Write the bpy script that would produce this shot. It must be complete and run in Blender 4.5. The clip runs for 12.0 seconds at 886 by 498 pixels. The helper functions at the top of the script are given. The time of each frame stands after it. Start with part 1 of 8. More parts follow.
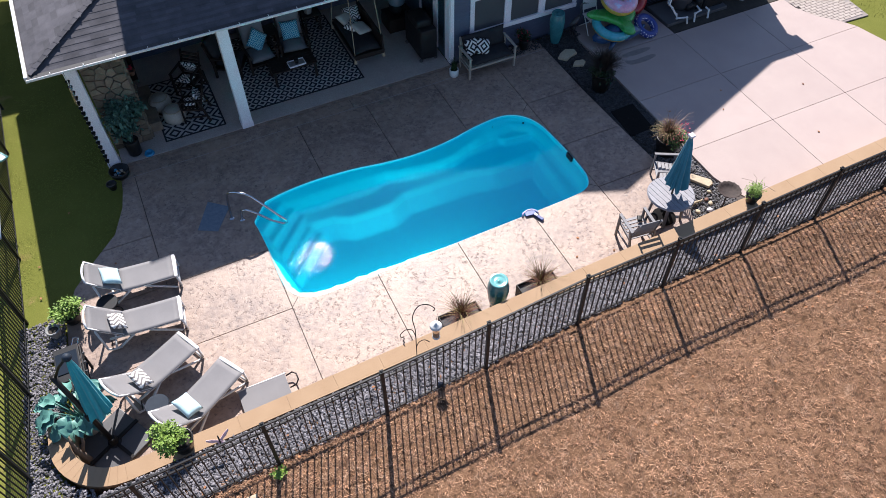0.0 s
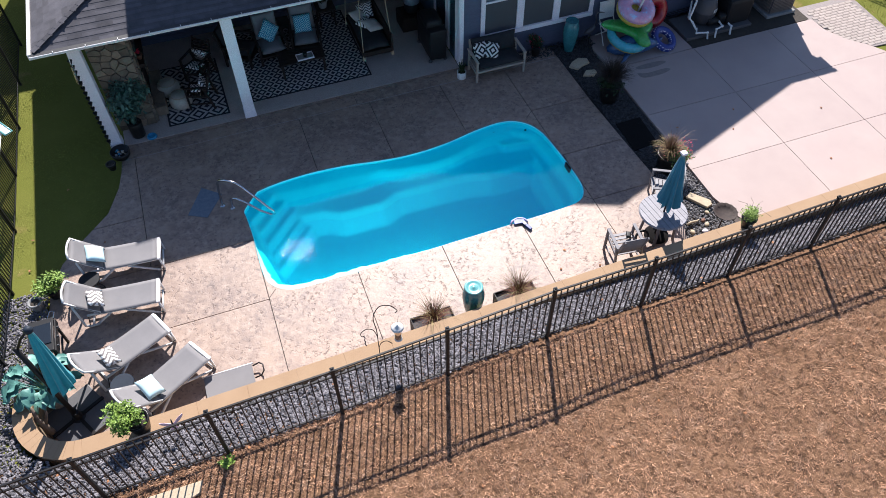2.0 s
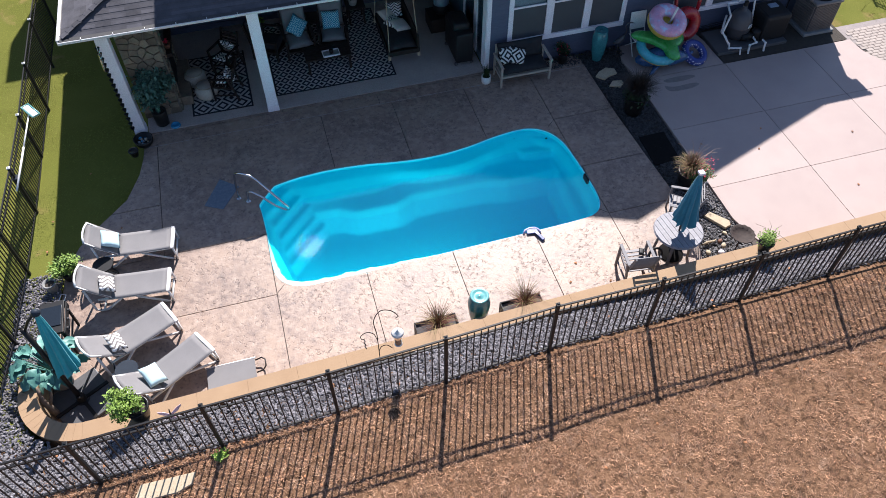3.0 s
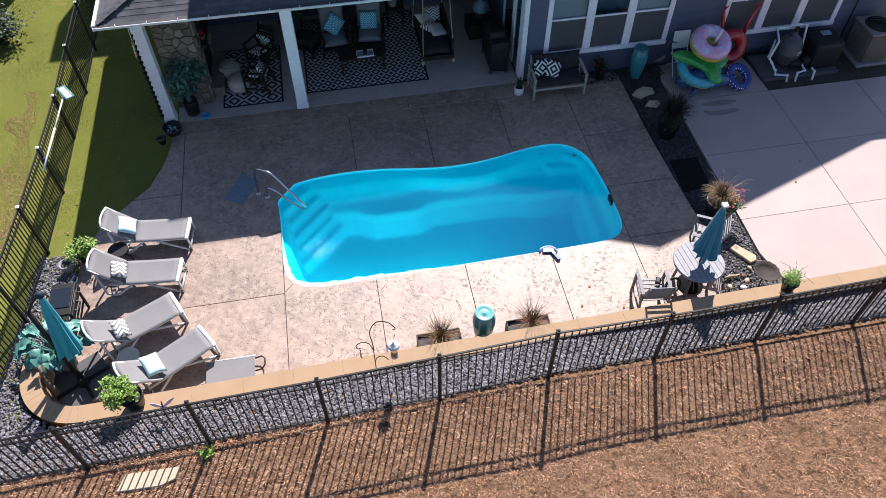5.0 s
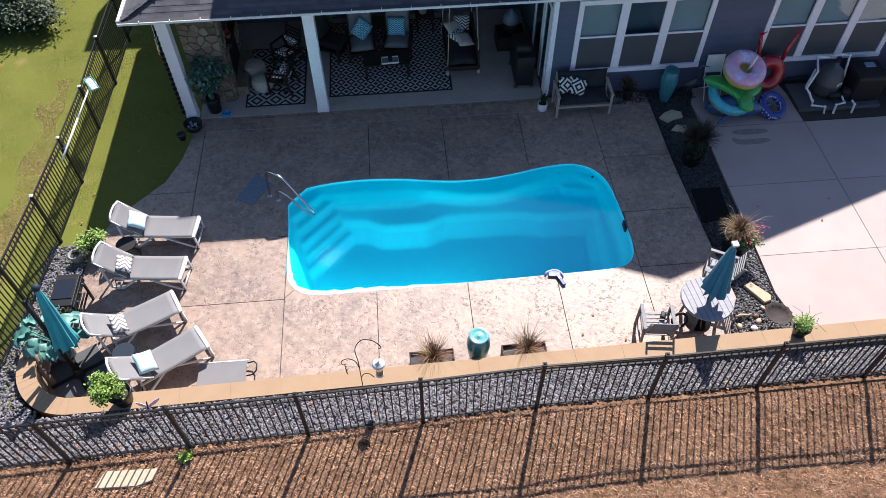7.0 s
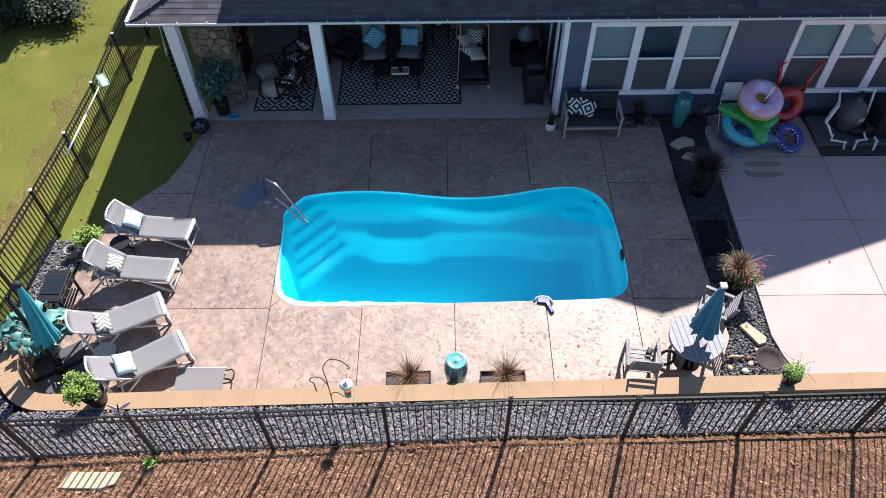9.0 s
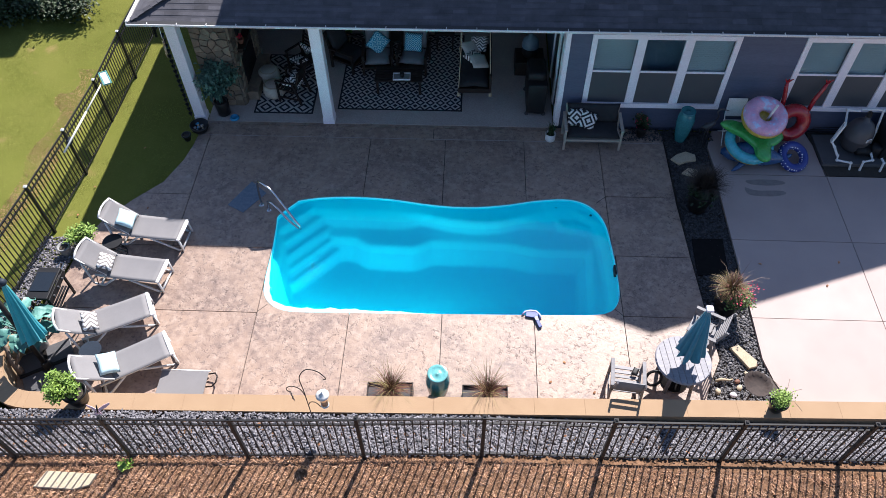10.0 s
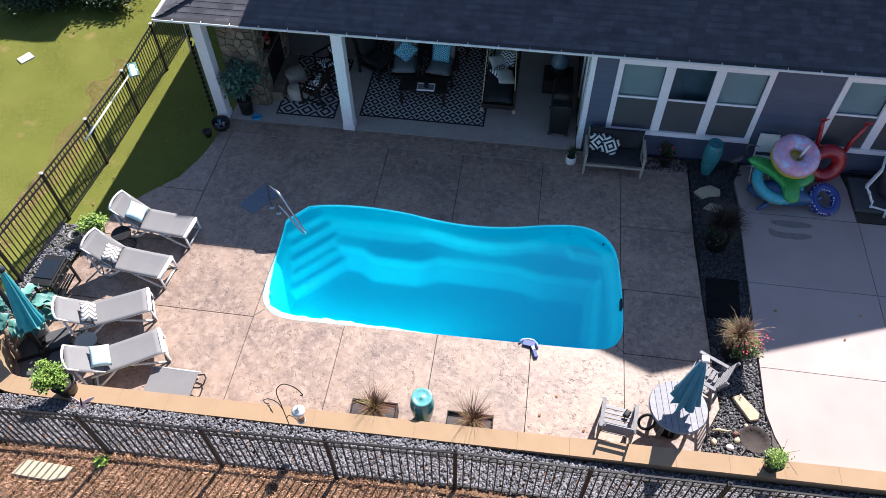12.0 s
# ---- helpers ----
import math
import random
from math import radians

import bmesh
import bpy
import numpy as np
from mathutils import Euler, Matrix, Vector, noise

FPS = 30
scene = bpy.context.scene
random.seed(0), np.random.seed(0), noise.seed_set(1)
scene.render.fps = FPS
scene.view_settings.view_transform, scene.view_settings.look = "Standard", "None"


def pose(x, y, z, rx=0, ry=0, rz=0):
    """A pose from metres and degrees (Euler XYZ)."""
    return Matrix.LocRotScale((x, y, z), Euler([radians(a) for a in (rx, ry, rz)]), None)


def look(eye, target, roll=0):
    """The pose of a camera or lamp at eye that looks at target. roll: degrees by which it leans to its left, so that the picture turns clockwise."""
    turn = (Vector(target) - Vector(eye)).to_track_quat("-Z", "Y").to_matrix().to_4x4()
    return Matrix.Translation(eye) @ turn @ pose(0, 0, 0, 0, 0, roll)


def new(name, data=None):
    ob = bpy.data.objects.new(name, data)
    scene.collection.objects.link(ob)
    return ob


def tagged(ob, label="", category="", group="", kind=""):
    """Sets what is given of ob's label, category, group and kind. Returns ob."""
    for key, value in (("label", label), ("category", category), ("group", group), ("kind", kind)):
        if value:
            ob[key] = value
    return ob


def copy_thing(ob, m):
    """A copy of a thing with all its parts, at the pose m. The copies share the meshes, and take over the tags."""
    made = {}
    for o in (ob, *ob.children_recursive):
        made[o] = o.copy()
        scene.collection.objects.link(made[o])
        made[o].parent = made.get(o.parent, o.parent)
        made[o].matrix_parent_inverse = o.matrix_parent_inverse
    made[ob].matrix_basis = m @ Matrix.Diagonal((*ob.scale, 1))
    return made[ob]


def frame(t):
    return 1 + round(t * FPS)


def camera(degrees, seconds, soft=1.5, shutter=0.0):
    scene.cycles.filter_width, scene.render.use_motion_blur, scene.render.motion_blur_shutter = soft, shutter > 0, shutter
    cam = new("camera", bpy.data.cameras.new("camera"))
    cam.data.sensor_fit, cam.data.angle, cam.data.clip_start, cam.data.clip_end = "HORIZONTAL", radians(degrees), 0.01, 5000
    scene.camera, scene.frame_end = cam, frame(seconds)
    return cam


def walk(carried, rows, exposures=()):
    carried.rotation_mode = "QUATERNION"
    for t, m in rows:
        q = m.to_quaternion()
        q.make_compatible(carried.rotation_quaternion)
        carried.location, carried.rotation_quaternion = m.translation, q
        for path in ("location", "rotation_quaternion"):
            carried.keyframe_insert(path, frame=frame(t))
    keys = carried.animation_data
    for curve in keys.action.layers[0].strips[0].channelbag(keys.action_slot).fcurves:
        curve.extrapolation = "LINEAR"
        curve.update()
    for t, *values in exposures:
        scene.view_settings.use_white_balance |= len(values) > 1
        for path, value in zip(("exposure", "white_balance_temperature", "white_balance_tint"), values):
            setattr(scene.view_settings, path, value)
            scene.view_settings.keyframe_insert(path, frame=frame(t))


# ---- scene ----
cam = camera(62.0, 12.0, 0.6)
PATH = [
    (0, (-0.754, -8.526, 11.86), (-0.226, -7.395, 10.297), -0.6),
    (0.5, (-0.409, -8.718, 11.757), (0.09, -7.564, 10.201), -0.8),
    (1, (-0.119, -8.814, 11.801), (0.357, -7.654, 10.243), -0.6),
    (1.5, (0.167, -8.881, 11.782), (0.616, -7.712, 10.222), -0.8),
    (2, (0.423, -8.917, 11.747), (0.843, -7.736, 10.19), -0.7),
    (2.5, (0.641, -8.899, 11.792), (1.025, -7.71, 10.231), -0.5),
    (3, (0.874, -8.873, 11.831), (1.212, -7.674, 10.266), -0.3),
    (5, (1.6, -8.694, 11.805), (1.817, -7.469, 10.239), -0.2),
    (5.5, (1.793, -8.615, 11.825), (1.979, -7.388, 10.257), -0.4),
    (6, (1.958, -8.542, 11.845), (2.12, -7.312, 10.276), -0.2),
    (6.5, (2.202, -8.485, 11.842), (2.332, -7.249, 10.275), -0.4),
    (7, (2.461, -8.372, 11.876), (2.557, -7.137, 10.305), -0.6),
    (9, (3.442, -7.997, 11.959), (3.434, -6.759, 10.388), -0.8),
    (9.5, (3.71, -7.896, 11.97), (3.675, -6.658, 10.4), -0.8),
    (10, (4.03, -7.737, 12.011), (3.968, -6.503, 10.438), -0.8),
    (10.5, (4.31, -7.63, 12.009), (4.22, -6.396, 10.438), -0.8),
    (11, (4.524, -7.486, 11.991), (4.405, -6.253, 10.42), -0.7),
    (11.5, (4.708, -7.327, 12.045), (4.557, -6.103, 10.47), -0.8),
    (12, (4.864, -7.182, 12.04), (4.674, -5.963, 10.466), -0.9),
]
walk(cam, [(t, look(eye, target, roll)) for t, eye, target, roll in PATH],
     [(0, 0.97, 6320, 14), (3, 0.99, 6320, 14), (5.5, 1.03, 6310, 14), (7, 1.07, 6300, 14), (9.5, 1.13, 6290, 14), (12, 1.19, 6270, 13)])

# ---------------------------------------------------------------- world and sun
SUN_EL, SUN_H = 41.5, (0.331, 0.944)      # elevation, horizontal heading towards the sun
world = bpy.data.worlds.new("world")
scene.world = world
world.use_nodes = True
wn = world.node_tree
sky = wn.nodes.new("ShaderNodeTexSky")
sky.sky_type, sky.sun_disc = 'NISHITA', False
sky.sun_elevation = radians(SUN_EL)
sky.sun_rotation = math.atan2(SUN_H[0], SUN_H[1])
sky.air_density, sky.dust_density, sky.ozone_density = 1.0, 0.4, 3.5
bg = wn.nodes["Background"]
wn.links.new(sky.outputs[0], bg.inputs[0])
bg.inputs[1].default_value = 0.078
sun = new("sun", bpy.data.lights.new("sun", 'SUN'))
sun.data.energy, sun.data.angle, sun.data.color = 5.0, radians(0.53), (1.0, 0.955, 0.90)
ce = math.cos(radians(SUN_EL))
sun.matrix_world = look((SUN_H[0] * ce * 60, SUN_H[1] * ce * 60, math.sin(radians(SUN_EL)) * 60), (0, 0, 0))


# ---------------------------------------------------------------- material helpers
def nodes_of(name):
    m = bpy.data.materials.new(name)
    m.use_nodes = True
    return m, m.node_tree, m.node_tree.nodes["Principled BSDF"]


def mixc(nt, fac, a, b, mode='MIX'):
    n = nt.nodes.new("ShaderNodeMix")
    n.data_type, n.blend_type = 'RGBA', mode
    for i, v in ((0, fac), (6, a), (7, b)):
        if hasattr(v, "is_output"):
            nt.links.new(v, n.inputs[i])
        else:
            n.inputs[i].default_value = (*v, 1) if isinstance(v, tuple) else v
    return n.outputs[2]


def noise_tex(nt, co, scale, detail=4.0, rough=0.55, stretch=None):
    if stretch:
        mp = nt.nodes.new("ShaderNodeMapping")
        mp.inputs["Scale"].default_value = stretch
        nt.links.new(co, mp.inputs[0])
        co = mp.outputs[0]
    n = nt.nodes.new("ShaderNodeTexNoise")
    n.inputs["Scale"].default_value, n.inputs["Detail"].default_value, n.inputs["Roughness"].default_value = scale, detail, rough
    nt.links.new(co, n.inputs["Vector"])
    return n.outputs[0]


def ramp(nt, val, lo, hi):
    n = nt.nodes.new("ShaderNodeMapRange")
    n.inputs[1].default_value, n.inputs[2].default_value = lo, hi
    nt.links.new(val, n.inputs[0])
    return n.outputs[0]


def mat(name, c1, c2=None, rough=0.6, metal=0.0, scale=6.0, fine=60.0, bump=0.15, dist=0.004, patch=None, world_co=False,
        vary=0.0, island=0.0, stretch=None, coat=0.0, sheen=0.0, spec=0.5):
    """Two-scale mottled surface: c1 to c2 by broad noise, fine grain on top, stains of colour patch, variation per object or island."""
    m, nt, b = nodes_of(name)
    c2 = c2 or tuple(v * 0.8 for v in c1)
    if world_co:
        co = nt.nodes.new("ShaderNodeNewGeometry").outputs["Position"]
    else:
        co = nt.nodes.new("ShaderNodeTexCoord").outputs["Object"]
    broad = noise_tex(nt, co, scale, 5.0, 0.6, stretch)
    grain = noise_tex(nt, co, fine, 3.0, 0.6, stretch)
    col = mixc(nt, ramp(nt, broad, 0.3, 0.7), c1, c2)
    col = mixc(nt, ramp(nt, grain, 0.35, 0.75), col, mixc(nt, 1.0, col, (0.72, 0.72, 0.72), 'MULTIPLY'))
    if patch:
        pc, ps, lo, hi = patch
        col = mixc(nt, ramp(nt, noise_tex(nt, co, ps, 6.0, 0.65), lo, hi), col, pc)
    if vary or island:
        if vary:
            rnd = nt.nodes.new("ShaderNodeObjectInfo").outputs["Random"]
        else:
            rnd = nt.nodes.new("ShaderNodeNewGeometry").outputs["Random Per Island"]
        k = vary or island
        hsv = nt.nodes.new("ShaderNodeHueSaturation")
        mr = nt.nodes.new("ShaderNodeMapRange")
        mr.inputs[3].default_value, mr.inputs[4].default_value = 1 - k, 1 + k
        nt.links.new(rnd, mr.inputs[0])
        nt.links.new(mr.outputs[0], hsv.inputs["Value"])
        nt.links.new(col, hsv.inputs["Color"])
        col = hsv.outputs[0]
    nt.links.new(col, b.inputs["Base Color"])
    mr = nt.nodes.new("ShaderNodeMapRange")
    mr.inputs[3].default_value, mr.inputs[4].default_value = max(rough - 0.1, 0.02), min(rough + 0.1, 1.0)
    nt.links.new(broad, mr.inputs[0])
    nt.links.new(mr.outputs[0], b.inputs["Roughness"])
    b.inputs["Metallic"].default_value = metal
    b.inputs["Coat Weight"].default_value = coat
    b.inputs["Sheen Weight"].default_value = sheen
    b.inputs["Specular IOR Level"].default_value = spec
    if bump:
        bp = nt.nodes.new("ShaderNodeBump")
        bp.inputs["Strength"].default_value, bp.inputs["Distance"].default_value = bump, dist
        nt.links.new(grain, bp.inputs["Height"])
        nt.links.new(bp.outputs[0], b.inputs["Normal"])
    return m


def math_node(nt, op, a, b=None):
    n = nt.nodes.new("ShaderNodeMath")
    n.operation = op
    for i, v in ((0, a), (1, b)):
        if v is None:
            continue
        if hasattr(v, "is_output"):
            nt.links.new(v, n.inputs[i])
        else:
            n.inputs[i].default_value = v
    return n.outputs[0]


def lattice_mat(name, dark, light, cell, bands, duty=0.5, rot=0.0, rough=0.9, plane='XY'):
    """Woven pattern of nested diamonds."""
    m, nt, b = nodes_of(name)
    co = nt.nodes.new("ShaderNodeTexCoord").outputs["Object"]
    mp = nt.nodes.new("ShaderNodeMapping")
    mp.inputs["Rotation"].default_value = (0, 0, radians(rot))
    nt.links.new(co, mp.inputs[0])
    sep = nt.nodes.new("ShaderNodeSeparateXYZ")
    nt.links.new(mp.outputs[0], sep.inputs[0])
    d = None
    for axis in (plane[0], plane[1]):
        f = math_node(nt, 'FRACT', math_node(nt, 'DIVIDE', math_node(nt, 'ADD', sep.outputs[axis], 50 * cell), cell))
        f = math_node(nt, 'ABSOLUTE', math_node(nt, 'SUBTRACT', f, 0.5))
        d = f if d is None else math_node(nt, 'ADD', d, f)
    band = math_node(nt, 'GREATER_THAN', math_node(nt, 'FRACT', math_node(nt, 'MULTIPLY', d, float(bands))), duty)
    weave = noise_tex(nt, co, 140.0, 2.0)
    col = mixc(nt, band, dark, light)
    col = mixc(nt, ramp(nt, weave, 0.3, 0.8), col, mixc(nt, 1.0, col, (0.6, 0.6, 0.6), 'MULTIPLY'))
    nt.links.new(col, b.inputs["Base Color"])
    b.inputs["Roughness"].default_value = rough
    bp = nt.nodes.new("ShaderNodeBump")
    bp.inputs["Strength"].default_value, bp.inputs["Distance"].default_value = 0.3, 0.003
    nt.links.new(weave, bp.inputs["Height"])
    nt.links.new(bp.outputs[0], b.inputs["Normal"])
    return m


def zigzag_mat(name, dark, light, cell):
    """Chevron stripes of a printed cushion cover."""
    m, nt, b = nodes_of(name)
    co = nt.nodes.new("ShaderNodeTexCoord").outputs["Object"]
    sep = nt.nodes.new("ShaderNodeSeparateXYZ")
    nt.links.new(co, sep.inputs[0])
    zig = math_node(nt, 'PINGPONG', math_node(nt, 'ADD', sep.outputs[0], 5.0), cell)
    f = math_node(nt, 'FRACT', math_node(nt, 'DIVIDE', math_node(nt, 'ADD', math_node(nt, 'ADD', sep.outputs[1], zig), 5.0), cell * 0.9))
    col = mixc(nt, math_node(nt, 'GREATER_THAN', f, 0.45), dark, light)
    nt.links.new(col, b.inputs["Base Color"])
    b.inputs["Roughness"].default_value = 0.9
    return m


# ---------------------------------------------------------------- materials
def stamped_concrete():
    """Tan stamped slate: broad colour blots, mottling, and short curved dark strokes left in the stamp's creases."""
    m, nt, b = nodes_of("stamped_concrete")
    co = nt.nodes.new("ShaderNodeNewGeometry").outputs["Position"]
    blot = noise_tex(nt, co, 1.1, 6.0, 0.65)
    mid = noise_tex(nt, co, 5.5, 7.0, 0.7)
    vein = noise_tex(nt, co, 8.5, 6.0, 0.72)
    crease = nt.nodes.new("ShaderNodeTexNoise")
    crease.inputs["Scale"].default_value, crease.inputs["Detail"].default_value, crease.inputs["Distortion"].default_value = 9.0, 3.0, 1.6
    nt.links.new(co, crease.inputs["Vector"])
    off = math_node(nt, 'ABSOLUTE', math_node(nt, 'SUBTRACT', crease.outputs[0], 0.5))
    line = ramp(nt, off, 0.070, 0.012)
    stroke = math_node(nt, 'MULTIPLY', line, ramp(nt, noise_tex(nt, co, 12.0, 2.0, 0.5), 0.50, 0.60))
    stroke = math_node(nt, 'MULTIPLY', stroke, ramp(nt, noise_tex(nt, co, 1.7, 3.0, 0.6), 0.36, 0.60))
    col = mixc(nt, ramp(nt, blot, 0.35, 0.65), (0.356, 0.248, 0.182), (0.215, 0.150, 0.122))
    col = mixc(nt, ramp(nt, mid, 0.46, 0.68), col, (0.41, 0.302, 0.235))
    dark = math_node(nt, 'MULTIPLY', ramp(nt, vein, 0.50, 0.64), ramp(nt, noise_tex(nt, co, 2.3, 4.0, 0.6), 0.34, 0.60))
    col = mixc(nt, math_node(nt, 'MULTIPLY', dark, 0.55), col, (0.082, 0.056, 0.052))
    col = mixc(nt, math_node(nt, 'MULTIPLY', stroke, 0.65), col, (0.062, 0.040, 0.036))
    rnd = nt.nodes.new("ShaderNodeObjectInfo").outputs["Random"]
    hsv = nt.nodes.new("ShaderNodeHueSaturation")
    mr = nt.nodes.new("ShaderNodeMapRange")
    mr.inputs[3].default_value, mr.inputs[4].default_value = 0.92, 1.06
    nt.links.new(rnd, mr.inputs[0])
    nt.links.new(mr.outputs[0], hsv.inputs["Value"])
    nt.links.new(col, hsv.inputs["Color"])
    nt.links.new(hsv.outputs[0], b.inputs["Base Color"])
    rr = nt.nodes.new("ShaderNodeMapRange")
    rr.inputs[3].default_value, rr.inputs[4].default_value = 0.36, 0.62
    nt.links.new(mid, rr.inputs[0])
    nt.links.new(rr.outputs[0], b.inputs["Roughness"])
    bp = nt.nodes.new("ShaderNodeBump")
    bp.inputs["Strength"].default_value, bp.inputs["Distance"].default_value = 0.7, 0.014
    nt.links.new(math_node(nt, 'SUBTRACT', mixc(nt, 0.5, mid, vein), math_node(nt, 'MULTIPLY', stroke, 0.35)), bp.inputs["Height"])
    nt.links.new(bp.outputs[0], b.inputs["Normal"])
    return m


def clear_mat(name, tint, ior, ripple=0.0):
    """Clear sheet: straight-through tint with mirror gloss by Fresnel."""
    m, nt, b = nodes_of(name)
    nt.nodes.remove(b)
    tr, gl, mx, lw = (nt.nodes.new(k) for k in ("ShaderNodeBsdfTransparent", "ShaderNodeBsdfGlossy", "ShaderNodeMixShader", "ShaderNodeLayerWeight"))
    tr.inputs[0].default_value = (*tint, 1)
    gl.inputs["Roughness"].default_value = 0.02
    f0 = ((ior - 1) / (ior + 1)) ** 2
    if ripple:
        co = nt.nodes.new("ShaderNodeNewGeometry").outputs["Position"]
        n1, n2 = noise_tex(nt, co, 2.2, 3.0, 0.5), noise_tex(nt, co, 9.0, 2.0, 0.5)
        bp = nt.nodes.new("ShaderNodeBump")
        bp.inputs["Strength"].default_value, bp.inputs["Distance"].default_value = ripple, 0.03
        # rougher, more rippled patch in the front corner, placed to make sun glints
        dv = nt.nodes.new("ShaderNodeVectorMath")
        dv.operation = 'DISTANCE'
        nt.links.new(co, dv.inputs[0])
        dv.inputs[1].default_value = (0.74, 1.02, 0)
        near = ramp(nt, dv.outputs["Value"], 0.60, 0.22)
        stir = math_node(nt, 'MULTIPLY', near, noise_tex(nt, co, 17.0, 2.0, 0.5))
        nt.links.new(math_node(nt, 'ADD', math_node(nt, 'MULTIPLY', near, 0.06), 0.02), gl.inputs["Roughness"])
        nt.links.new(mixc(nt, 0.3, n1, n2), bp.inputs["Height"])
        bj = nt.nodes.new("ShaderNodeBump")
        bj.inputs["Strength"].default_value, bj.inputs["Distance"].default_value = 1.0, 0.022
        nt.links.new(stir, bj.inputs["Height"])
        nt.links.new(bp.outputs[0], bj.inputs["Normal"])
        nt.links.new(bj.outputs[0], gl.inputs["Normal"])
    edge = math_node(nt, 'POWER', lw.outputs["Facing"], 5.0)
    nt.links.new(math_node(nt, 'ADD', math_node(nt, 'MULTIPLY', edge, 1 - f0), f0), mx.inputs[0])
    nt.links.new(tr.outputs[0], mx.inputs[1])
    nt.links.new(gl.outputs[0], mx.inputs[2])
    nt.links.new(mx.outputs[0], nt.nodes["Material Output"].inputs[0])
    return m


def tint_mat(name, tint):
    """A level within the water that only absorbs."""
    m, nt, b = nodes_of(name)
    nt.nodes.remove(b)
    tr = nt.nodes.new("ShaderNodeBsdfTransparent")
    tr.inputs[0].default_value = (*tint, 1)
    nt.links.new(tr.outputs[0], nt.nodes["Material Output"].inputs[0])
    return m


def gelcoat():
    """Pale aqua speckled gelcoat."""
    m, nt, b = nodes_of("pool_gelcoat")
    co = nt.nodes.new("ShaderNodeNewGeometry").outputs["Position"]
    col = mixc(nt, ramp(nt, noise_tex(nt, co, 0.8, 3.0), 0.3, 0.7), (0.36, 0.94, 0.985), (0.34, 0.92, 0.98))
    col = mixc(nt, ramp(nt, noise_tex(nt, co, 160.0, 2.0), 0.66, 0.72), col, (0.42, 0.80, 0.92))
    nt.links.new(col, b.inputs["Base Color"])
    b.inputs["Roughness"].default_value, b.inputs["Specular IOR Level"].default_value = 0.4, 0.2
    return m


M = {}
M["deck"] = stamped_concrete()
M["water"] = clear_mat("pool_water", (0.03, 0.98, 1.0), 1.33, 0.10)
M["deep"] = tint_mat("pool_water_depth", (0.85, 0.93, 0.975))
M["glass"] = clear_mat("window_glass", (0.86, 0.92, 0.93), 1.8)
M["joint"] = mat("joint_shade", (0.10, 0.08, 0.07), rough=0.9, world_co=True)
M["drive"] = mat("broom_concrete", (0.445, 0.347, 0.310), (0.405, 0.313, 0.283), rough=0.65, scale=1.2, fine=170, bump=0.05, world_co=True, patch=((0.345, 0.285, 0.255), 2.3, 0.62, 0.8), vary=0.03)
M["patio"] = mat("porch_concrete", (0.47, 0.395, 0.35), (0.40, 0.335, 0.30), rough=0.75, scale=1.5, fine=40, world_co=True)
M["sealant"] = mat("pale_sealant", (0.42, 0.36, 0.34), rough=0.7, scale=9, world_co=True)
M["shell"] = gelcoat()
M["tile"] = mat("pool_rim", (0.16, 0.34, 0.40), (0.12, 0.28, 0.34), rough=0.35, scale=5, world_co=True)
M["cap"] = mat("wall_cap_stone", (0.40, 0.262, 0.150), (0.37, 0.24, 0.138), rough=0.85, scale=3, fine=70, bump=0.25, world_co=True, vary=0.012)
M["block"] = mat("wall_block", (0.40, 0.30, 0.19), (0.34, 0.25, 0.16), rough=0.9, scale=5, world_co=True, vary=0.08)
M["lawn"] = mat("lawn_soil", (0.135, 0.148, 0.029), (0.175, 0.178, 0.042), spec=0.05, rough=0.95, scale=0.8, fine=45, bump=0.4, dist=0.015, world_co=True, patch=((0.26, 0.185, 0.080), 0.9, 0.60, 0.74))
M["straw"] = mat("dormant_grass_soil", (0.155, 0.085, 0.048), (0.26, 0.148, 0.086), spec=0.1, rough=0.95, scale=3.0, fine=22, bump=0.9, dist=0.03, world_co=True, patch=((0.075, 0.041, 0.023), 9.0, 0.48, 0.62))
M["blade"] = mat("lawn_blade", (0.205, 0.230, 0.044), (0.275, 0.280, 0.068), spec=0.1, rough=0.9, scale=0.9, fine=20, bump=0, world_co=True, island=0.22, patch=((0.38, 0.275, 0.12), 0.9, 0.62, 0.77))
M["strawblade"] = mat("dormant_blade", (0.58, 0.340, 0.205), (0.34, 0.185, 0.108), spec=0.2, rough=0.8, scale=1.3, fine=9, bump=0, world_co=True, island=0.6, patch=((0.20, 0.104, 0.060), 5.0, 0.54, 0.70))
M["strawpale"] = mat("pale_straw", (0.60, 0.39, 0.26), (0.45, 0.27, 0.165), rough=0.7, scale=2.0, fine=9, bump=0, world_co=True, island=0.35, spec=0.3)
M["wornlawn"] = mat("worn_turf", (0.22, 0.145, 0.075), (0.17, 0.15, 0.05), rough=0.95, scale=2.5, fine=40, bump=0.5, dist=0.02, spec=0.1, world_co=True)
M["mulch"] = mat("mulch_chips", (0.17, 0.085, 0.045), (0.26, 0.15, 0.085), rough=0.95, scale=4, island=0.4, world_co=True)
M["gravelbed"] = mat("gravel_bed", (0.02, 0.02, 0.022), (0.04, 0.04, 0.044), rough=0.9, scale=14, fine=60, bump=0.7, dist=0.02, world_co=True)
M["stone"] = mat("grey_gravel", (0.235, 0.222, 0.236), (0.105, 0.100, 0.108), rough=0.75, scale=18, fine=90, bump=0.3, world_co=True, island=0.65)
M["pebble"] = mat("river_pebble", (0.17, 0.16, 0.165), (0.085, 0.08, 0.083), rough=0.65, scale=18, fine=90, bump=0.2, world_co=True, island=0.7)
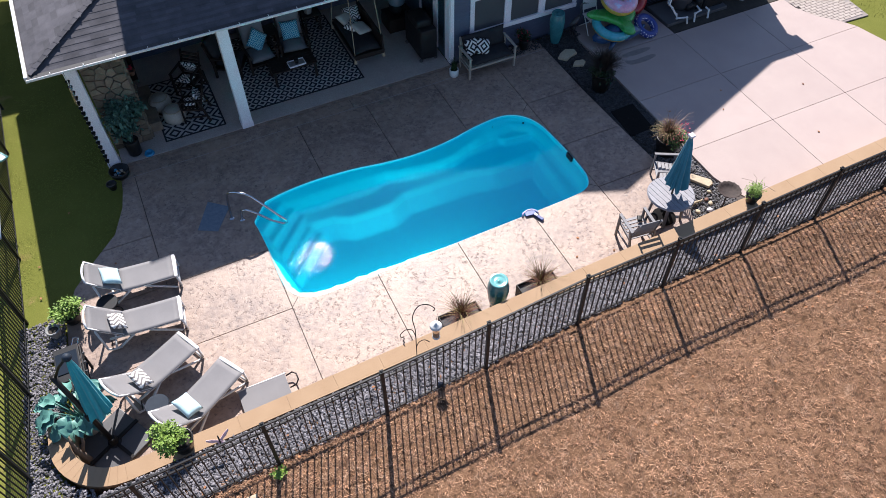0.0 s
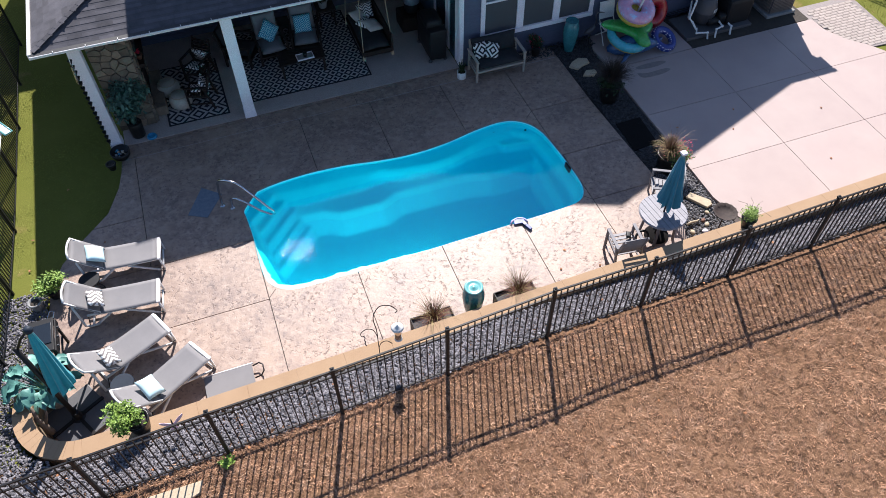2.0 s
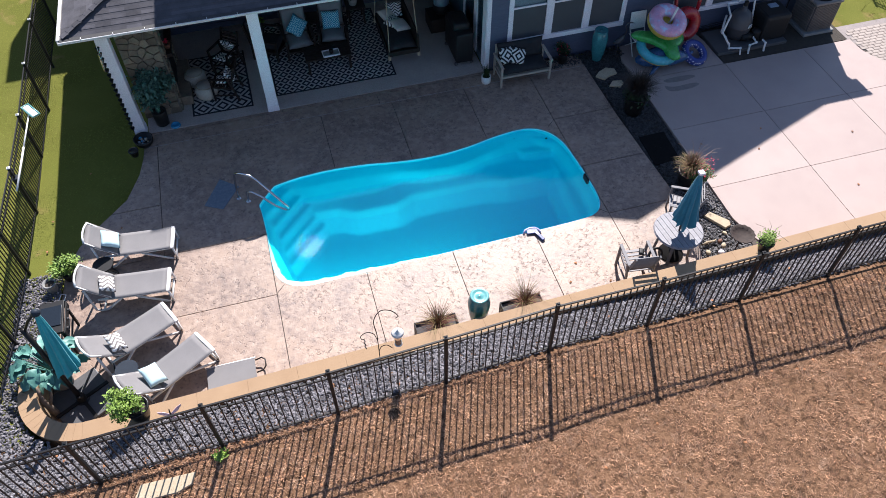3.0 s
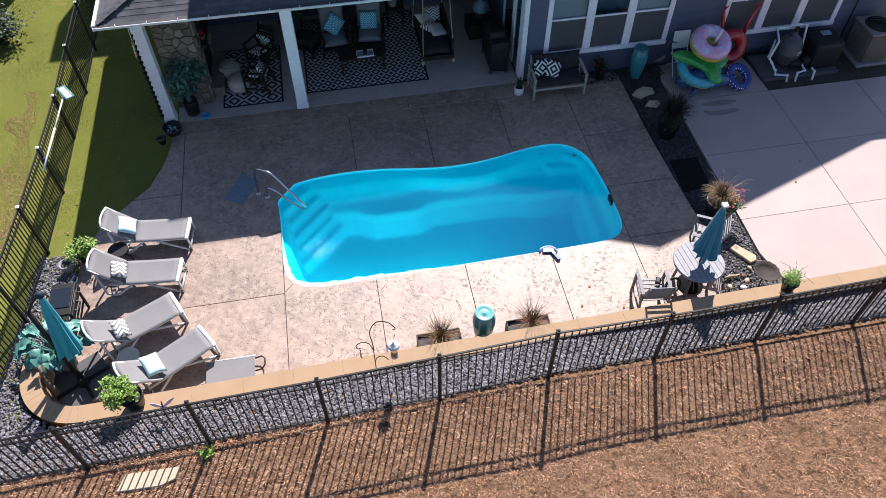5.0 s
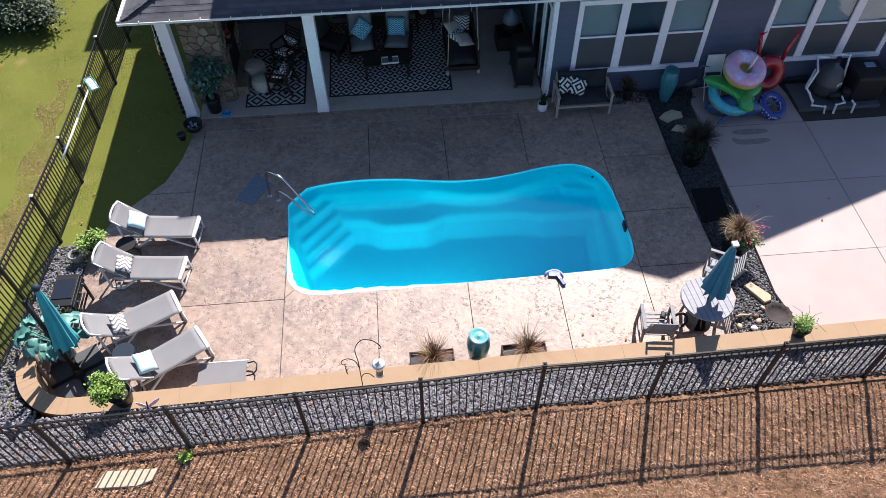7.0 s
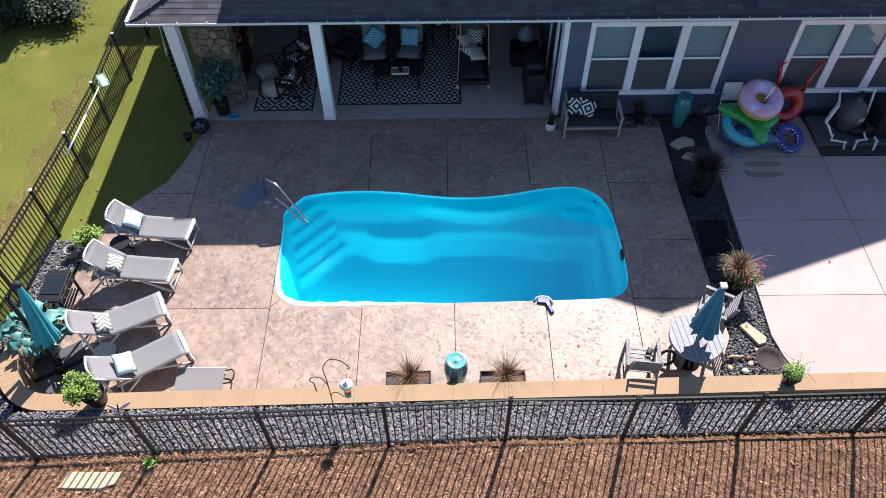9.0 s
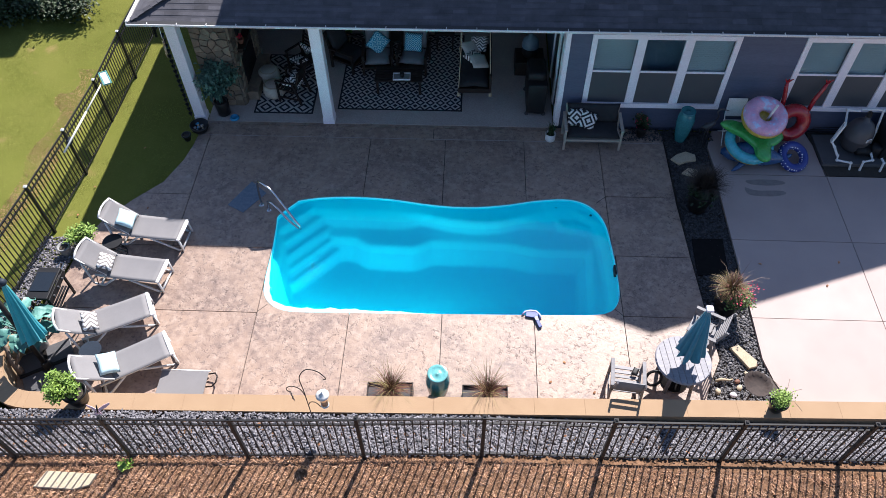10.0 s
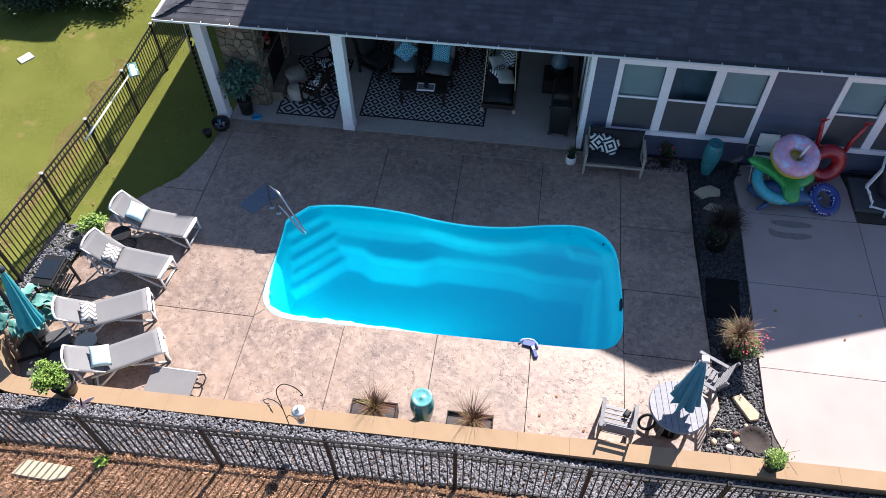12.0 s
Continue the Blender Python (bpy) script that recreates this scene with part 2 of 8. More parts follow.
# near-black pebble colour with the house shade put into it
M["shadestone"] = mat("shade_dark_stone", (0.040, 0.038, 0.040), (0.065, 0.062, 0.062), rough=0.85, scale=18, fine=90, bump=0.3, world_co=True, island=0.6)
M["damp"] = mat("damp_concrete", (0.22, 0.18, 0.165), (0.28, 0.235, 0.215), rough=0.6, scale=9, world_co=True)
M["soil"] = mat("dark_soil", (0.035, 0.028, 0.022), (0.06, 0.048, 0.036), rough=0.95, scale=9, fine=40, bump=0.6, dist=0.02, world_co=True)
M["fence"] = mat("black_aluminium", (0.011, 0.011, 0.012), (0.015, 0.015, 0.016), rough=0.5, scale=4, bump=0.03, spec=0.3)
M["siding"] = mat("blue_siding", (0.092, 0.108, 0.168), (0.076, 0.090, 0.143), rough=0.6, scale=2.0, fine=40, bump=0.1, world_co=True, stretch=(0.25, 1, 3), vary=0.05)
M["white"] = mat("white_trim_paint", (0.88, 0.82, 0.86), (0.83, 0.77, 0.81), rough=0.5, scale=3, fine=60, bump=0.05, world_co=True)
M["ceiling"] = mat("porch_ceiling_paint", (0.62, 0.62, 0.60), rough=0.7, scale=2, world_co=True)
M["innerwall"] = mat("porch_wall_siding", (0.10, 0.155, 0.205), (0.085, 0.14, 0.19), rough=0.65, scale=2, world_co=True)
M["shingle"] = mat("asphalt_shingle", (0.098, 0.094, 0.107), (0.058, 0.057, 0.067), rough=0.95, scale=3, fine=120, bump=0.5, world_co=True, vary=0.22)
M["shingle_far"] = mat("asphalt_shingle_far", (0.098, 0.094, 0.107), (0.058, 0.057, 0.067), rough=0.95, scale=3, fine=120, bump=0.5, world_co=True, island=0.22)
M["gutter"] = mat("gutter_metal", (0.74, 0.73, 0.71), rough=0.45, scale=3, bump=0.03, world_co=True)
M["guard"] = mat("gutter_guard", (0.03, 0.03, 0.032), rough=0.6, scale=30, world_co=True)
M["fieldstone"] = mat("tan_fieldstone", (0.235, 0.180, 0.125), (0.145, 0.112, 0.084), rough=0.85, scale=6, fine=50, bump=0.4, vary=0.45)
M["mortar"] = mat("mortar", (0.17, 0.145, 0.12), rough=0.95, scale=10, world_co=True)
M["sling"] = mat("grey_sling_mesh", (0.215, 0.205, 0.205), (0.195, 0.187, 0.187), rough=0.75, scale=3, fine=300, bump=0.25, dist=0.001)
M["alu"] = mat("white_coated_aluminium", (0.74, 0.72, 0.70), (0.68, 0.67, 0.65), rough=0.4, scale=4, bump=0.03)
M["aqua_cloth"] = mat("aqua_cotton", (0.46, 0.70, 0.76), (0.60, 0.78, 0.80), rough=0.9, scale=9, fine=200, bump=0.2, dist=0.001)
M["zig"] = zigzag_mat("black_white_chevron", (0.05, 0.05, 0.06), (0.80, 0.78, 0.75), 0.09)
M["zig_pale"] = zigzag_mat("taupe_white_chevron", (0.20, 0.18, 0.17), (0.82, 0.80, 0.77), 0.10)
M["teal_cloth"] = mat("teal_canvas", (0.012, 0.40, 0.46), (0.010, 0.33, 0.40), rough=0.8, scale=5, fine=220, bump=0.2, dist=0.001, sheen=0.2)
M["blue_cloth"] = mat("sea_blue_canvas", (0.018, 0.22, 0.33), (0.014, 0.18, 0.28), rough=0.8, scale=5, fine=220, bump=0.2, dist=0.001, sheen=0.2)
M["polywood"] = mat("light_grey_slat", (0.215, 0.206, 0.216), (0.175, 0.168, 0.175), rough=0.6, scale=3, fine=30, stretch=(1, 6, 6), vary=0.08)
M["paleslat"] = mat("pale_grey_slat", (0.31, 0.30, 0.32), (0.26, 0.25, 0.27), rough=0.6, scale=3, fine=30, stretch=(1, 6, 6), vary=0.08)
M["darkmetal"] = mat("dark_bronze_metal", (0.03, 0.026, 0.024), rough=0.45, metal=0.6, scale=5, bump=0.05)
M["blackplastic"] = mat("black_plastic", (0.011, 0.011, 0.012), (0.015, 0.015, 0.016), rough=0.55, scale=6, bump=0.08, spec=0.3)
M["charcoal"] = mat("charcoal_fabric", (0.034, 0.034, 0.037), (0.027, 0.027, 0.03), spec=0.2, rough=0.9, scale=8, fine=180, bump=0.25, dist=0.001)
M["greycushion"] = mat("grey_cushion", (0.22, 0.225, 0.235), (0.19, 0.195, 0.205), rough=0.9, scale=6, fine=180, bump=0.25, dist=0.001)
M["chrome"] = mat("stainless_steel", (0.72, 0.73, 0.74), rough=0.16, metal=1.0, scale=3, bump=0)
M["teal_glaze"] = mat("teal_ceramic_glaze", (0.03, 0.17, 0.19), (0.05, 0.23, 0.25), rough=0.2, scale=6, fine=30, bump=0.05, coat=0.25)
M["aqua_glaze"] = mat("pale_aqua_glaze", (0.16, 0.44, 0.43), (0.12, 0.36, 0.36), rough=0.2, scale=6, fine=30, bump=0.05, coat=0.25)
M["whiteplastic"] = mat("white_pvc", (0.80, 0.80, 0.78), (0.72, 0.72, 0.70), rough=0.4, scale=6, bump=0.04)
M["clear"] = M["glass"]
M["greyplastic"] = mat("grey_plastic", (0.075, 0.072, 0.078), (0.06, 0.058, 0.063), rough=0.5, scale=5, bump=0.06)
M["leaf_bright"] = mat("bright_leaf", (0.15, 0.27, 0.03), (0.23, 0.34, 0.05), rough=0.6, scale=9, bump=0, island=0.35)
M["leaf_dark"] = mat("dark_leaf", (0.016, 0.038, 0.009), (0.03, 0.058, 0.014), rough=0.6, scale=3, bump=0, island=0.4)
M["leaf_blue"] = mat("blue_green_leaf", (0.075, 0.225, 0.185), (0.13, 0.31, 0.26), rough=0.5, scale=7, bump=0, island=0.25)
M["leaf_teal"] = mat("teal_fern_leaf", (0.060, 0.135, 0.098), (0.090, 0.180, 0.130), rough=0.65, scale=7, bump=0, island=0.4)
M["redgrass"] = mat("burgundy_grass", (0.11, 0.036, 0.026), (0.22, 0.10, 0.06), rough=0.75, scale=9, bump=0, island=0.45)
M["darkgrass"] = mat("dark_purple_grass", (0.040, 0.026, 0.022), (0.075, 0.055, 0.038), rough=0.75, scale=9, bump=0, island=0.4)
M["tangrass"] = mat("tan_grass", (0.30, 0.21, 0.09), (0.17, 0.16, 0.05), rough=0.75, scale=9, bump=0, island=0.4)
M["tanplume"] = mat("buff_plume", (0.42, 0.31, 0.24), (0.30, 0.20, 0.15), rough=0.9, scale=9, bump=0, island=0.3)
M["leaf_mid"] = mat("mid_green_leaf", (0.075, 0.145, 0.025), (0.12, 0.20, 0.04), rough=0.6, scale=9, bump=0, island=0.4)
M["flower"] = mat("red_flower", (0.55, 0.015, 0.055), (0.65, 0.04, 0.11), rough=0.6, scale=9, bump=0, island=0.2)
M["concretepot"] = mat("cement_pot", (0.30, 0.30, 0.29), (0.24, 0.24, 0.235), rough=0.85, scale=9, fine=60)
M["blackpot"] = mat("black_glazed_pot", (0.010, 0.009, 0.009), (0.016, 0.015, 0.014), spec=0.3, rough=0.35, scale=9, bump=0.05)
M["brownpot"] = mat("brown_terracotta", (0.20, 0.085, 0.05), (0.15, 0.065, 0.04), rough=0.7, scale=9)
M["wicker"] = mat("cream_wicker", (0.55, 0.49, 0.41), (0.46, 0.41, 0.34), rough=0.85, scale=30, fine=120, bump=0.6)
M["sandstone"] = mat("buff_sandstone", (0.55, 0.45, 0.31), (0.47, 0.38, 0.26), rough=0.9, scale=6, fine=50, bump=0.3)
M["darkwood"] = mat("dark_stained_wood", (0.028, 0.019, 0.015), (0.018, 0.012, 0.010), spec=0.3, rough=0.55, scale=3, fine=40, stretch=(1, 8, 8))
M["greywood"] = mat("driftwood", (0.22, 0.17, 0.13), (0.15, 0.115, 0.09), rough=0.85, scale=5, fine=40, stretch=(8, 8, 1))
M["rope"] = mat("jute_rope", (0.50, 0.40, 0.27), rough=0.95, scale=40, bump=0.4)
M["rust"] = mat("rusty_iron", (0.045, 0.026, 0.019), (0.028, 0.018, 0.015), rough=0.8, scale=12, bump=0.3)
M["blackrubber"] = mat("black_rubber", (0.008, 0.0075, 0.0075), (0.013, 0.012, 0.012), rough=0.95, scale=9, fine=60, bump=0.5, spec=0.1)
M["rubbermat"] = mat("blue_grey_mat", (0.19, 0.225, 0.26), (0.13, 0.165, 0.21), rough=0.85, scale=14, fine=70, bump=0.5)
M["drybrown"] = mat("dry_leaf", (0.36, 0.13, 0.05), (0.42, 0.22, 0.10), rough=0.85, scale=9, bump=0, vary=0.4)
M["bark"] = mat("bark", (0.09, 0.065, 0.048), (0.06, 0.045, 0.035), rough=0.95, scale=8, fine=40, bump=0.6, dist=0.02)


# ---------------------------------------------------------------- mesh helpers
def mesh_of(bm, name, smooth=False):
    me = bpy.data.meshes.new(name)
    bm.normal_update()
    bm.to_mesh(me)
    bm.free()
    if smooth:
        me.shade_smooth()
    return me


def part(name, bm, material, parent=None, label="", smooth=False, at=None):
    """Links a bmesh as one mesh object under a thing or a part."""
    ob = new(name, mesh_of(bm, name, smooth))
    ob.data.materials.append(material)
    if parent is not None:
        ob.parent = parent
    if at is not None:
        ob.matrix_basis = at
    if label:
        ob["label"] = label
    return ob


def shared(name, me, parent, at):
    ob = new(name, me)
    ob.parent = parent
    ob.matrix_basis = at
    return ob


def thing(name, label, category, m=None, group=""):
    ob = new(name)
    ob.empty_display_size = 0.1
    if m is not None:
        ob.matrix_basis = m
    return tagged(ob, label, category, group)


def structure(ob, label, category=""):
    return tagged(ob, label, category, "", "structure")


def B():
    return bmesh.new()


def bx(bm, c, s, rot=None, bevel=0.0, taper=None):
    """A box of size s round c; rot in degrees; taper scales its top."""
    ret = bmesh.ops.create_cube(bm, size=1.0)
    vs = ret["verts"]
    for v in vs:
        v.co = Vector((v.co.x * s[0], v.co.y * s[1], v.co.z * s[2]))
        if taper and v.co.z > 0:
            v.co.x *= taper
            v.co.y *= taper
    if bevel:
        es = list({e for v in vs for e in v.link_edges})
        r = bmesh.ops.bevel(bm, geom=es, offset=bevel, segments=2, affect='EDGES', profile=0.5)
        vs = list({v for f in r["faces"] for v in f.verts} | {v for v in vs if v.is_valid})
    mt = Matrix.Translation(c)
    if rot:
        mt = mt @ Euler([radians(a) for a in rot]).to_matrix().to_4x4()
    for v in vs:
        v.co = mt @ v.co
    return vs


def tube(bm, pts, r, seg=8, closed=False, caps=True):
    """A round bar along points; r is one radius or one for each point."""
    pts = [Vector(p) for p in pts]
    n = len(pts)
    rings = []
    up = None
    for i, p in enumerate(pts):
        if closed:
            d = pts[(i + 1) % n] - pts[i - 1]
        else:
            d = pts[min(i + 1, n - 1)] - pts[max(i - 1, 0)]
        d.normalize()
        if up is None:
            up = Vector((0, 0, 1)) if abs(d.z) < 0.9 else Vector((1, 0, 0))
        a = d.cross(up)
        if a.length < 1e-4:
            a = d.cross(Vector((0, 1, 0)))
        a.normalize()
        b = a.cross(d)
        up = b
        rr = r[i] if isinstance(r, (list, tuple)) else r
        rings.append([bm.verts.new(p + (a * math.cos(2 * math.pi * k / seg) + b * math.sin(2 * math.pi * k / seg)) * rr) for k in range(seg)])
    m = n if closed else n - 1
    for i in range(m):
        A, C = rings[i], rings[(i + 1) % n]
        for k in range(seg):
            bm.faces.new((A[k], A[(k + 1) % seg], C[(k + 1) % seg], C[k]))
    if caps and not closed:
        bm.faces.new(rings[0][::-1])
        bm.faces.new(rings[-1])
    return rings


def bar(bm, a, b, w, h):
    """A flat rectangular bar from a to b."""
    a, b = Vector(a), Vector(b)
    d = b - a
    q = d.to_track_quat('X', 'Z').to_matrix().to_4x4()
    mt = Matrix.Translation((a + b) / 2) @ q
    vs = bmesh.ops.create_cube(bm, size=1.0)["verts"]
    for v in vs:
        v.co = mt @ Vector((v.co.x * d.length, v.co.y * w, v.co.z * h))


def lathe(bm, prof, seg=24, c=(0, 0, 0), wobble=0.0):
    """Turns (radius, z) pairs round the upright axis at c; closes where the radius is 0."""
    rings = []
    for r, z in prof:
        if r <= 1e-6:
            rings.append([bm.verts.new((c[0], c[1], c[2] + z))])
        else:
            rings.append([bm.verts.new((c[0] + r * math.cos(2 * math.pi * k / seg) * (1 + wobble * math.sin(3 * k)),
                                        c[1] + r * math.sin(2 * math.pi * k / seg), c[2] + z)) for k in range(seg)])
    for A, C in zip(rings, rings[1:]):
        for k in range(seg):
            j = (k + 1) % seg
            f = [A[k % len(A)], A[j % len(A)], C[j % len(C)], C[k % len(C)]]
            f = [v for i, v in enumerate(f) if v not in f[:i]]
            if len(f) > 2:
                bm.faces.new(f)
    return rings


def cushion(bm, w, d, h, mt=None, nx=10, ny=10):
    """A stuffed cushion: two bulging sheets that meet at pinched edges."""
    rows = {}
    for side in (1, -1):
        for i in range(nx + 1):
            for j in range(ny + 1):
                u, v = 2 * i / nx - 1, 2 * j / ny - 1
                edge = i in (0, nx) or j in (0, ny)
                if edge and side == -1:
                    rows[side, i, j] = rows[1, i, j]
                    continue
                bulge = max(0.0, (1 - u ** 4) * (1 - v ** 4)) ** 0.55
                pin = 1 - 0.06 * (1 - abs(u * v)) * (1 if edge else 0)
                co = Vector((u * w / 2 * pin, v * d / 2 * pin, side * h / 2 * bulge))
                rows[side, i, j] = bm.verts.new(mt @ co if mt else co)
    for side in (1, -1):
        for i in range(nx):
            for j in range(ny):
                q = [rows[side, i, j], rows[side, i + 1, j], rows[side, i + 1, j + 1], rows[side, i, j + 1]]
                bm.faces.new(q if side == 1 else q[::-1])


def prism(bm, poly, z0, z1):
    """An upright prism over a closed plan outline."""
    lo = [bm.verts.new((x, y, z0)) for x, y in poly]
    hi = [bm.verts.new((x, y, z1)) for x, y in poly]
    n = len(poly)
    for i in range(n):
        bm.faces.new((lo[i], lo[(i + 1) % n], hi[(i + 1) % n], hi[i]))
    for loop, flip in ((hi, False), (lo, True)):
        es = [bm.edges.get((loop[i], loop[(i + 1) % n])) for i in range(n)]
        bmesh.ops.triangle_fill(bm, edges=es, use_beauty=True, use_dissolve=False)
    bmesh.ops.recalc_face_normals(bm, faces=bm.faces[:])


def arr_mesh(name, verts, faces, material):
    me = bpy.data.meshes.new(name)
    me.from_pydata(verts, [], faces)
    me.materials.append(material)
    me.update()
    return me


def smooth_loop(pts, steps=6):
    """Closed Catmull-Rom curve through plan points."""
    out, n = [], len(pts)
    for i in range(n):
        p = [Vector(pts[(i + k) % n]) for k in (-1, 0, 1, 2)]
        for s in range(steps):
            t = s / steps
            q = 0.5 * ((2 * p[1]) + (p[2] - p[0]) * t + (2 * p[0] - 5 * p[1] + 4 * p[2] - p[3]) * t * t + (3 * p[1] - p[0] - 3 * p[2] + p[3]) * t ** 3)
            out.append((q.x, q.y))
    return out


def bend(pts, steps=5):
    """Open Catmull-Rom curve through points in space."""
    q, out = [Vector(p) for p in pts], []
    for i in range(len(q) - 1):
        p = (q[max(i - 1, 0)], q[i], q[i + 1], q[min(i + 2, len(q) - 1)])
        for s in range(steps):
            t = s / steps
            out.append(0.5 * ((2 * p[1]) + (p[2] - p[0]) * t + (2 * p[0] - 5 * p[1] + 4 * p[2] - p[3]) * t * t + (3 * p[1] - p[0] - 3 * p[2] + p[3]) * t ** 3))
    return out + [q[-1]]


def inside(poly, x, y):
    hit, n = False, len(poly)
    for i in range(n):
        (x0, y0), (x1, y1) = poly[i], poly[i - 1]
        if (y0 > y) != (y1 > y) and x < (x1 - x0) * (y - y0) / (y1 - y0) + x0:
            hit = not hit
    return hit


rng = np.random.default_rng(7)
rnd = random.Random(11)

# ---------------------------------------------------------------- the lie of the land
WALL_Y = lambda x: -2.235 + 0.0215 * (x + 1.0)          # centre line of the retaining wall's cap
FENCE_Y = lambda x: -3.31 + 0.0345 * (x + 1.0) if x < 8 else -3.0 + 0.012 * (x - 8)


def hill(y):
    return float(np.interp(y, [-60, -7, -4.6, -3.3, -2.3, -1.0, 1.2, 2.0, 4.0, 9.0, 60], [1.3, 0.98, 0.88, 0.82, 0.50, 0.32, 0.0, -0.05, -0.2, -0.3, -0.5]))


POST_X = (-4.86, -3.0, -1.157, 0.684, 2.515, 4.36, 6.25, 8.13, 9.97, 18.0)
POST_Z = (0.84, 0.86, 0.87, 0.83, 0.85, 0.90, 0.78, 0.72, 0.76, 0.76)


def land(x, y):
    h = hill(y)
    if y < WALL_Y(x) - 0.03:
        dip = 0.14 * min(max((x - 4.5) / 3.0, 0), 1)
        h -= dip
        if x > -5:                        # a low berm carries the fence
            foot = float(np.interp(x, POST_X, POST_Z)) - 0.03 - hill(FENCE_Y(x)) + dip
            h += foot * float(np.interp(y - FENCE_Y(x), [-1.4, -0.35, 0.0, 0.2, 0.8], [0, 0.7, 1, 1, 0]))
    if x > -4.3 and y > WALL_Y(x) - 0.03:
        h = -0.14 if y < 9 else -0.3
        if x < -2.3:
            h = float(np.interp(y, [1.0, 2.0, 4.0, 9], [-0.14, -0.10, -0.19, -0.3]))
        if x > 16:
            h = -0.04
        if -0.36 < x < 7.5 and -0.32 < y < 3.55:
            h = -2.2                      # dug out for the pool
    return h


# ---------------------------------------------------------------- ground
def worn(x, y):
    """Thin brown turf along the outer side of the fence."""
    return 0.4 < y < 7.6 and noise.noise((x * 1.3, y * 0.8, 4.0)) * 0.5 + 0.50 - abs(x + 5.90) / 0.75 > 0.1


def ground():
    xs = np.unique(np.concatenate([np.linspace(-900, -40, 8), np.linspace(-40, -14, 14), np.arange(-14, 20.1, 0.3), [-4.32, -4.28], np.linspace(21, 45, 12), np.linspace(60, 900, 8)]))
    ys = np.unique(np.concatenate([np.linspace(-900, -40, 8), np.linspace(-40, -10, 14), np.arange(-10, 16.1, 0.3), np.linspace(17, 45, 14), np.linspace(60, 900, 8)]))
    verts, faces, ids = [], [], []
    for y in ys:
        for x in xs:
            verts.append((x, y, land(x, y) + (0.012 * noise.noise((x * 0.9, y * 0.9, 0)) if abs(x) < 30 else 0)))
    nx = len(xs)
    for j in range(len(ys) - 1):
        for i in range(nx - 1):
            faces.append((j * nx + i, j * nx + i + 1, (j + 1) * nx + i + 1, (j + 1) * nx + i))
            x, y = (xs[i] + xs[i + 1]) / 2, (ys[j] + ys[j + 1]) / 2
            ids.append(1 if y < -2.2 and x > -5.0 else 0)
    me = arr_mesh("ground", verts, faces, M["lawn"])
    me.materials.append(M["straw"])
    me.polygons.foreach_set("material_index", ids)
    me.shade_smooth()
    structure(new("ground", me), "green lawn beside the house and tan dormant grass before the fence", "ground")


ground()


def blades(name, n, place, tall, lean, width, material, label):
    """Short grass as single leaning blades; place(k) gives plan points."""
    p = place(n)
    z = np.array([land(x, y) for x, y in p])
    a, t = rng.uniform(0, 2 * math.pi, len(p)), rng.uniform(*tall, len(p))
    l = rng.uniform(*lean, len(p)) * t
    wx, wy = np.cos(a + 1.57) * width, np.sin(a + 1.57) * width
    v = np.zeros((len(p), 3, 3))
    v[:, 0] = np.stack([p[:, 0] - wx, p[:, 1] - wy, z - 0.01], 1)
    v[:, 1] = np.stack([p[:, 0] + wx, p[:, 1] + wy, z - 0.01], 1)
    v[:, 2] = np.stack([p[:, 0] + np.cos(a) * l, p[:, 1] + np.sin(a) * l, z + t], 1)
    f = np.arange(len(p) * 3).reshape(-1, 3)
    me = arr_mesh(name, v.reshape(-1, 3).tolist(), f.tolist(), material)
    return tagged(new(name, me), label, "grass", "", "stuff")


DECK_LEFT = [(-2.33, 5.35), (-2.40, 4.6), (-2.50, 4.1), (-2.78, 3.4), (-3.30, 2.85), (-3.75, 2.3), (-4.0, 1.7), (-4.05, 1.0), (-4.12, 0.2), (-4.2, -0.6), (-4.22, -1.2)]


def deck_left_x(y):
    ys = [p[1] for p in DECK_LEFT][::-1]
    return float(np.interp(y, ys, [p[0] for p in DECK_LEFT][::-1]))


def straw_tufts(name, n, each, tall, width, material, label):
    """Dormant grass lying in tufts: blades that share a crown and lean one way."""
    cx = rng.uniform(-7, 19, n)
    cy = -3.22 - 5.5 * rng.random(n) ** 1.25
    ca, cs = rng.uniform(0, 2 * math.pi, n), rng.uniform(0.5, 1.3, n)
    k = np.repeat(np.arange(n), each)
    m = len(k)
    x, y = cx[k] + rng.normal(0, 0.034, m) * cs[k], cy[k] + rng.normal(0, 0.034, m) * cs[k]
    y = np.minimum(y, -3.16)
    z = np.repeat([land(a, b) for a, b in zip(cx, np.minimum(cy, -3.16))], each)
    a, t = ca[k] + rng.normal(0, 0.7, m), rng.uniform(*tall, m) * cs[k]
    l = rng.uniform(0.7, 2.6, m) * t
    wx, wy = -np.sin(a) * width, np.cos(a) * width
    v = np.zeros((m, 3, 3))
    v[:, 0] = np.stack([x - wx, y - wy, z - 0.01], 1)
    v[:, 1] = np.stack([x + wx, y + wy, z - 0.01], 1)
    v[:, 2] = np.stack([x + np.cos(a) * l, y + np.sin(a) * l, z + t], 1)
    me = arr_mesh(name, v.reshape(-1, 3).tolist(), np.arange(m * 3).reshape(-1, 3).tolist(), material)
    return tagged(new(name, me), label, "grass", "", "stuff")


def lawn_at(n):
    p = np.stack([rng.uniform(-13, -2.3, n), rng.uniform(1.2, 13, n)], 1)
    keep = np.array([x < min(deck_left_x(min(y, 5.3)), -2.4) - 0.02 and not (y < 2.3 and x > -4.75) and not (worn(x, y) and rng.random() < 0.85) for x, y in p])
    return p[keep]


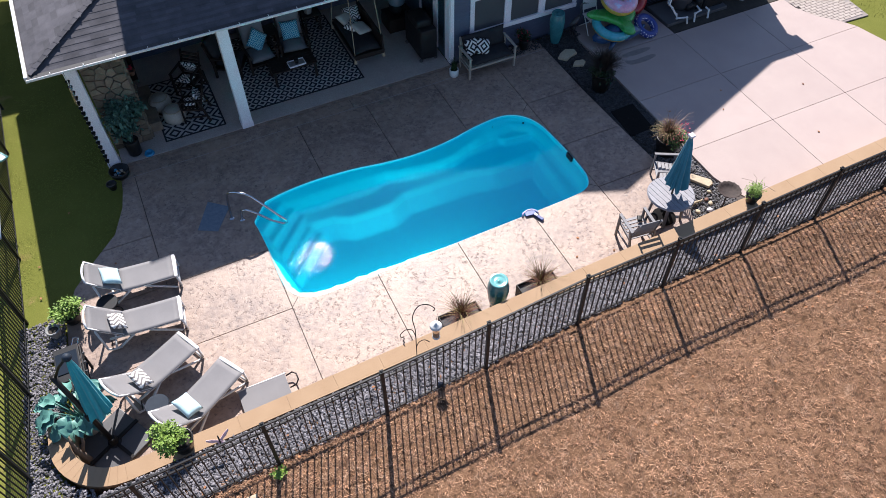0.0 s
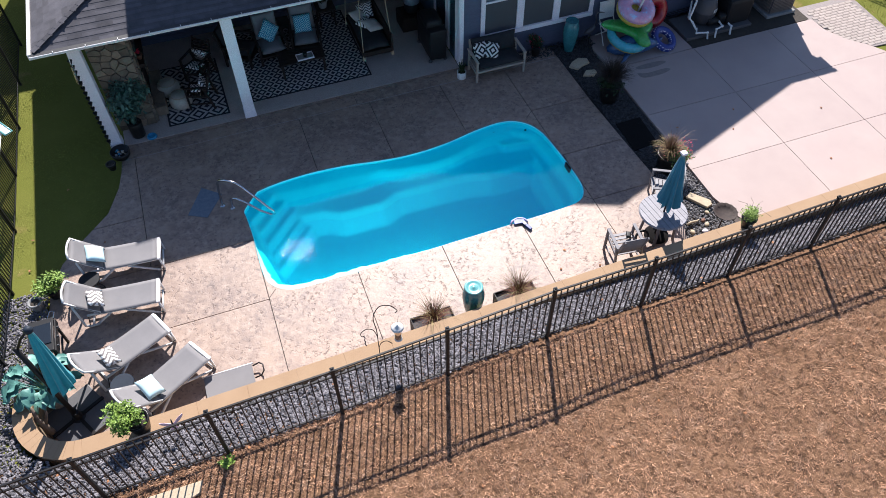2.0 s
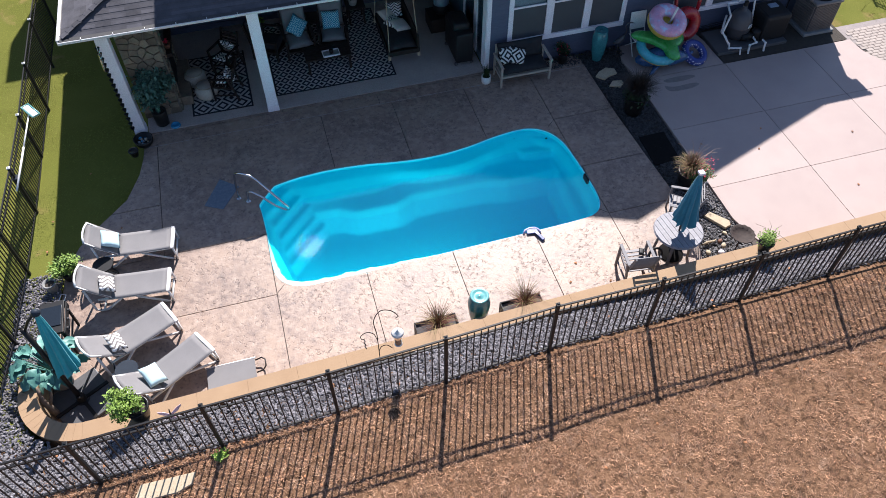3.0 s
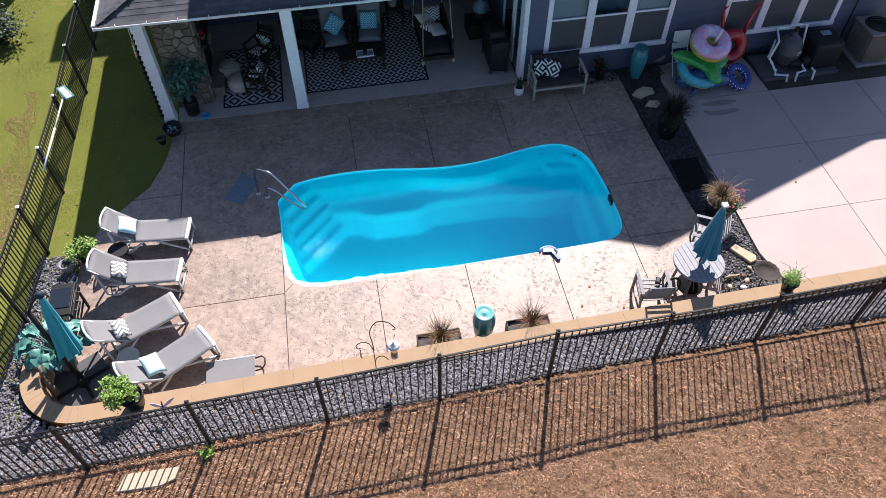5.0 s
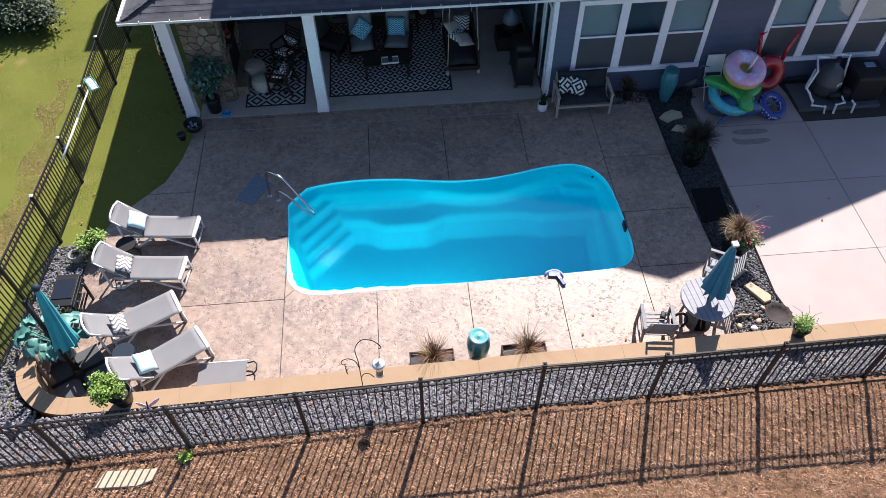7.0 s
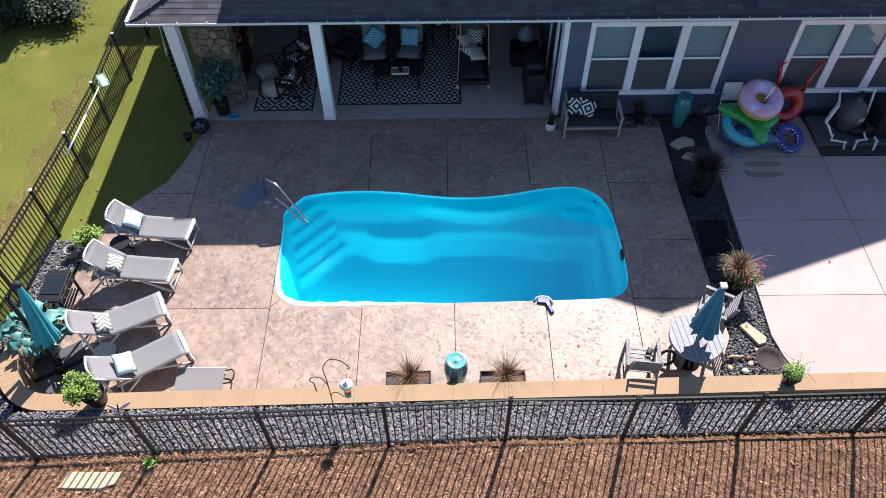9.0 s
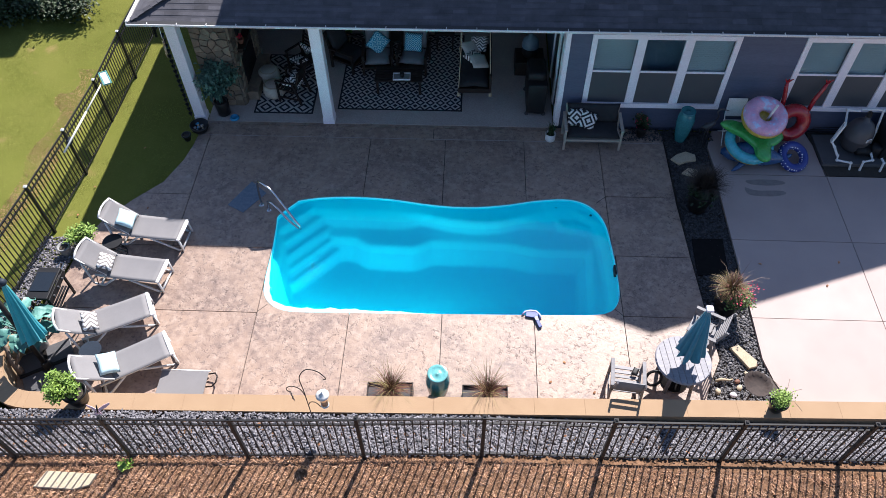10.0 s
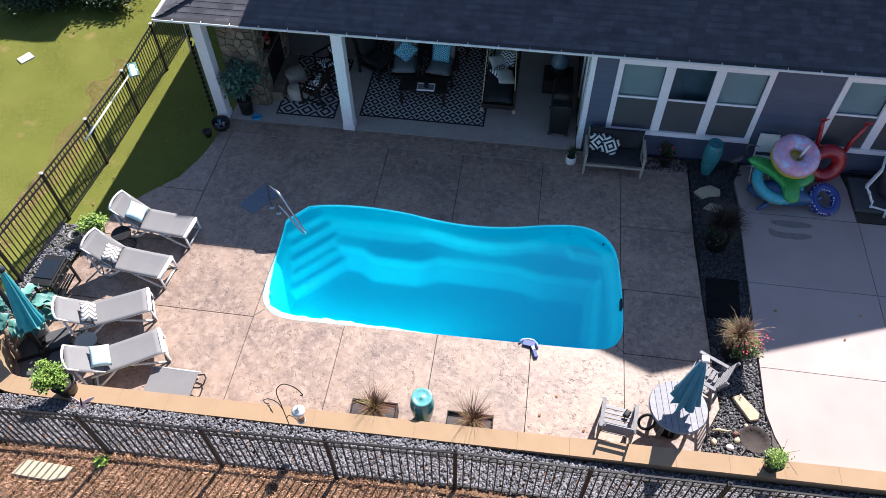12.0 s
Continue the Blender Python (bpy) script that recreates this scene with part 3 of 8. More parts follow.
def worn_at(n):
    p = np.stack([rng.uniform(-7.2, -4.9, n), rng.uniform(0.3, 7.6, n)], 1)
    return p[np.array([worn(x, y) for x, y in p])]


def lawn_right_at(n):
    p = np.stack([rng.uniform(16.4, 23, n), rng.uniform(-2, 7, n)], 1)
    return p[(p[:, 0] > 17.15 + 0.35 * np.sin(p[:, 1])) | (p[:, 1] < 1.0)]


straw_tufts("dormant_grass", 23000, 12, (0.014, 0.050), 0.0065, M["strawblade"], "matted tan dormant lawn grass before the fence")
straw_tufts("dormant_grass", 8000, 8, (0.02, 0.06), 0.0048, M["strawpale"], "loose pale straw strands over the dormant lawn")
blades("worn_turf", 60000, worn_at, (0.008, 0.026), (0.6, 2.2), 0.008, M["strawblade"], "thin brown worn turf along the side fence")
blades("lawn_grass", 190000, lawn_at, (0.005, 0.016), (1.2, 3.4), 0.010, M["blade"], "mown green lawn with straw patches beside the fence")
blades("lawn_grass", 12000, lawn_right_at, (0.03, 0.07), (0.1, 0.9), 0.006, M["blade"], "mown green lawn beyond the driveway")

# ---------------------------------------------------------------- pool
POOL = smooth_loop([(0.0, 1.5), (-0.03, 2.2), (-0.05, 2.43), (0.01, 2.56), (0.28, 2.88), (0.40, 2.965), (0.9, 3.06), (1.6, 3.10), (2.4, 3.05), (3.1, 2.94), (3.7, 2.88), (4.3, 2.89), (4.9, 2.97), (5.5, 3.10),
                    (6.1, 3.17), (6.5, 3.10), (6.8, 2.87), (6.98, 2.5), (7.05, 2.0), (7.09, 1.4), (7.10, 0.75), (7.02, 0.42), (6.82, 0.22), (6.4, 0.15), (5.0, 0.11), (4.4, 0.098), (3.8, 0.086), (3.2, 0.074), (2.7, 0.064), (2.2, 0.056), (1.7, 0.048), (1.2, 0.04), (0.62, 0.045), (0.28, 0.16), (0.06, 0.42), (0.0, 0.8)], 5)
WATER_Z = -0.036


def offset_loop(poly, d):
    n, out = len(poly), []
    for i in range(n):
        a, b = Vector(poly[i - 1]), Vector(poly[(i + 1) % n])
        t = (b - a).normalized()
        out.append((poly[i][0] + t.y * d, poly[i][1] - t.x * d))     # clockwise loop: inwards is to the right
    return out


def ring_fill(bm, outer, inner, z):
    lo = [bm.verts.new((x, y, z)) for x, y in outer]
    hi = [bm.verts.new((x, y, z)) for x, y in inner] if inner else []
    es = []
    for loop in (lo, hi):
        for i in range(len(loop)):
            es.append(bm.edges.new((loop[i], loop[(i + 1) % len(loop)])))
    bmesh.ops.triangle_fill(bm, edges=es, use_beauty=True, use_dissolve=False)


def skirt(bm, p, z0, q, z1):
    n = len(p)
    a = [bm.verts.new((x, y, z0)) for x, y in p]
    b = [bm.verts.new((x, y, z1)) for x, y in q]
    for i in range(n):
        bm.faces.new((a[i], a[(i + 1) % n], b[(i + 1) % n], b[i]))


def pool():
    root = thing("swimming_pool", "blue fibreglass swimming pool with corner steps and a back bench", "pool")
    # the wall leans outwards into a shallow flare round the front corner
    flare, rim = [], []
    for p0, p1, p2 in zip(POOL, offset_loop(POOL, 0.02), offset_loop(POOL, 1.0)):
        w = max(0.0, min(1.0, (3.9 - p0[0]) / 2.2)) * max(0.0, min(1.0, (1.5 - p0[1]) / 0.9))
        # noise frays the sunlit flare to imitate the ragged sparkle along the waterline
        k = 0.004 + w * (0.115 + 0.05 * noise.noise((p0[0] * 6.0, p0[1] * 6.0, 2.0)))
        flare.append((p0[0] + (p2[0] - p0[0]) * k, p0[1] + (p2[1] - p0[1]) * k))
        k += 0.012
        rim.append((p0[0] + (p2[0] - p0[0]) * k, p0[1] + (p2[1] - p0[1]) * k))
    bm = B()
    skirt(bm, POOL, -0.010, flare, -0.033)
    skirt(bm, flare, -0.033, rim, -0.20)
    bmesh.ops.remove_doubles(bm, verts=bm.verts[:], dist=0.0005)
    bmesh.ops.recalc_face_normals(bm, faces=bm.faces[:])
    part("shell_wall", bm, M["shell"], root, "", True)
    # moulded basin: cut-corner steps, back ledge and bench, far corner steps, end ledge, floor
    step = 0.035
    gx, gy = np.meshgrid(np.arange(-0.12, 7.22, step), np.arange(-0.05, 3.30, step))
    edge = np.array(POOL)
    dist = np.full(gx.shape, 9.0)
    for (ax, ay), (bx2, by2) in zip(edge, np.roll(edge, -1, 0)):
        ux, uy = bx2 - ax, by2 - ay
        t = np.clip(((gx - ax) * ux + (gy - ay) * uy) / (ux * ux + uy * uy + 1e-9), 0, 1)
        dist = np.minimum(dist, np.hypot(gx - ax - t * ux, gy - ay - t * uy))
    within = np.array([[inside(POOL, x, y) for x, y in zip(r, q)] for r, q in zip(gx, gy)])
    d = np.where(within, dist, -dist)
    depth = np.interp(d, [-0.1, 0.0, 0.10, 0.15, 0.42], [-0.12, -0.14, -0.20, -0.26, -0.98])
    c = 0.722 * gx - 0.692 * gy
    stair = np.interp(c, [-1.50, -1.41, -1.24, -1.14, -0.995, -0.90, -0.78, -0.685, -0.55, -0.40], [-0.13, -0.26, -0.27, -0.40, -0.41, -0.54, -0.55, -0.68, -0.69, -0.98])
    side = 0.728 * gx + 0.685 * gy
    stair -= 3.0 * np.clip(np.where(c > -1.24, 1.04, 1.20) - side, 0, 9)
    depth = np.maximum(depth, stair)
    back = sorted(p for p in POOL if p[1] > 2.4)
    ys = np.interp(gx, [p[0] for p in back], [p[1] for p in back])
    ya = np.minimum(ys - 0.05, np.interp(gx, [0.9, 2.0, 2.5, 2.8, 3.3, 3.7, 4.1, 4.5, 4.8, 5.1, 5.4, 5.72, 6.7], [2.85, 2.86, 2.84, 2.79, 2.67, 2.58, 2.54, 2.54, 2.58, 2.68, 2.80, 2.95, 3.0]))
    yb = np.minimum(ya - 0.05, np.interp(gx, [0.9, 2.5, 2.7, 2.9, 3.1, 4.95, 5.15, 5.35, 6.7], [2.56, 2.52, 2.54, 2.62, 2.70, 2.74, 2.68, 2.64, 2.62]))
    yc = np.minimum(yb - 0.10, np.interp(gx, [0.9, 1.6, 1.8, 1.95, 2.9, 3.05, 3.3, 4.9, 5.2, 5.5, 6.7], [2.36, 2.32, 2.20, 2.12, 2.10, 2.16, 2.29, 2.27, 2.20, 2.12, 2.12]))
    wall = np.full(gx.shape, -0.98)
    for (y0, z0), (y1, z1) in zip(((ys, -0.08), (ya, -0.17), (yb, -0.43), (yc, -0.49)), ((ya, -0.17), (yb, -0.43), (yc, -0.49), (yc - 0.42, -0.98))):
        t = (y0 - gy) / np.maximum(y0 - y1, 1e-6)
        wall = np.where((t >= 0) & (t <= 1), z0 + (z1 - z0) * t, wall)
    wall = np.where(gy > ys, -0.08, wall)
    depth = np.where((gx > 0.5) & (gx < 6.75), np.maximum(depth, wall), depth)
    u1 = 0.593 * gx + 0.805 * gy - 6.15
    u2 = np.minimum(0.771 * gx + 0.637 * gy - 6.372, 0.105 * gx + 0.994 * gy - 3.245)
    depth = np.maximum(depth, np.interp(u1, [-0.12, 0.0], [-0.90, -0.16]))
    depth = np.maximum(depth, np.interp(u2, [-0.16, 0.0], [-0.90, -0.29]))
    over = gx - np.interp(gy, [0.3, 0.5, 1.37, 2.07, 2.6], [6.58, 6.63, 6.67, 6.72, 6.68])
    depth = np.maximum(depth, np.interp(over, [-0.30, 0.0, 0.30], [-0.98, -0.44, -0.40]))
    for _ in range(2):
        p = np.pad(depth, 1, mode='edge')
        depth = (p[:-2, 1:-1] + p[2:, 1:-1] + p[1:-1, :-2] + p[1:-1, 2:] + 2 * depth) / 6
    use = d > -0.06
    ids = -np.ones(gx.shape, int)
    ids[use] = np.arange(use.sum())
    verts = np.stack([gx[use], gy[use], depth[use]], 1).tolist()
    faces = []
    for j in range(gx.shape[0] - 1):
        for i in range(gx.shape[1] - 1):
            q = (ids[j, i], ids[j, i + 1], ids[j + 1, i + 1], ids[j + 1, i])
            if min(q) >= 0:
                faces.append(tuple(int(v) for v in q))
    me = arr_mesh("basin", verts, faces, M["shell"])
    me.shade_smooth()
    new("basin", me).parent = root
    bm = B()
    ring_fill(bm, POOL, offset_loop(POOL, 0.008), -0.006)
    skirt(bm, offset_loop(POOL, 0.008), -0.006, offset_loop(POOL, 0.009), -0.014)
    part("rim", bm, M["tile"], root, "pale blue moulded rim")
    for x, y, z in ((5.43, 2.98, -0.16), (5.98, 3.04, -0.155), (6.72, 2.84, -0.165), (6.82, 1.68, -0.455), (6.84, 0.60, -0.455)):
        bm = B()
        lathe(bm, [(0, 0.015), (0.022, 0.015), (0.032, 0.0), (0.032, -0.03)], 14, (x, y, z))
        part("jet_fitting", bm, M["greyplastic"], root, "round dark return fitting")
    bm = B()
    bx(bm, (7.07, 1.30, -0.09), (0.05, 0.22, 0.14), bevel=0.01)
    part("skimmer_mouth", bm, M["blackplastic"], root, "dark skimmer opening")
    bm = B()
    bx(bm, (0.12, 0.62, -0.16), (0.09, 0.09, 0.16), bevel=0.01)
    part("overflow_fitting", bm, M["whiteplastic"], root, "white square fitting in the rim")
    bm = B()
    ring_fill(bm, offset_loop(POOL, 0.02), None, WATER_Z)
    bmesh.ops.recalc_face_normals(bm, faces=bm.faces[:])
    for f in bm.faces:
        if f.normal.z < 0:
            f.normal_flip()
    w = structure(part("water", bm, M["water"]), "still clear pool water", "water")
    w.visible_shadow = False
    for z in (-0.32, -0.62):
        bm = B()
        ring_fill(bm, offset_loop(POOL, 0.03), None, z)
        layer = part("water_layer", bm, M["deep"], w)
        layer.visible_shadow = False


pool()


# ---------------------------------------------------------------- stamped concrete deck
def deck():
    root = structure(new("deck"), "stamped tan concrete pool deck with saw-cut joints", "deck")
    left = DECK_LEFT[::-1]
    outer = [(x, y) for x, y in left] + [(-2.33, 5.42), (8.45, 5.42), (8.55, 5.2), (8.56, 3.0), (8.62, 1.6), (8.70, 0.2), (8.76, -0.75), (8.55, -1.15), (8.38, -1.55), (8.40, -1.98)]
    outer += [(x, WALL_Y(x) + 0.02) for x in np.linspace(8.0, -3.2, 8)] + [(-3.75, -2.1), (-4.1, -1.75)]
    cells = [(-5, 0.0, -3, 0.0), (-5, 0.0, 0.0, 1.6), (-5, -2.08, 1.6, 3.05), (-5, -2.08, 3.05, 4.95), (-2.08, 1.74, 1.6, 4.95),
             (0.0, 1.80, -3, 0.6), (1.80, 3.60, -3, 0.6), (3.60, 5.38, -3, 0.6), (5.38, 7.10, -3, 0.6),
             (1.74, 3.49, 1.6, 4.95), (3.49, 5.32, 1.6, 4.95), (5.32, 7.05, 1.6, 4.95),
             (7.05, 9.5, 3.26, 4.95), (7.05, 9.5, 1.62, 3.26), (7.10, 9.5, 0.15, 1.62), (7.10, 9.5, -3, 0.15), (-5, 3.2, 4.95, 5.33), (3.2, 9.5, 4.95, 5.33), (-5, 9.5, 5.33, 6)]
    src = B()
    lo = [src.verts.new((x, y, 0)) for x, y in outer]
    hi = [src.verts.new((x, y, 0)) for x, y in POOL]
    es = []
    for loop in (lo, hi):
        for i in range(len(loop)):
            es.append(src.edges.new((loop[i], loop[(i + 1) % len(loop)])))
    bmesh.ops.triangle_fill(src, edges=es, use_beauty=True, use_dissolve=False)
    g = 0.0075
    for x0, x1, y0, y1 in cells:
        bm = src.copy()
        for co, no in (((x0 + g, 0, 0), (-1, 0, 0)), ((x1 - g, 0, 0), (1, 0, 0)), ((0, y0 + g, 0), (0, -1, 0)), ((0, y1 - g, 0), (0, 1, 0))):
            bmesh.ops.bisect_plane(bm, geom=bm.verts[:] + bm.edges[:] + bm.faces[:], plane_co=co, plane_no=no, clear_outer=True)
        if not bm.faces:
            bm.free()
            continue
        bmesh.ops.recalc_face_normals(bm, faces=bm.faces[:])
        if bm.faces[0].normal.z < 0:
            bmesh.ops.reverse_faces(bm, faces=bm.faces[:])
        r = bmesh.ops.extrude_face_region(bm, geom=bm.faces[:])
        for v in [e for e in r["geom"] if isinstance(e, bmesh.types.BMVert)]:
            v.co.z -= 0.10
        bmesh.ops.recalc_face_normals(bm, faces=bm.faces[:])
        part("slab", bm, M["deck"], root)
    src.free()
    bm = B()
    bar(bm, (-2.34, 4.945, -0.004), (8.52, 4.955, -0.004), 0.013, 0.012)
    part("sealed_joint", bm, M["sealant"], root, "pale sealed joint along the porch")
    # dark joint filler under the slabs, outside the pool
    bm = B()
    ring_fill(bm, [(x * 0.999, y) for x, y in outer], offset_loop(POOL, -0.03), -0.022)
    part("joint_filler", bm, M["joint"], root)
    for (xa, ya), (xb, yb) in (((6.95, 0.31), (7.11, 0.15)), ((0.17, 0.20), (0.0, 0.02)), ((6.83, 3.05), (7.05, 3.25))):
        bm = B()
        bar(bm, (xa, ya, -0.003), (xb, yb, -0.003), 0.012, 0.012)
        part("corner_joint", bm, M["joint"], root)


deck()

# ---------------------------------------------------------------- driveway, pavers, porch floor
def driveway():
    root = structure(new("driveway"), "pale broom-finished concrete driveway with control joints", "driveway")
    xs, ys = (9.56, 12.03, 14.30, 16.75), (-1.93, 0.20, 2.13, 4.02)
    for i in range(3):
        for j in range(3):
            x0, x1, y0, y1 = xs[i] + 0.006, xs[i + 1] - 0.006, ys[j] + 0.006, ys[j + 1] - 0.006
            poly = [(x0, y0), (x1, y0), (x1, y1), (x0, y1)]
            if i == 0 and j == 0:
                poly = [(9.98, y0), (x1, y0), (x1, y1), (x0, y1), (9.56, -0.7), (9.66, -1.15)]
            if i == 2 and j == 2:
                poly = [(x0, y0), (16.62, y0), (16.40, 2.50), (15.98, 2.98), (15.74, 3.5), (15.70, y1), (x0, y1)]
            if i == 2 and j == 1:
                poly = [(x0, y0), (x1 + 0.25, y0), (16.82, 1.25), (16.62, y1), (x0, y1)]
            if i == 2 and j == 0:
                poly = [(x0, y0), (x1 + 0.9, y0), (x1 + 0.25, y1), (x0, y1)]
            bm = B()
            prism(bm, poly, -0.12, 0.0)
            part("slab", bm, M["drive"], root)
    bm = B()
    prism(bm, [(9.62, 4.032), (12.0, 4.032), (11.98, 5.0), (11.9, 5.44), (9.75, 5.44), (9.56, 4.9)], -0.12, 0.0)
    part("slab", bm, M["drive"], root)
    bm = B()
    prism(bm, [(9.6, -1.9), (16.6, -1.9), (16.6, 2.0), (15.6, 4.0), (12.1, 4.0), (11.8, 5.3), (9.7, 5.3)], -0.11, -0.02)
    part("joint_filler", bm, M["joint"], root)
    # paver walk beyond the drive
    walk_root = structure(new("paver_walk"), "buff concrete paver walk with a border row", "pavement")
    me = None
    for i in range(9):
        for j in range(18):
            x, y = 15.86 + i * 0.205 + (0.1 if j % 2 else 0), 2.55 + j * 0.105
            if y < 2.5 + (16.5 - x) * 1.05 or x > 17.25:
                continue
            if me is None:
                bm = B()
                bx(bm, (0, 0, 0), (0.196, 0.097, 0.06), bevel=0.006)
                me = mesh_of(bm, "paver")
                me.materials.append(M["paver"])
            shared("paver", me, walk_root, pose(x, y, -0.032))
    bm = B()
    prism(bm, [(15.6, 4.05), (16.4, 2.45), (17.3, 2.4), (17.45, 4.6), (15.6, 4.6)], -0.12, -0.012)
    part("paver_bed", bm, M["damp"], walk_root)


M["paver"] = mat("buff_paver", (0.42, 0.355, 0.31), (0.36, 0.305, 0.27), rough=0.9, scale=6, vary=0.08)
driveway()

bm = B()
prism(bm, [(-2.25, 5.43), (6.02, 5.43), (6.02, 9.2), (-2.25, 9.2)], -0.1, 0.012)
structure(part("porch_floor", bm, M["patio"]), "grey sealed concrete porch floor", "floor")


# ---------------------------------------------------------------- retaining wall
def retaining_wall():
    root = structure(new("retaining_wall"), "tan block retaining wall with smooth cap stones", "wall")
    line = [(x, WALL_Y(x)) for x in np.arange(18.0, -3.25, -0.85)]
    cx, cy, r = -3.36, -1.335, 0.94
    for a in range(268, 168, -8):
        line.append((cx + r * math.cos(radians(a)), cy + r * math.sin(radians(a))))
    line.append((-4.26, -0.95))
    w = 0.155
    for i in range(len(line) - 1):
        a, b = Vector(line[i]), Vector(line[i + 1])
        prev = Vector(line[max(i - 1, 0)])
        nxt = Vector(line[min(i + 2, len(line) - 1)])
        ta, tb = (b - prev).normalized(), (nxt - a).normalized()
        na, nb = Vector((-ta.y, ta.x)), Vector((-tb.y, tb.x))
        d = (b - a).normalized() * 0.0008
        q = [a + d + na * w, b - d + nb * w, b - d - nb * w, a + d - na * w]
        bm = B()
        prism(bm, [(v.x, v.y) for v in q], 0.525, 0.60 + rnd.uniform(-0.0008, 0.0008))
        bmesh.ops.bevel(bm, geom=[e for e in bm.edges if all(v.co.z > 0.55 for v in e.verts)], offset=0.0015, segments=1, affect='EDGES')
        part("cap_stone", bm, M["cap"], root)
    # courses of blocks below the cap
    for k in range(4):
        bm = B()
        z0, z1 = -0.12 + k * 0.16, 0.035 + k * 0.16
        for i in range(len(line) - 1):
            a, b = Vector(line[i]), Vector(line[i + 1])
            t = (b - a).normalized()
            n = Vector((-t.y, t.x)) * (w - 0.02)
            e = t * 0.004
            prism(bm, [tuple(a + e + n), tuple(b - e + n), tuple(b - e - n), tuple(a + e - n)], z0, z1)
        part("block_course", bm, M["block"], root)


retaining_wall()

# ---------------------------------------------------------------- gravel and stones
ICO = [Vector(v).normalized() for v in [(-1, 1.618, 0), (1, 1.618, 0), (-1, -1.618, 0), (1, -1.618, 0), (0, -1, 1.618), (0, 1, 1.618), (0, -1, -1.618), (0, 1, -1.618), (1.618, 0, -1), (1.618, 0, 1), (-1.618, 0, -1), (-1.618, 0, 1)]]
ICO_F = np.array([(0, 11, 5), (0, 5, 1), (0, 1, 7), (0, 7, 10), (0, 10, 11), (1, 5, 9), (5, 11, 4), (11, 10, 2), (10, 7, 6), (7, 1, 8), (3, 9, 4), (3, 4, 2), (3, 2, 6), (3, 6, 8), (3, 8, 9), (4, 9, 5), (2, 4, 11), (6, 2, 10), (8, 6, 7), (9, 8, 1)])


def stones(name, pts, size, material, label, category, flat=0.6):
    """Loose angular stones, each a jittered lump turned at random."""
    n = len(pts)
    base = np.array([tuple(v) for v in ICO])
    jit = base[None] * (1 + rng.uniform(-0.28, 0.28, (n, 12, 1)))
    s = rng.uniform(size[0], size[1], (n, 1))
    sc = np.concatenate([s * rng.uniform(0.9, 1.5, (n, 1)), s * rng.uniform(0.7, 1.0, (n, 1)), s * rng.uniform(0.7, 1.1, (n, 1)) * flat], 1)
    v = jit * sc[:, None, :]
    a, b = rng.uniform(0, 6.28, n), rng.uniform(-0.5, 0.5, n)
    ca, sa, cb, sb = np.cos(a), np.sin(a), np.cos(b), np.sin(b)
    x, y, z = v[..., 0], v[..., 1], v[..., 2]
    y, z = y * cb[:, None] - z * sb[:, None], y * sb[:, None] + z * cb[:, None]
    x, y = x * ca[:, None] - y * sa[:, None], x * sa[:, None] + y * ca[:, None]
    v = np.stack([x, y, z], 2) + np.array(pts)[:, None, :]
    f = (ICO_F[None] + (np.arange(n) * 12)[:, None, None]).reshape(-1, 3)
    me = arr_mesh(name, v.reshape(-1, 3).tolist(), f.tolist(), material)
    return tagged(new(name, me), label, category, "", "stuff")


def gravel_height(x, y):
    x0, y0 = math.floor((x + 14) / 0.3) * 0.3 - 14, math.floor((y + 10) / 0.3) * 0.3 - 10
    u, v = (x - x0) / 0.3, (y - y0) / 0.3
    q = [land(x0 + a, y0 + b) for a, b in ((0, 0), (0.3, 0), (0, 0.3), (0.3, 0.3))]
    g = (q[0] * (1 - u) + q[1] * u) * (1 - v) + (q[2] * (1 - u) + q[3] * u) * v
    return max(land(x, y), g) + 0.03


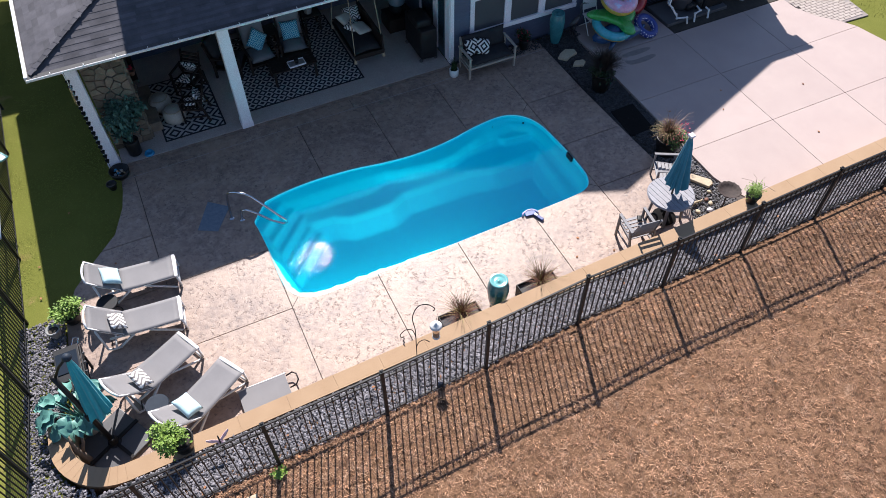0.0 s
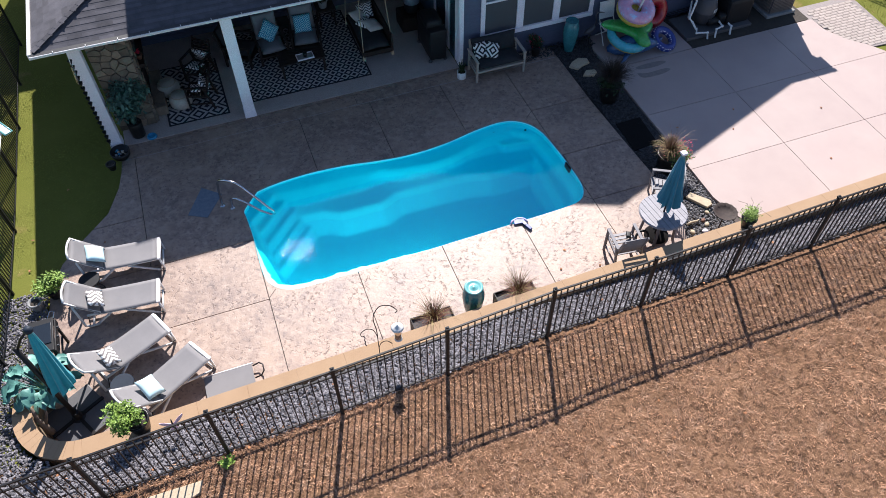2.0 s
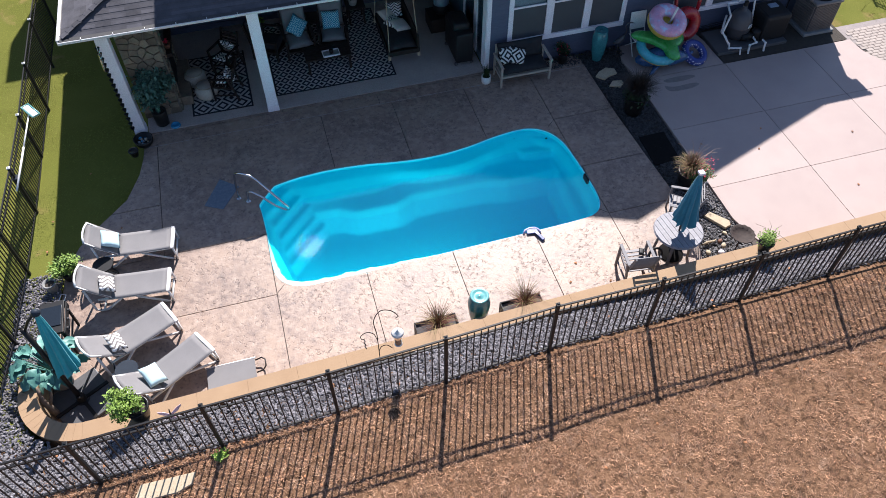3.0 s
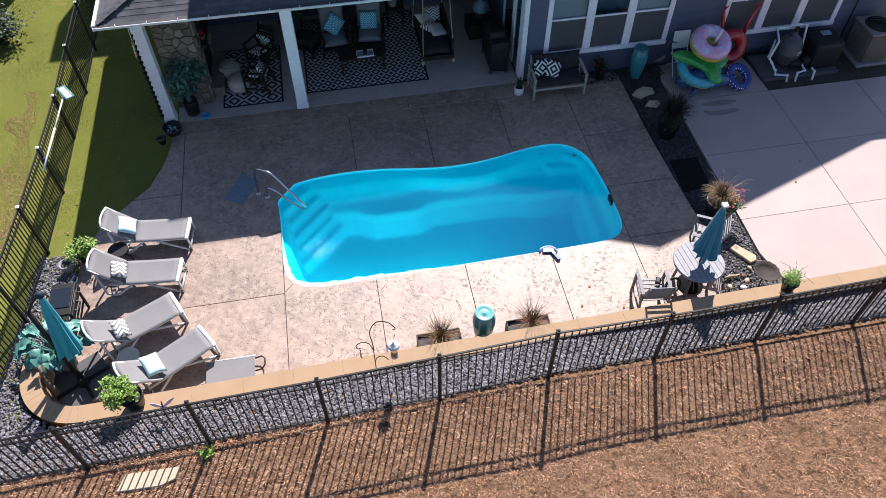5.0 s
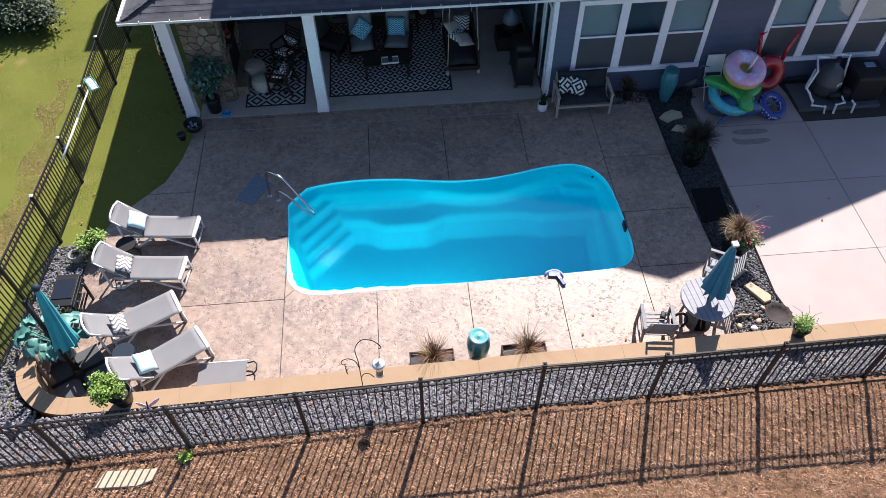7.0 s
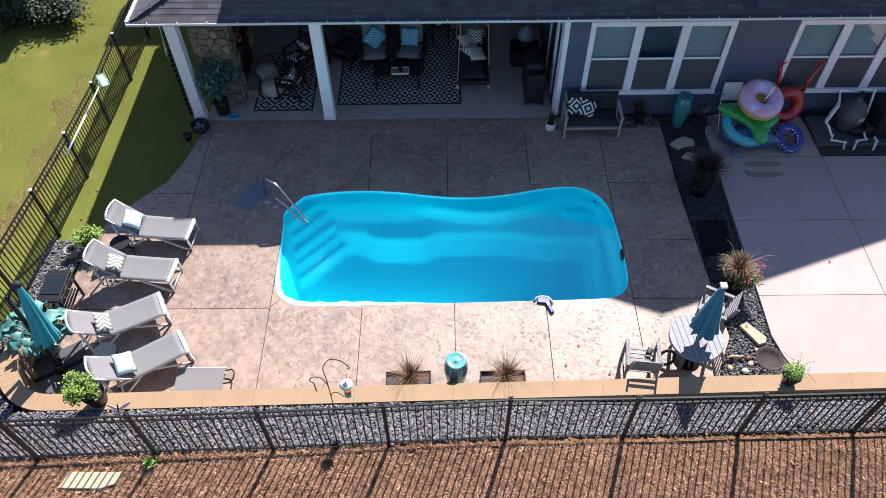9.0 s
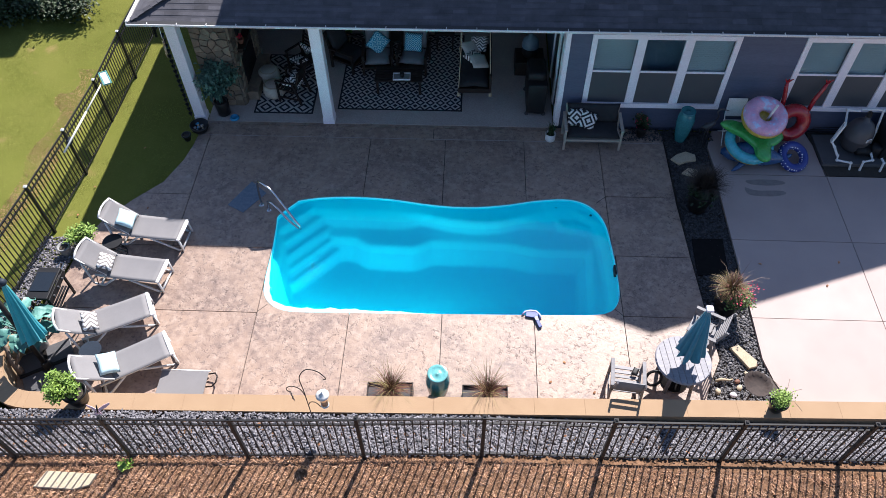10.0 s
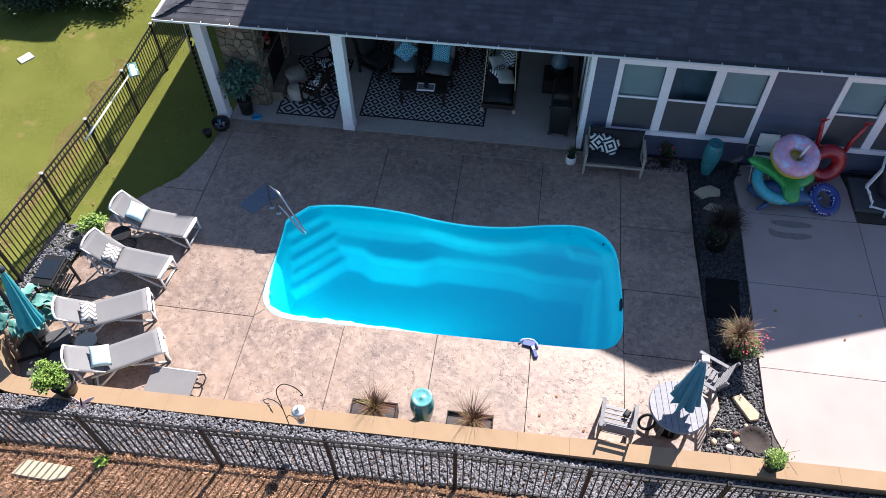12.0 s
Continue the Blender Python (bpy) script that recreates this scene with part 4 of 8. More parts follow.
def gravel_beds():
    pts = []
    for _ in range(38000):
        x = rng.uniform(-5.0, 18)
        y = rng.uniform(FENCE_Y(x) + 0.02, WALL_Y(x) - 0.17)
        if x < -3.3 and math.hypot(x + 3.36, y + 1.335) < 1.12 and y > -2.4:
            continue
        pts.append((x, y, gravel_height(x, y) + rng.uniform(-0.022, 0.032)))
    for _ in range(6500):
        y = rng.uniform(-3.2, 1.75)
        x = rng.uniform(-4.86, -3.9)
        if y > -0.9 and x > deck_left_x(y) - 0.02 or y <= -0.9 and math.hypot(x + 3.36, y + 1.335) < 1.13:
            continue
        pts.append((x, y, hill(y) + 0.03 + rng.uniform(-0.022, 0.032)))
    stones("gravel", pts, (0.013, 0.027), M["stone"], "crushed grey gravel between wall and fence", "gravel", 0.8)
    pts, dark = [], []
    for _ in range(17000):
        y = rng.uniform(-1.95, 5.45)
        x = rng.uniform(8.4, 9.95)
        edge = float(np.interp(y, [-1.98, -1.5, -1.1, -0.7, 0.2, 1.6, 5.4], [8.42, 8.38, 8.6, 8.78, 8.72, 8.64, 8.58]))
        far = float(np.interp(y, [-1.93, -1.15, -0.7, 4.9, 5.4], [9.95, 9.64, 9.54, 9.54, 9.7]))
        if edge + 0.02 < x < far:
            # past y 0.55 the strip's pebbles take the shade-darkened colour
            (pts if y < 0.55 else dark).append((x, y, -0.055 + rng.uniform(-0.012, 0.02)))
    for _ in range(900):
        dark.append((rng.uniform(7.5, 9.7), rng.uniform(5.02, 5.45), 0.015 + rng.uniform(-0.012, 0.01))) if rng.random() < 0.5 else None
    stones("river_stones", pts, (0.013, 0.026), M["pebble"], "dark mixed river pebbles in the planting strip", "gravel", 0.75)
    stones("shade_dark_pebbles", dark, (0.014, 0.028), M["shadestone"], "pebbles coloured near black for shade in the planting strip", "gravel", 0.75)
    # mulch chips along the fence foot
    pts = []
    for _ in range(800):
        x = rng.uniform(-5, 18)
        y = FENCE_Y(x) - 0.03 - abs(rng.normal(0.0, 0.13))
        pts.append((x, y, land(x, y) + rng.uniform(0.0, 0.02)))
    stones("mulch", pts, (0.008, 0.018), M["mulch"], "red-brown mulch chips under the fence", "mulch", 0.35)
    # landscape boards between gravel and grass
    bed = B()
    prism(bed, [(8.5, -1.98), (9.96, -1.98), (9.6, -1.0), (9.56, 5.44), (8.6, 5.44), (8.6, 1.6), (8.7, -0.8), (8.4, -1.5)], -0.14, -0.075)
    structure(part("planting_bed", bed, M["soil"]), "dark soil bed under river pebbles", "bed")
    bed = B()
    prism(bed, [(12.06, 4.05), (15.66, 4.05), (15.66, 5.46), (11.95, 5.46)], -0.1, -0.008)
    structure(part("equipment_bed", bed, M["soil"]), "bare dark soil by the house wall", "bed")


gravel_beds()


# ---------------------------------------------------------------- fences
def fence(name, posts, label, cap=None):
    """Black aluminium fence along posts (x, y, foot z): posts with caps, three rails a panel, upright pickets."""
    root = thing(name, label, "fence")
    H = 1.38
    bm = B()
    bx(bm, (0, 0, H / 2 - 0.05), (0.055, 0.055, H + 0.10), bevel=0.004)
    post_me = mesh_of(bm, "post")
    post_me.materials.append(M["fence"])
    bm = B()
    bx(bm, (0, 0, 0), (0.068, 0.068, 0.022), bevel=0.004)
    bx(bm, (0, 0, 0.018), (0.05, 0.05, 0.02), taper=0.2)
    cap_me = mesh_of(bm, "post_cap")
    cap_me.materials.append(cap or M["fence"])
    bm = B()
    bx(bm, (0, 0, (H - 0.12) / 2), (0.017, 0.017, H - 0.16))
    picket_me = mesh_of(bm, "picket")
    picket_me.materials.append(M["fence"])
    for i, (x, y, z) in enumerate(posts):
        p = shared("post", post_me, root, pose(x, y, z))
        shared("post_cap", cap_me, p, pose(0, 0, H + 0.006))
        if i + 1 == len(posts):
            break
        a, b = Vector((x, y, z)), Vector(posts[i + 1])
        for h in (0.10, H - 0.19, H - 0.045):
            bm = B()
            bar(bm, a + Vector((0, 0, h)), b + Vector((0, 0, h)), 0.026, 0.030)
            part("rail", bm, M["fence"], root)
        n = 16
        for k in range(1, n):
            c = a.lerp(b, k / n)
            shared("picket", picket_me, root, pose(c.x, c.y, c.z + 0.06))
    return root


front = [(x, FENCE_Y(x), z) for x, z in zip(POST_X[:8], POST_Z)] + [(9.97 + 1.84 * k, FENCE_Y(9.97 + 1.84 * k), 0.76) for k in range(5)]
fence("fence", front, "black aluminium picket fence on the gravel edge")
left = [(-4.86, front[0][1], 0.84), (-4.80, -1.70, 0.52), (-4.74, 0.07, 0.20), (-4.71, 1.90, 0.0), (-4.72, 3.75, -0.20), (-4.73, 5.60, -0.34), (-4.66, 7.30, -0.22), (-4.64, 9.1, -0.22), (-4.62, 10.9, -0.25)]
# white cap colour stands in for the bright glints on these post tops
fence("fence", left, "black aluminium picket fence along the side lawn", M["gutter"])
fence("fence", [(17.9, 6.6, -0.08), (18.6, 5.0, -0.08), (19.3, 3.4, -0.08), (20.0, 1.8, -0.08)], "black picket fence beyond the driveway lawn")


# ---------------------------------------------------------------- house shell
EAVE_Y, EAVE_Z, WALL_P = 5.16, 2.93, 5.52


def window(name, x0, x1, z0, z1):
    """Three double-hung sashes side by side in broad white casing, with blinds behind the glass."""
    root = structure(new(name), "triple double-hung window in white casing", "window")
    y = WALL_P
    t = 0.115
    for nm, c, s in (("window_frame", ((x0 + x1) / 2, y - 0.02, z1 - t / 2), (x1 - x0, 0.06, t)), ("window_sill", ((x0 + x1) / 2, y - 0.03, z0 + t / 2), (x1 - x0, 0.08, t))):
        bm = B()
        bx(bm, c, s, bevel=0.006)
        part(nm, bm, M["white"], root)
    w = (x1 - x0 - t) / 3
    for k in range(4):
        bm = B()
        cx = x0 + t / 2 + k * w
        bx(bm, (cx, y - 0.018, (z0 + z1) / 2), (t if k in (0, 3) else 0.19, 0.055, z1 - z0 - 2 * t - 0.002), bevel=0.005)
        part("window_frame", bm, M["white"], root)
    zm = (z0 + z1) / 2
    for k in range(3):
        a, b = x0 + t / 2 + k * w + (0.06 if k == 0 else 0.098), x0 + t / 2 + (k + 1) * w - (0.06 if k == 2 else 0.098)
        bm = B()
        bx(bm, ((a + b) / 2, y + 0.0, zm), (b - a, 0.035, 0.045), bevel=0.004)
        part("meeting_rail", bm, M["white"], root)
        for zz0, zz1, yy in ((z0 + t, zm - 0.022, 0.012), (zm + 0.022, z1 - t, 0.0)):
            bm = B()
            bx(bm, ((a + b) / 2, y + yy, (zz0 + zz1) / 2), (b - a, 0.006, zz1 - zz0 - 0.004))
            pane = part("pane", bm, M["glass"], root)
            pane.visible_shadow = False
        bm = B()
        bx(bm, ((a + b) / 2, y - 0.012, (z0 + t + zm - 0.022) / 2), (b - a, 0.004, zm - 0.03 - z0 - t))
        part("insect_screen", bm, M["screen"], root, "dark grey insect screen on the lower sash")
        bm = B()
        for i in range(int((z1 - z0 - 0.3) / 0.05) // (2 if (k == 1 and x0 < 8) else 1)):
            bx(bm, ((a + b) / 2, y + 0.06, z0 + t + 0.03 + i * 0.05), (b - a, 0.004, 0.051), rot=(3, 0, 0))
        part("blind", bm, M["blind"], root, "closed pale slatted blind")
    bm = B()
    bx(bm, ((x0 + x1) / 2, y + 0.30, zm), (x1 - x0, 0.02, z1 - z0))
    part("dark_room_wall", bm, M["innerwall"], root)


M["screen"] = mat("insect_screen", (0.062, 0.066, 0.075), (0.075, 0.080, 0.088), rough=0.6, scale=2, fine=200, bump=0.1)
M["blind"] = mat("window_blind", (0.40, 0.46, 0.48), (0.35, 0.41, 0.43), rough=0.75, scale=3)
WINS = [(6.60, 9.72, 0.64, 2.60), (11.06, 14.20, 0.64, 2.60)]
for k, wd in enumerate(WINS):
    window("window_%d" % (k + 1), *wd)


def front_wall():
    root = structure(new("wall_front"), "blue-grey lap siding wall with white corner board", "wall")
    bm = B()
    segs = [(6.05, 6.60), (9.72, 11.06), (14.20, 15.7)]
    for a, b in segs:
        bx(bm, ((a + b) / 2, WALL_P + 0.10, 1.4), (b - a, 0.16, 3.0))
    for x0, x1, z0, z1 in WINS:
        bx(bm, ((x0 + x1) / 2, WALL_P + 0.10, (z0 - 0.1) / 2), (x1 - x0, 0.16, z0 + 0.1))
        bx(bm, ((x0 + x1) / 2, WALL_P + 0.10, (z1 + 2.9) / 2), (x1 - x0, 0.16, 2.9 - z1))
    part("sheathing", bm, M["siding"], root)
    z = 0.02
    while z < 2.82:
        spans = [(6.152, 15.7)]
        for x0, x1, z0, z1 in WINS:
            if z + 0.155 > z0 and z < z1:
                nxt = []
                for a, b in spans:
                    nxt += [(a, min(b, x0)), (max(a, x1), b)] if a < x0 and b > x1 else [(a, b)]
                spans = nxt
        for a, b in spans:
            bm = B()
            vs = bx(bm, ((a + b) / 2, WALL_P - 0.006, z + 0.0775), (b - a, 0.022, 0.153))
            for v in vs:
                if v.co.z > z + 0.07 and v.co.y < WALL_P - 0.006:
                    v.co.y += 0.013
            part("siding_board", bm, M["siding"], root)
        z += 0.155
    bm = B()
    bx(bm, (6.10, WALL_P - 0.02, 1.42), (0.10, 0.05, 2.82), bevel=0.004)
    bx(bm, (6.06, WALL_P + 0.06, 1.42), (0.05, 0.14, 2.82), bevel=0.004)
    part("corner_board", bm, M["white"], root, "white corner board")
    bm = B()
    bx(bm, ((6.1 + 15.7) / 2, WALL_P - 0.012, 2.83), (9.6, 0.03, 0.10))
    part("frieze_board", bm, M["siding"], root)


front_wall()


def porch_shell():
    root = structure(new("wall_porch"), "dark blue siding walls round the covered porch", "wall")
    bm = B()
    bx(bm, (1.9, 9.28, 1.45), (8.5, 0.16, 2.95))
    part("back_wall", bm, M["innerwall"], root)
    for i in range(17):
        bm = B()
        bx(bm, (1.9, 9.19, 0.1 + i * 0.165), (8.3, 0.02, 0.158), rot=(4, 0, 0))
        part("siding_board", bm, M["siding"], root)
    bm = B()
    bx(bm, (6.13, 7.45, 1.45), (0.14, 3.6, 2.95))
    part("side_wall", bm, M["innerwall"], root)
    bm = B()
    bx(bm, (-2.33, 8.3, 1.45), (0.14, 1.9, 2.95))
    part("side_wall", bm, M["innerwall"], root)
    # door and window trims in the side wall
    door = structure(new("door_1"), "white framed glass door in the porch side wall", "door")
    for y in (5.72, 6.28, 6.42, 7.3):
        bm = B()
        bx(bm, (6.045, y, 1.15), (0.03, 0.11, 2.25), bevel=0.004)
        part("door_frame", bm, M["white"], door)
    for y0, y1 in ((5.78, 6.22), (6.48, 7.24)):
        bm = B()
        bx(bm, (6.052, (y0 + y1) / 2, 1.2), (0.008, y1 - y0, 2.0))
        part("pane", bm, M["glass"], door)
    bm = B()
    bx(bm, (6.045, 6.5, 2.32), (0.03, 1.7, 0.11), bevel=0.004)
    part("door_frame", bm, M["white"], door)
    # back door and a back window
    win = structure(new("window_3"), "white framed window in the porch back wall", "window")
    for x0, x1 in ((1.35, 2.25), (2.65, 4.9)):
        for c, s in ((((x0 + x1) / 2, 9.17, 2.28), (x1 - x0, 0.05, 0.12)), (((x0 + x1) / 2, 9.17, 0.75), (x1 - x0, 0.05, 0.12)), ((x0, 9.17, 1.5), (0.12, 0.05, 1.42)), ((x1, 9.17, 1.5), (0.12, 0.05, 1.42))):
            bm = B()
            bx(bm, c, s, bevel=0.004)
            part("window_frame", bm, M["white"], win)
        bm = B()
        bx(bm, ((x0 + x1) / 2, 9.172, 1.5), (x1 - x0 - 0.12, 0.008, 1.4))
        part("pane", bm, M["glass"], win)
    bm = B()
    bx(bm, (1.85, 7.35, 2.83), (8.5, 4.0, 0.05))
    structure(part("ceiling", bm, M["ceiling"]), "white painted porch ceiling", "ceiling")
    # columns and beam
    for x in (-2.40, 0.69):
        c = structure(new("porch_column"), "square white boxed porch column", "column")
        bm = B()
        bx(bm, (x, 5.52, 1.42), (0.25, 0.25, 2.80), bevel=0.01)
        part("shaft", bm, M["white"], c)
        bm = B()
        bx(bm, (x, 5.52, 0.09), (0.275, 0.275, 0.16), bevel=0.01)
        part("base", bm, M["white"], c)
    bm = B()
    bx(bm, (1.9, 5.52, 2.865), (8.4, 0.26, 0.10), bevel=0.005)
    structure(part("porch_beam", bm, M["white"]), "white boxed beam over the porch opening", "beam")


porch_shell()


# ---------------------------------------------------------------- roof
def roof():
    p, q = 0.42, 0.33                     # rise of the front slope and of the left hip
    L, R, TOPY = -3.08, 15.95, 8.6
    root = structure(new("roof"), "dark grey asphalt shingle hip roof", "roof")
    ez = EAVE_Z + 0.03
    hz = ez + p * (TOPY - EAVE_Y)
    hx = L + (hz - ez) / q
    bm = B()
    a, b = bm.verts.new((L, EAVE_Y, ez - 0.02)), bm.verts.new((R, EAVE_Y, ez - 0.02))
    c, d = bm.verts.new((R, TOPY, hz - 0.02)), bm.verts.new((hx, TOPY, hz - 0.02))
    e = bm.verts.new((L, 17.5, ez - 0.02))
    f = bm.verts.new((hx, 17.5, hz - 0.02))
    bm.faces.new((a, b, c, d))
    bm.faces.new((a, d, f, e))
    r = bmesh.ops.extrude_face_region(bm, geom=bm.faces[:])
    for v in [g for g in r["geom"] if isinstance(g, bmesh.types.BMVert)]:
        v.co.z -= 0.10
    bmesh.ops.recalc_face_normals(bm, faces=bm.faces[:])
    part("roof_deck", bm, M["shingle_far"], root)
    # front shingles, course by course
    bm = B()
    ang = math.degrees(math.atan(p))
    bx(bm, (0, 0.09, 0), (0.296, 0.19, 0.010), rot=(ang - 3.0, 0, 0))
    sh = mesh_of(bm, "shingle")
    sh.materials.append(M["shingle"])
    count, far_v, far_f = 0, [], []
    base_v = [tuple(v.co) for v in sh.vertices]
    base_f = [tuple(pl.vertices) for pl in sh.polygons]
    course = 0
    while course < 22:
        y = EAVE_Y + 0.02 + course * 0.135
        z = ez + p * (y - EAVE_Y) + 0.012
        x = L + (z - ez) / q + 0.16 + (0.15 if course % 2 else 0.0) + rnd.uniform(-0.03, 0.03)
        while x < R - 0.1:
            if x < 5.0 and course < 12 and count < 300:
                shared("shingle", sh, root, pose(x, y, z))
                count += 1
            else:
                o = len(far_v)
                far_v += [(vx + x, vy + y, vz + z + rnd.uniform(0, 0.003)) for vx, vy, vz in base_v]
                far_f += [tuple(i + o for i in fc) for fc in base_f]
            x += 0.30
        course += 1
    # left hip
    ang2 = math.atan(q)
    for course in range(26):
        x = L + 0.02 + course * 0.135
        z = ez + q * (x - L) + 0.004
        y = EAVE_Y + (z - ez) / p + 0.16 + (0.15 if course % 2 else 0)
        while y < 11.8:
            o = len(far_v)
            dx, dz = 0.19 * math.cos(ang2 - 0.022), 0.19 * math.sin(ang2 - 0.022)
            j = rnd.uniform(0, 0.003)
            far_v += [(x, y - 0.148, z + j), (x, y + 0.148, z + j), (x + dx, y + 0.148, z + dz + j), (x + dx, y - 0.148, z + dz + j),
                      (x, y - 0.148, z - 0.012), (x, y + 0.148, z - 0.012)]
            far_f += [(o, o + 1, o + 2, o + 3)[::-1], (o + 4, o + 5, o + 1, o)[::-1]]
            y += 0.30
    ob = new("shingle_field", arr_mesh("shingle_field", far_v, far_f, M["shingle_far"]))
    ob.parent = root
    tagged(ob, kind="stuff")
    # hip caps
    for i in range(22):
        t = i * 0.16 + 0.08
        n = math.hypot(1, q / p)
        x, y = L + t / n, EAVE_Y + t * (q / p) / n
        z = ez + q * (x - L) + 0.012
        bm = B()
        bx(bm, (0, 0.06, 0), (0.12, 0.2, 0.008), rot=(-2, 0, 0))
        part("hip_cap", bm, M["shingle"], root, at=pose(x, y, z, math.degrees(math.atan(q / n)), 0, -math.degrees(math.atan2(1, q / p))))
    # fascia, gutter with guard and hangers
    g = structure(new("gutter"), "white gutter with dark leaf guard along the eave", "gutter")
    bm = B()
    bx(bm, ((L + R) / 2, EAVE_Y - 0.05, EAVE_Z - 0.005), (R - L + 0.1, 0.11, 0.045), bevel=0.01)
    part("trough", bm, M["gutter"], g)
    bm = B()
    bx(bm, ((L + R) / 2, EAVE_Y - 0.035, EAVE_Z + 0.022), (R - L + 0.06, 0.09, 0.012), rot=(10, 0, 0))
    part("leaf_guard", bm, M["guard"], g, "dark mesh leaf guard")
    me = None
    x = L + 0.4
    while x < R:
        if me is None:
            bm = B()
            bx(bm, (0, 0, 0), (0.012, 0.05, 0.03), bevel=0.003)
            me = mesh_of(bm, "hanger")
            me.materials.append(M["gutter"])
        shared("hanger", me, g, pose(x, EAVE_Y - 0.075, EAVE_Z + 0.03))
        x += 0.62
    bm = B()
    bx(bm, (L - 0.04, 8.6, EAVE_Z - 0.02), (0.07, 6.95, 0.13), bevel=0.008)
    part("rake_board", bm, M["gutter"], g, "white fascia on the side eave")
    bm = B()
    bx(bm, ((L + R) / 2, (EAVE_Y + WALL_P) / 2 + 0.03, EAVE_Z - 0.07), (R - L, WALL_P - EAVE_Y + 0.1, 0.03))
    structure(part("soffit", bm, M["white"]), "white boarded soffit", "soffit")


roof()


def upper_storey():
    """Unseen taller rear part of the house; its gable outline is fitted to the shade on deck and drive."""
    sil = [(-0.10, 2.9), (15.95, 2.9), (15.95, 5.60), (10.48, 7.73), (5.5, 6.04), (-0.10, 6.02)]
    bm = B()
    lo = [bm.verts.new((x, 8.0, z)) for x, z in sil]
    hi = [bm.verts.new((x, 17.0, z)) for x, z in sil]
    n = len(sil)
    for i in range(n):
        bm.faces.new((lo[i], lo[(i + 1) % n], hi[(i + 1) % n], hi[i]))
    for loop in (lo, hi):
        es = [bm.edges.get((loop[i], loop[(i + 1) % n])) for i in range(n)]
        bmesh.ops.triangle_fill(bm, edges=es, use_beauty=True)
    bmesh.ops.recalc_face_normals(bm, faces=bm.faces[:])
    # added unseen block that only throws shade towards the side lawn
    bx(bm, (-1.86, 16.3, 4.4), (3.5, 1.9, 3.1), taper=0.92)
    structure(part("upper_storey", bm, M["siding"]), "unseen taller rear part of the house, shaped to its shadow", "wall")
    bm = B()
    bx(bm, (6.9, 13.0, 1.45), (18, 7.3, 2.9))
    structure(part("wall_rear", bm, M["siding"]), "blue sided ground floor rooms of the house", "wall")
    # unseen block added to cast the straight-edged shade on the side lawn
    root = thing("neighbour_house", "unseen house-sized block added to shade the side lawn", "house")
    bm = B()
    bx(bm, (-16.2, 19.83, 2.6), (20, 10, 6.4))
    part("wall", bm, M["block"], root)
    bm = B()
    bx(bm, (-16.2, 19.83, 5.95), (20.5, 10.5, 0.3), taper=0.96)
    part("roof", bm, M["shingle_far"], root)


upper_storey()


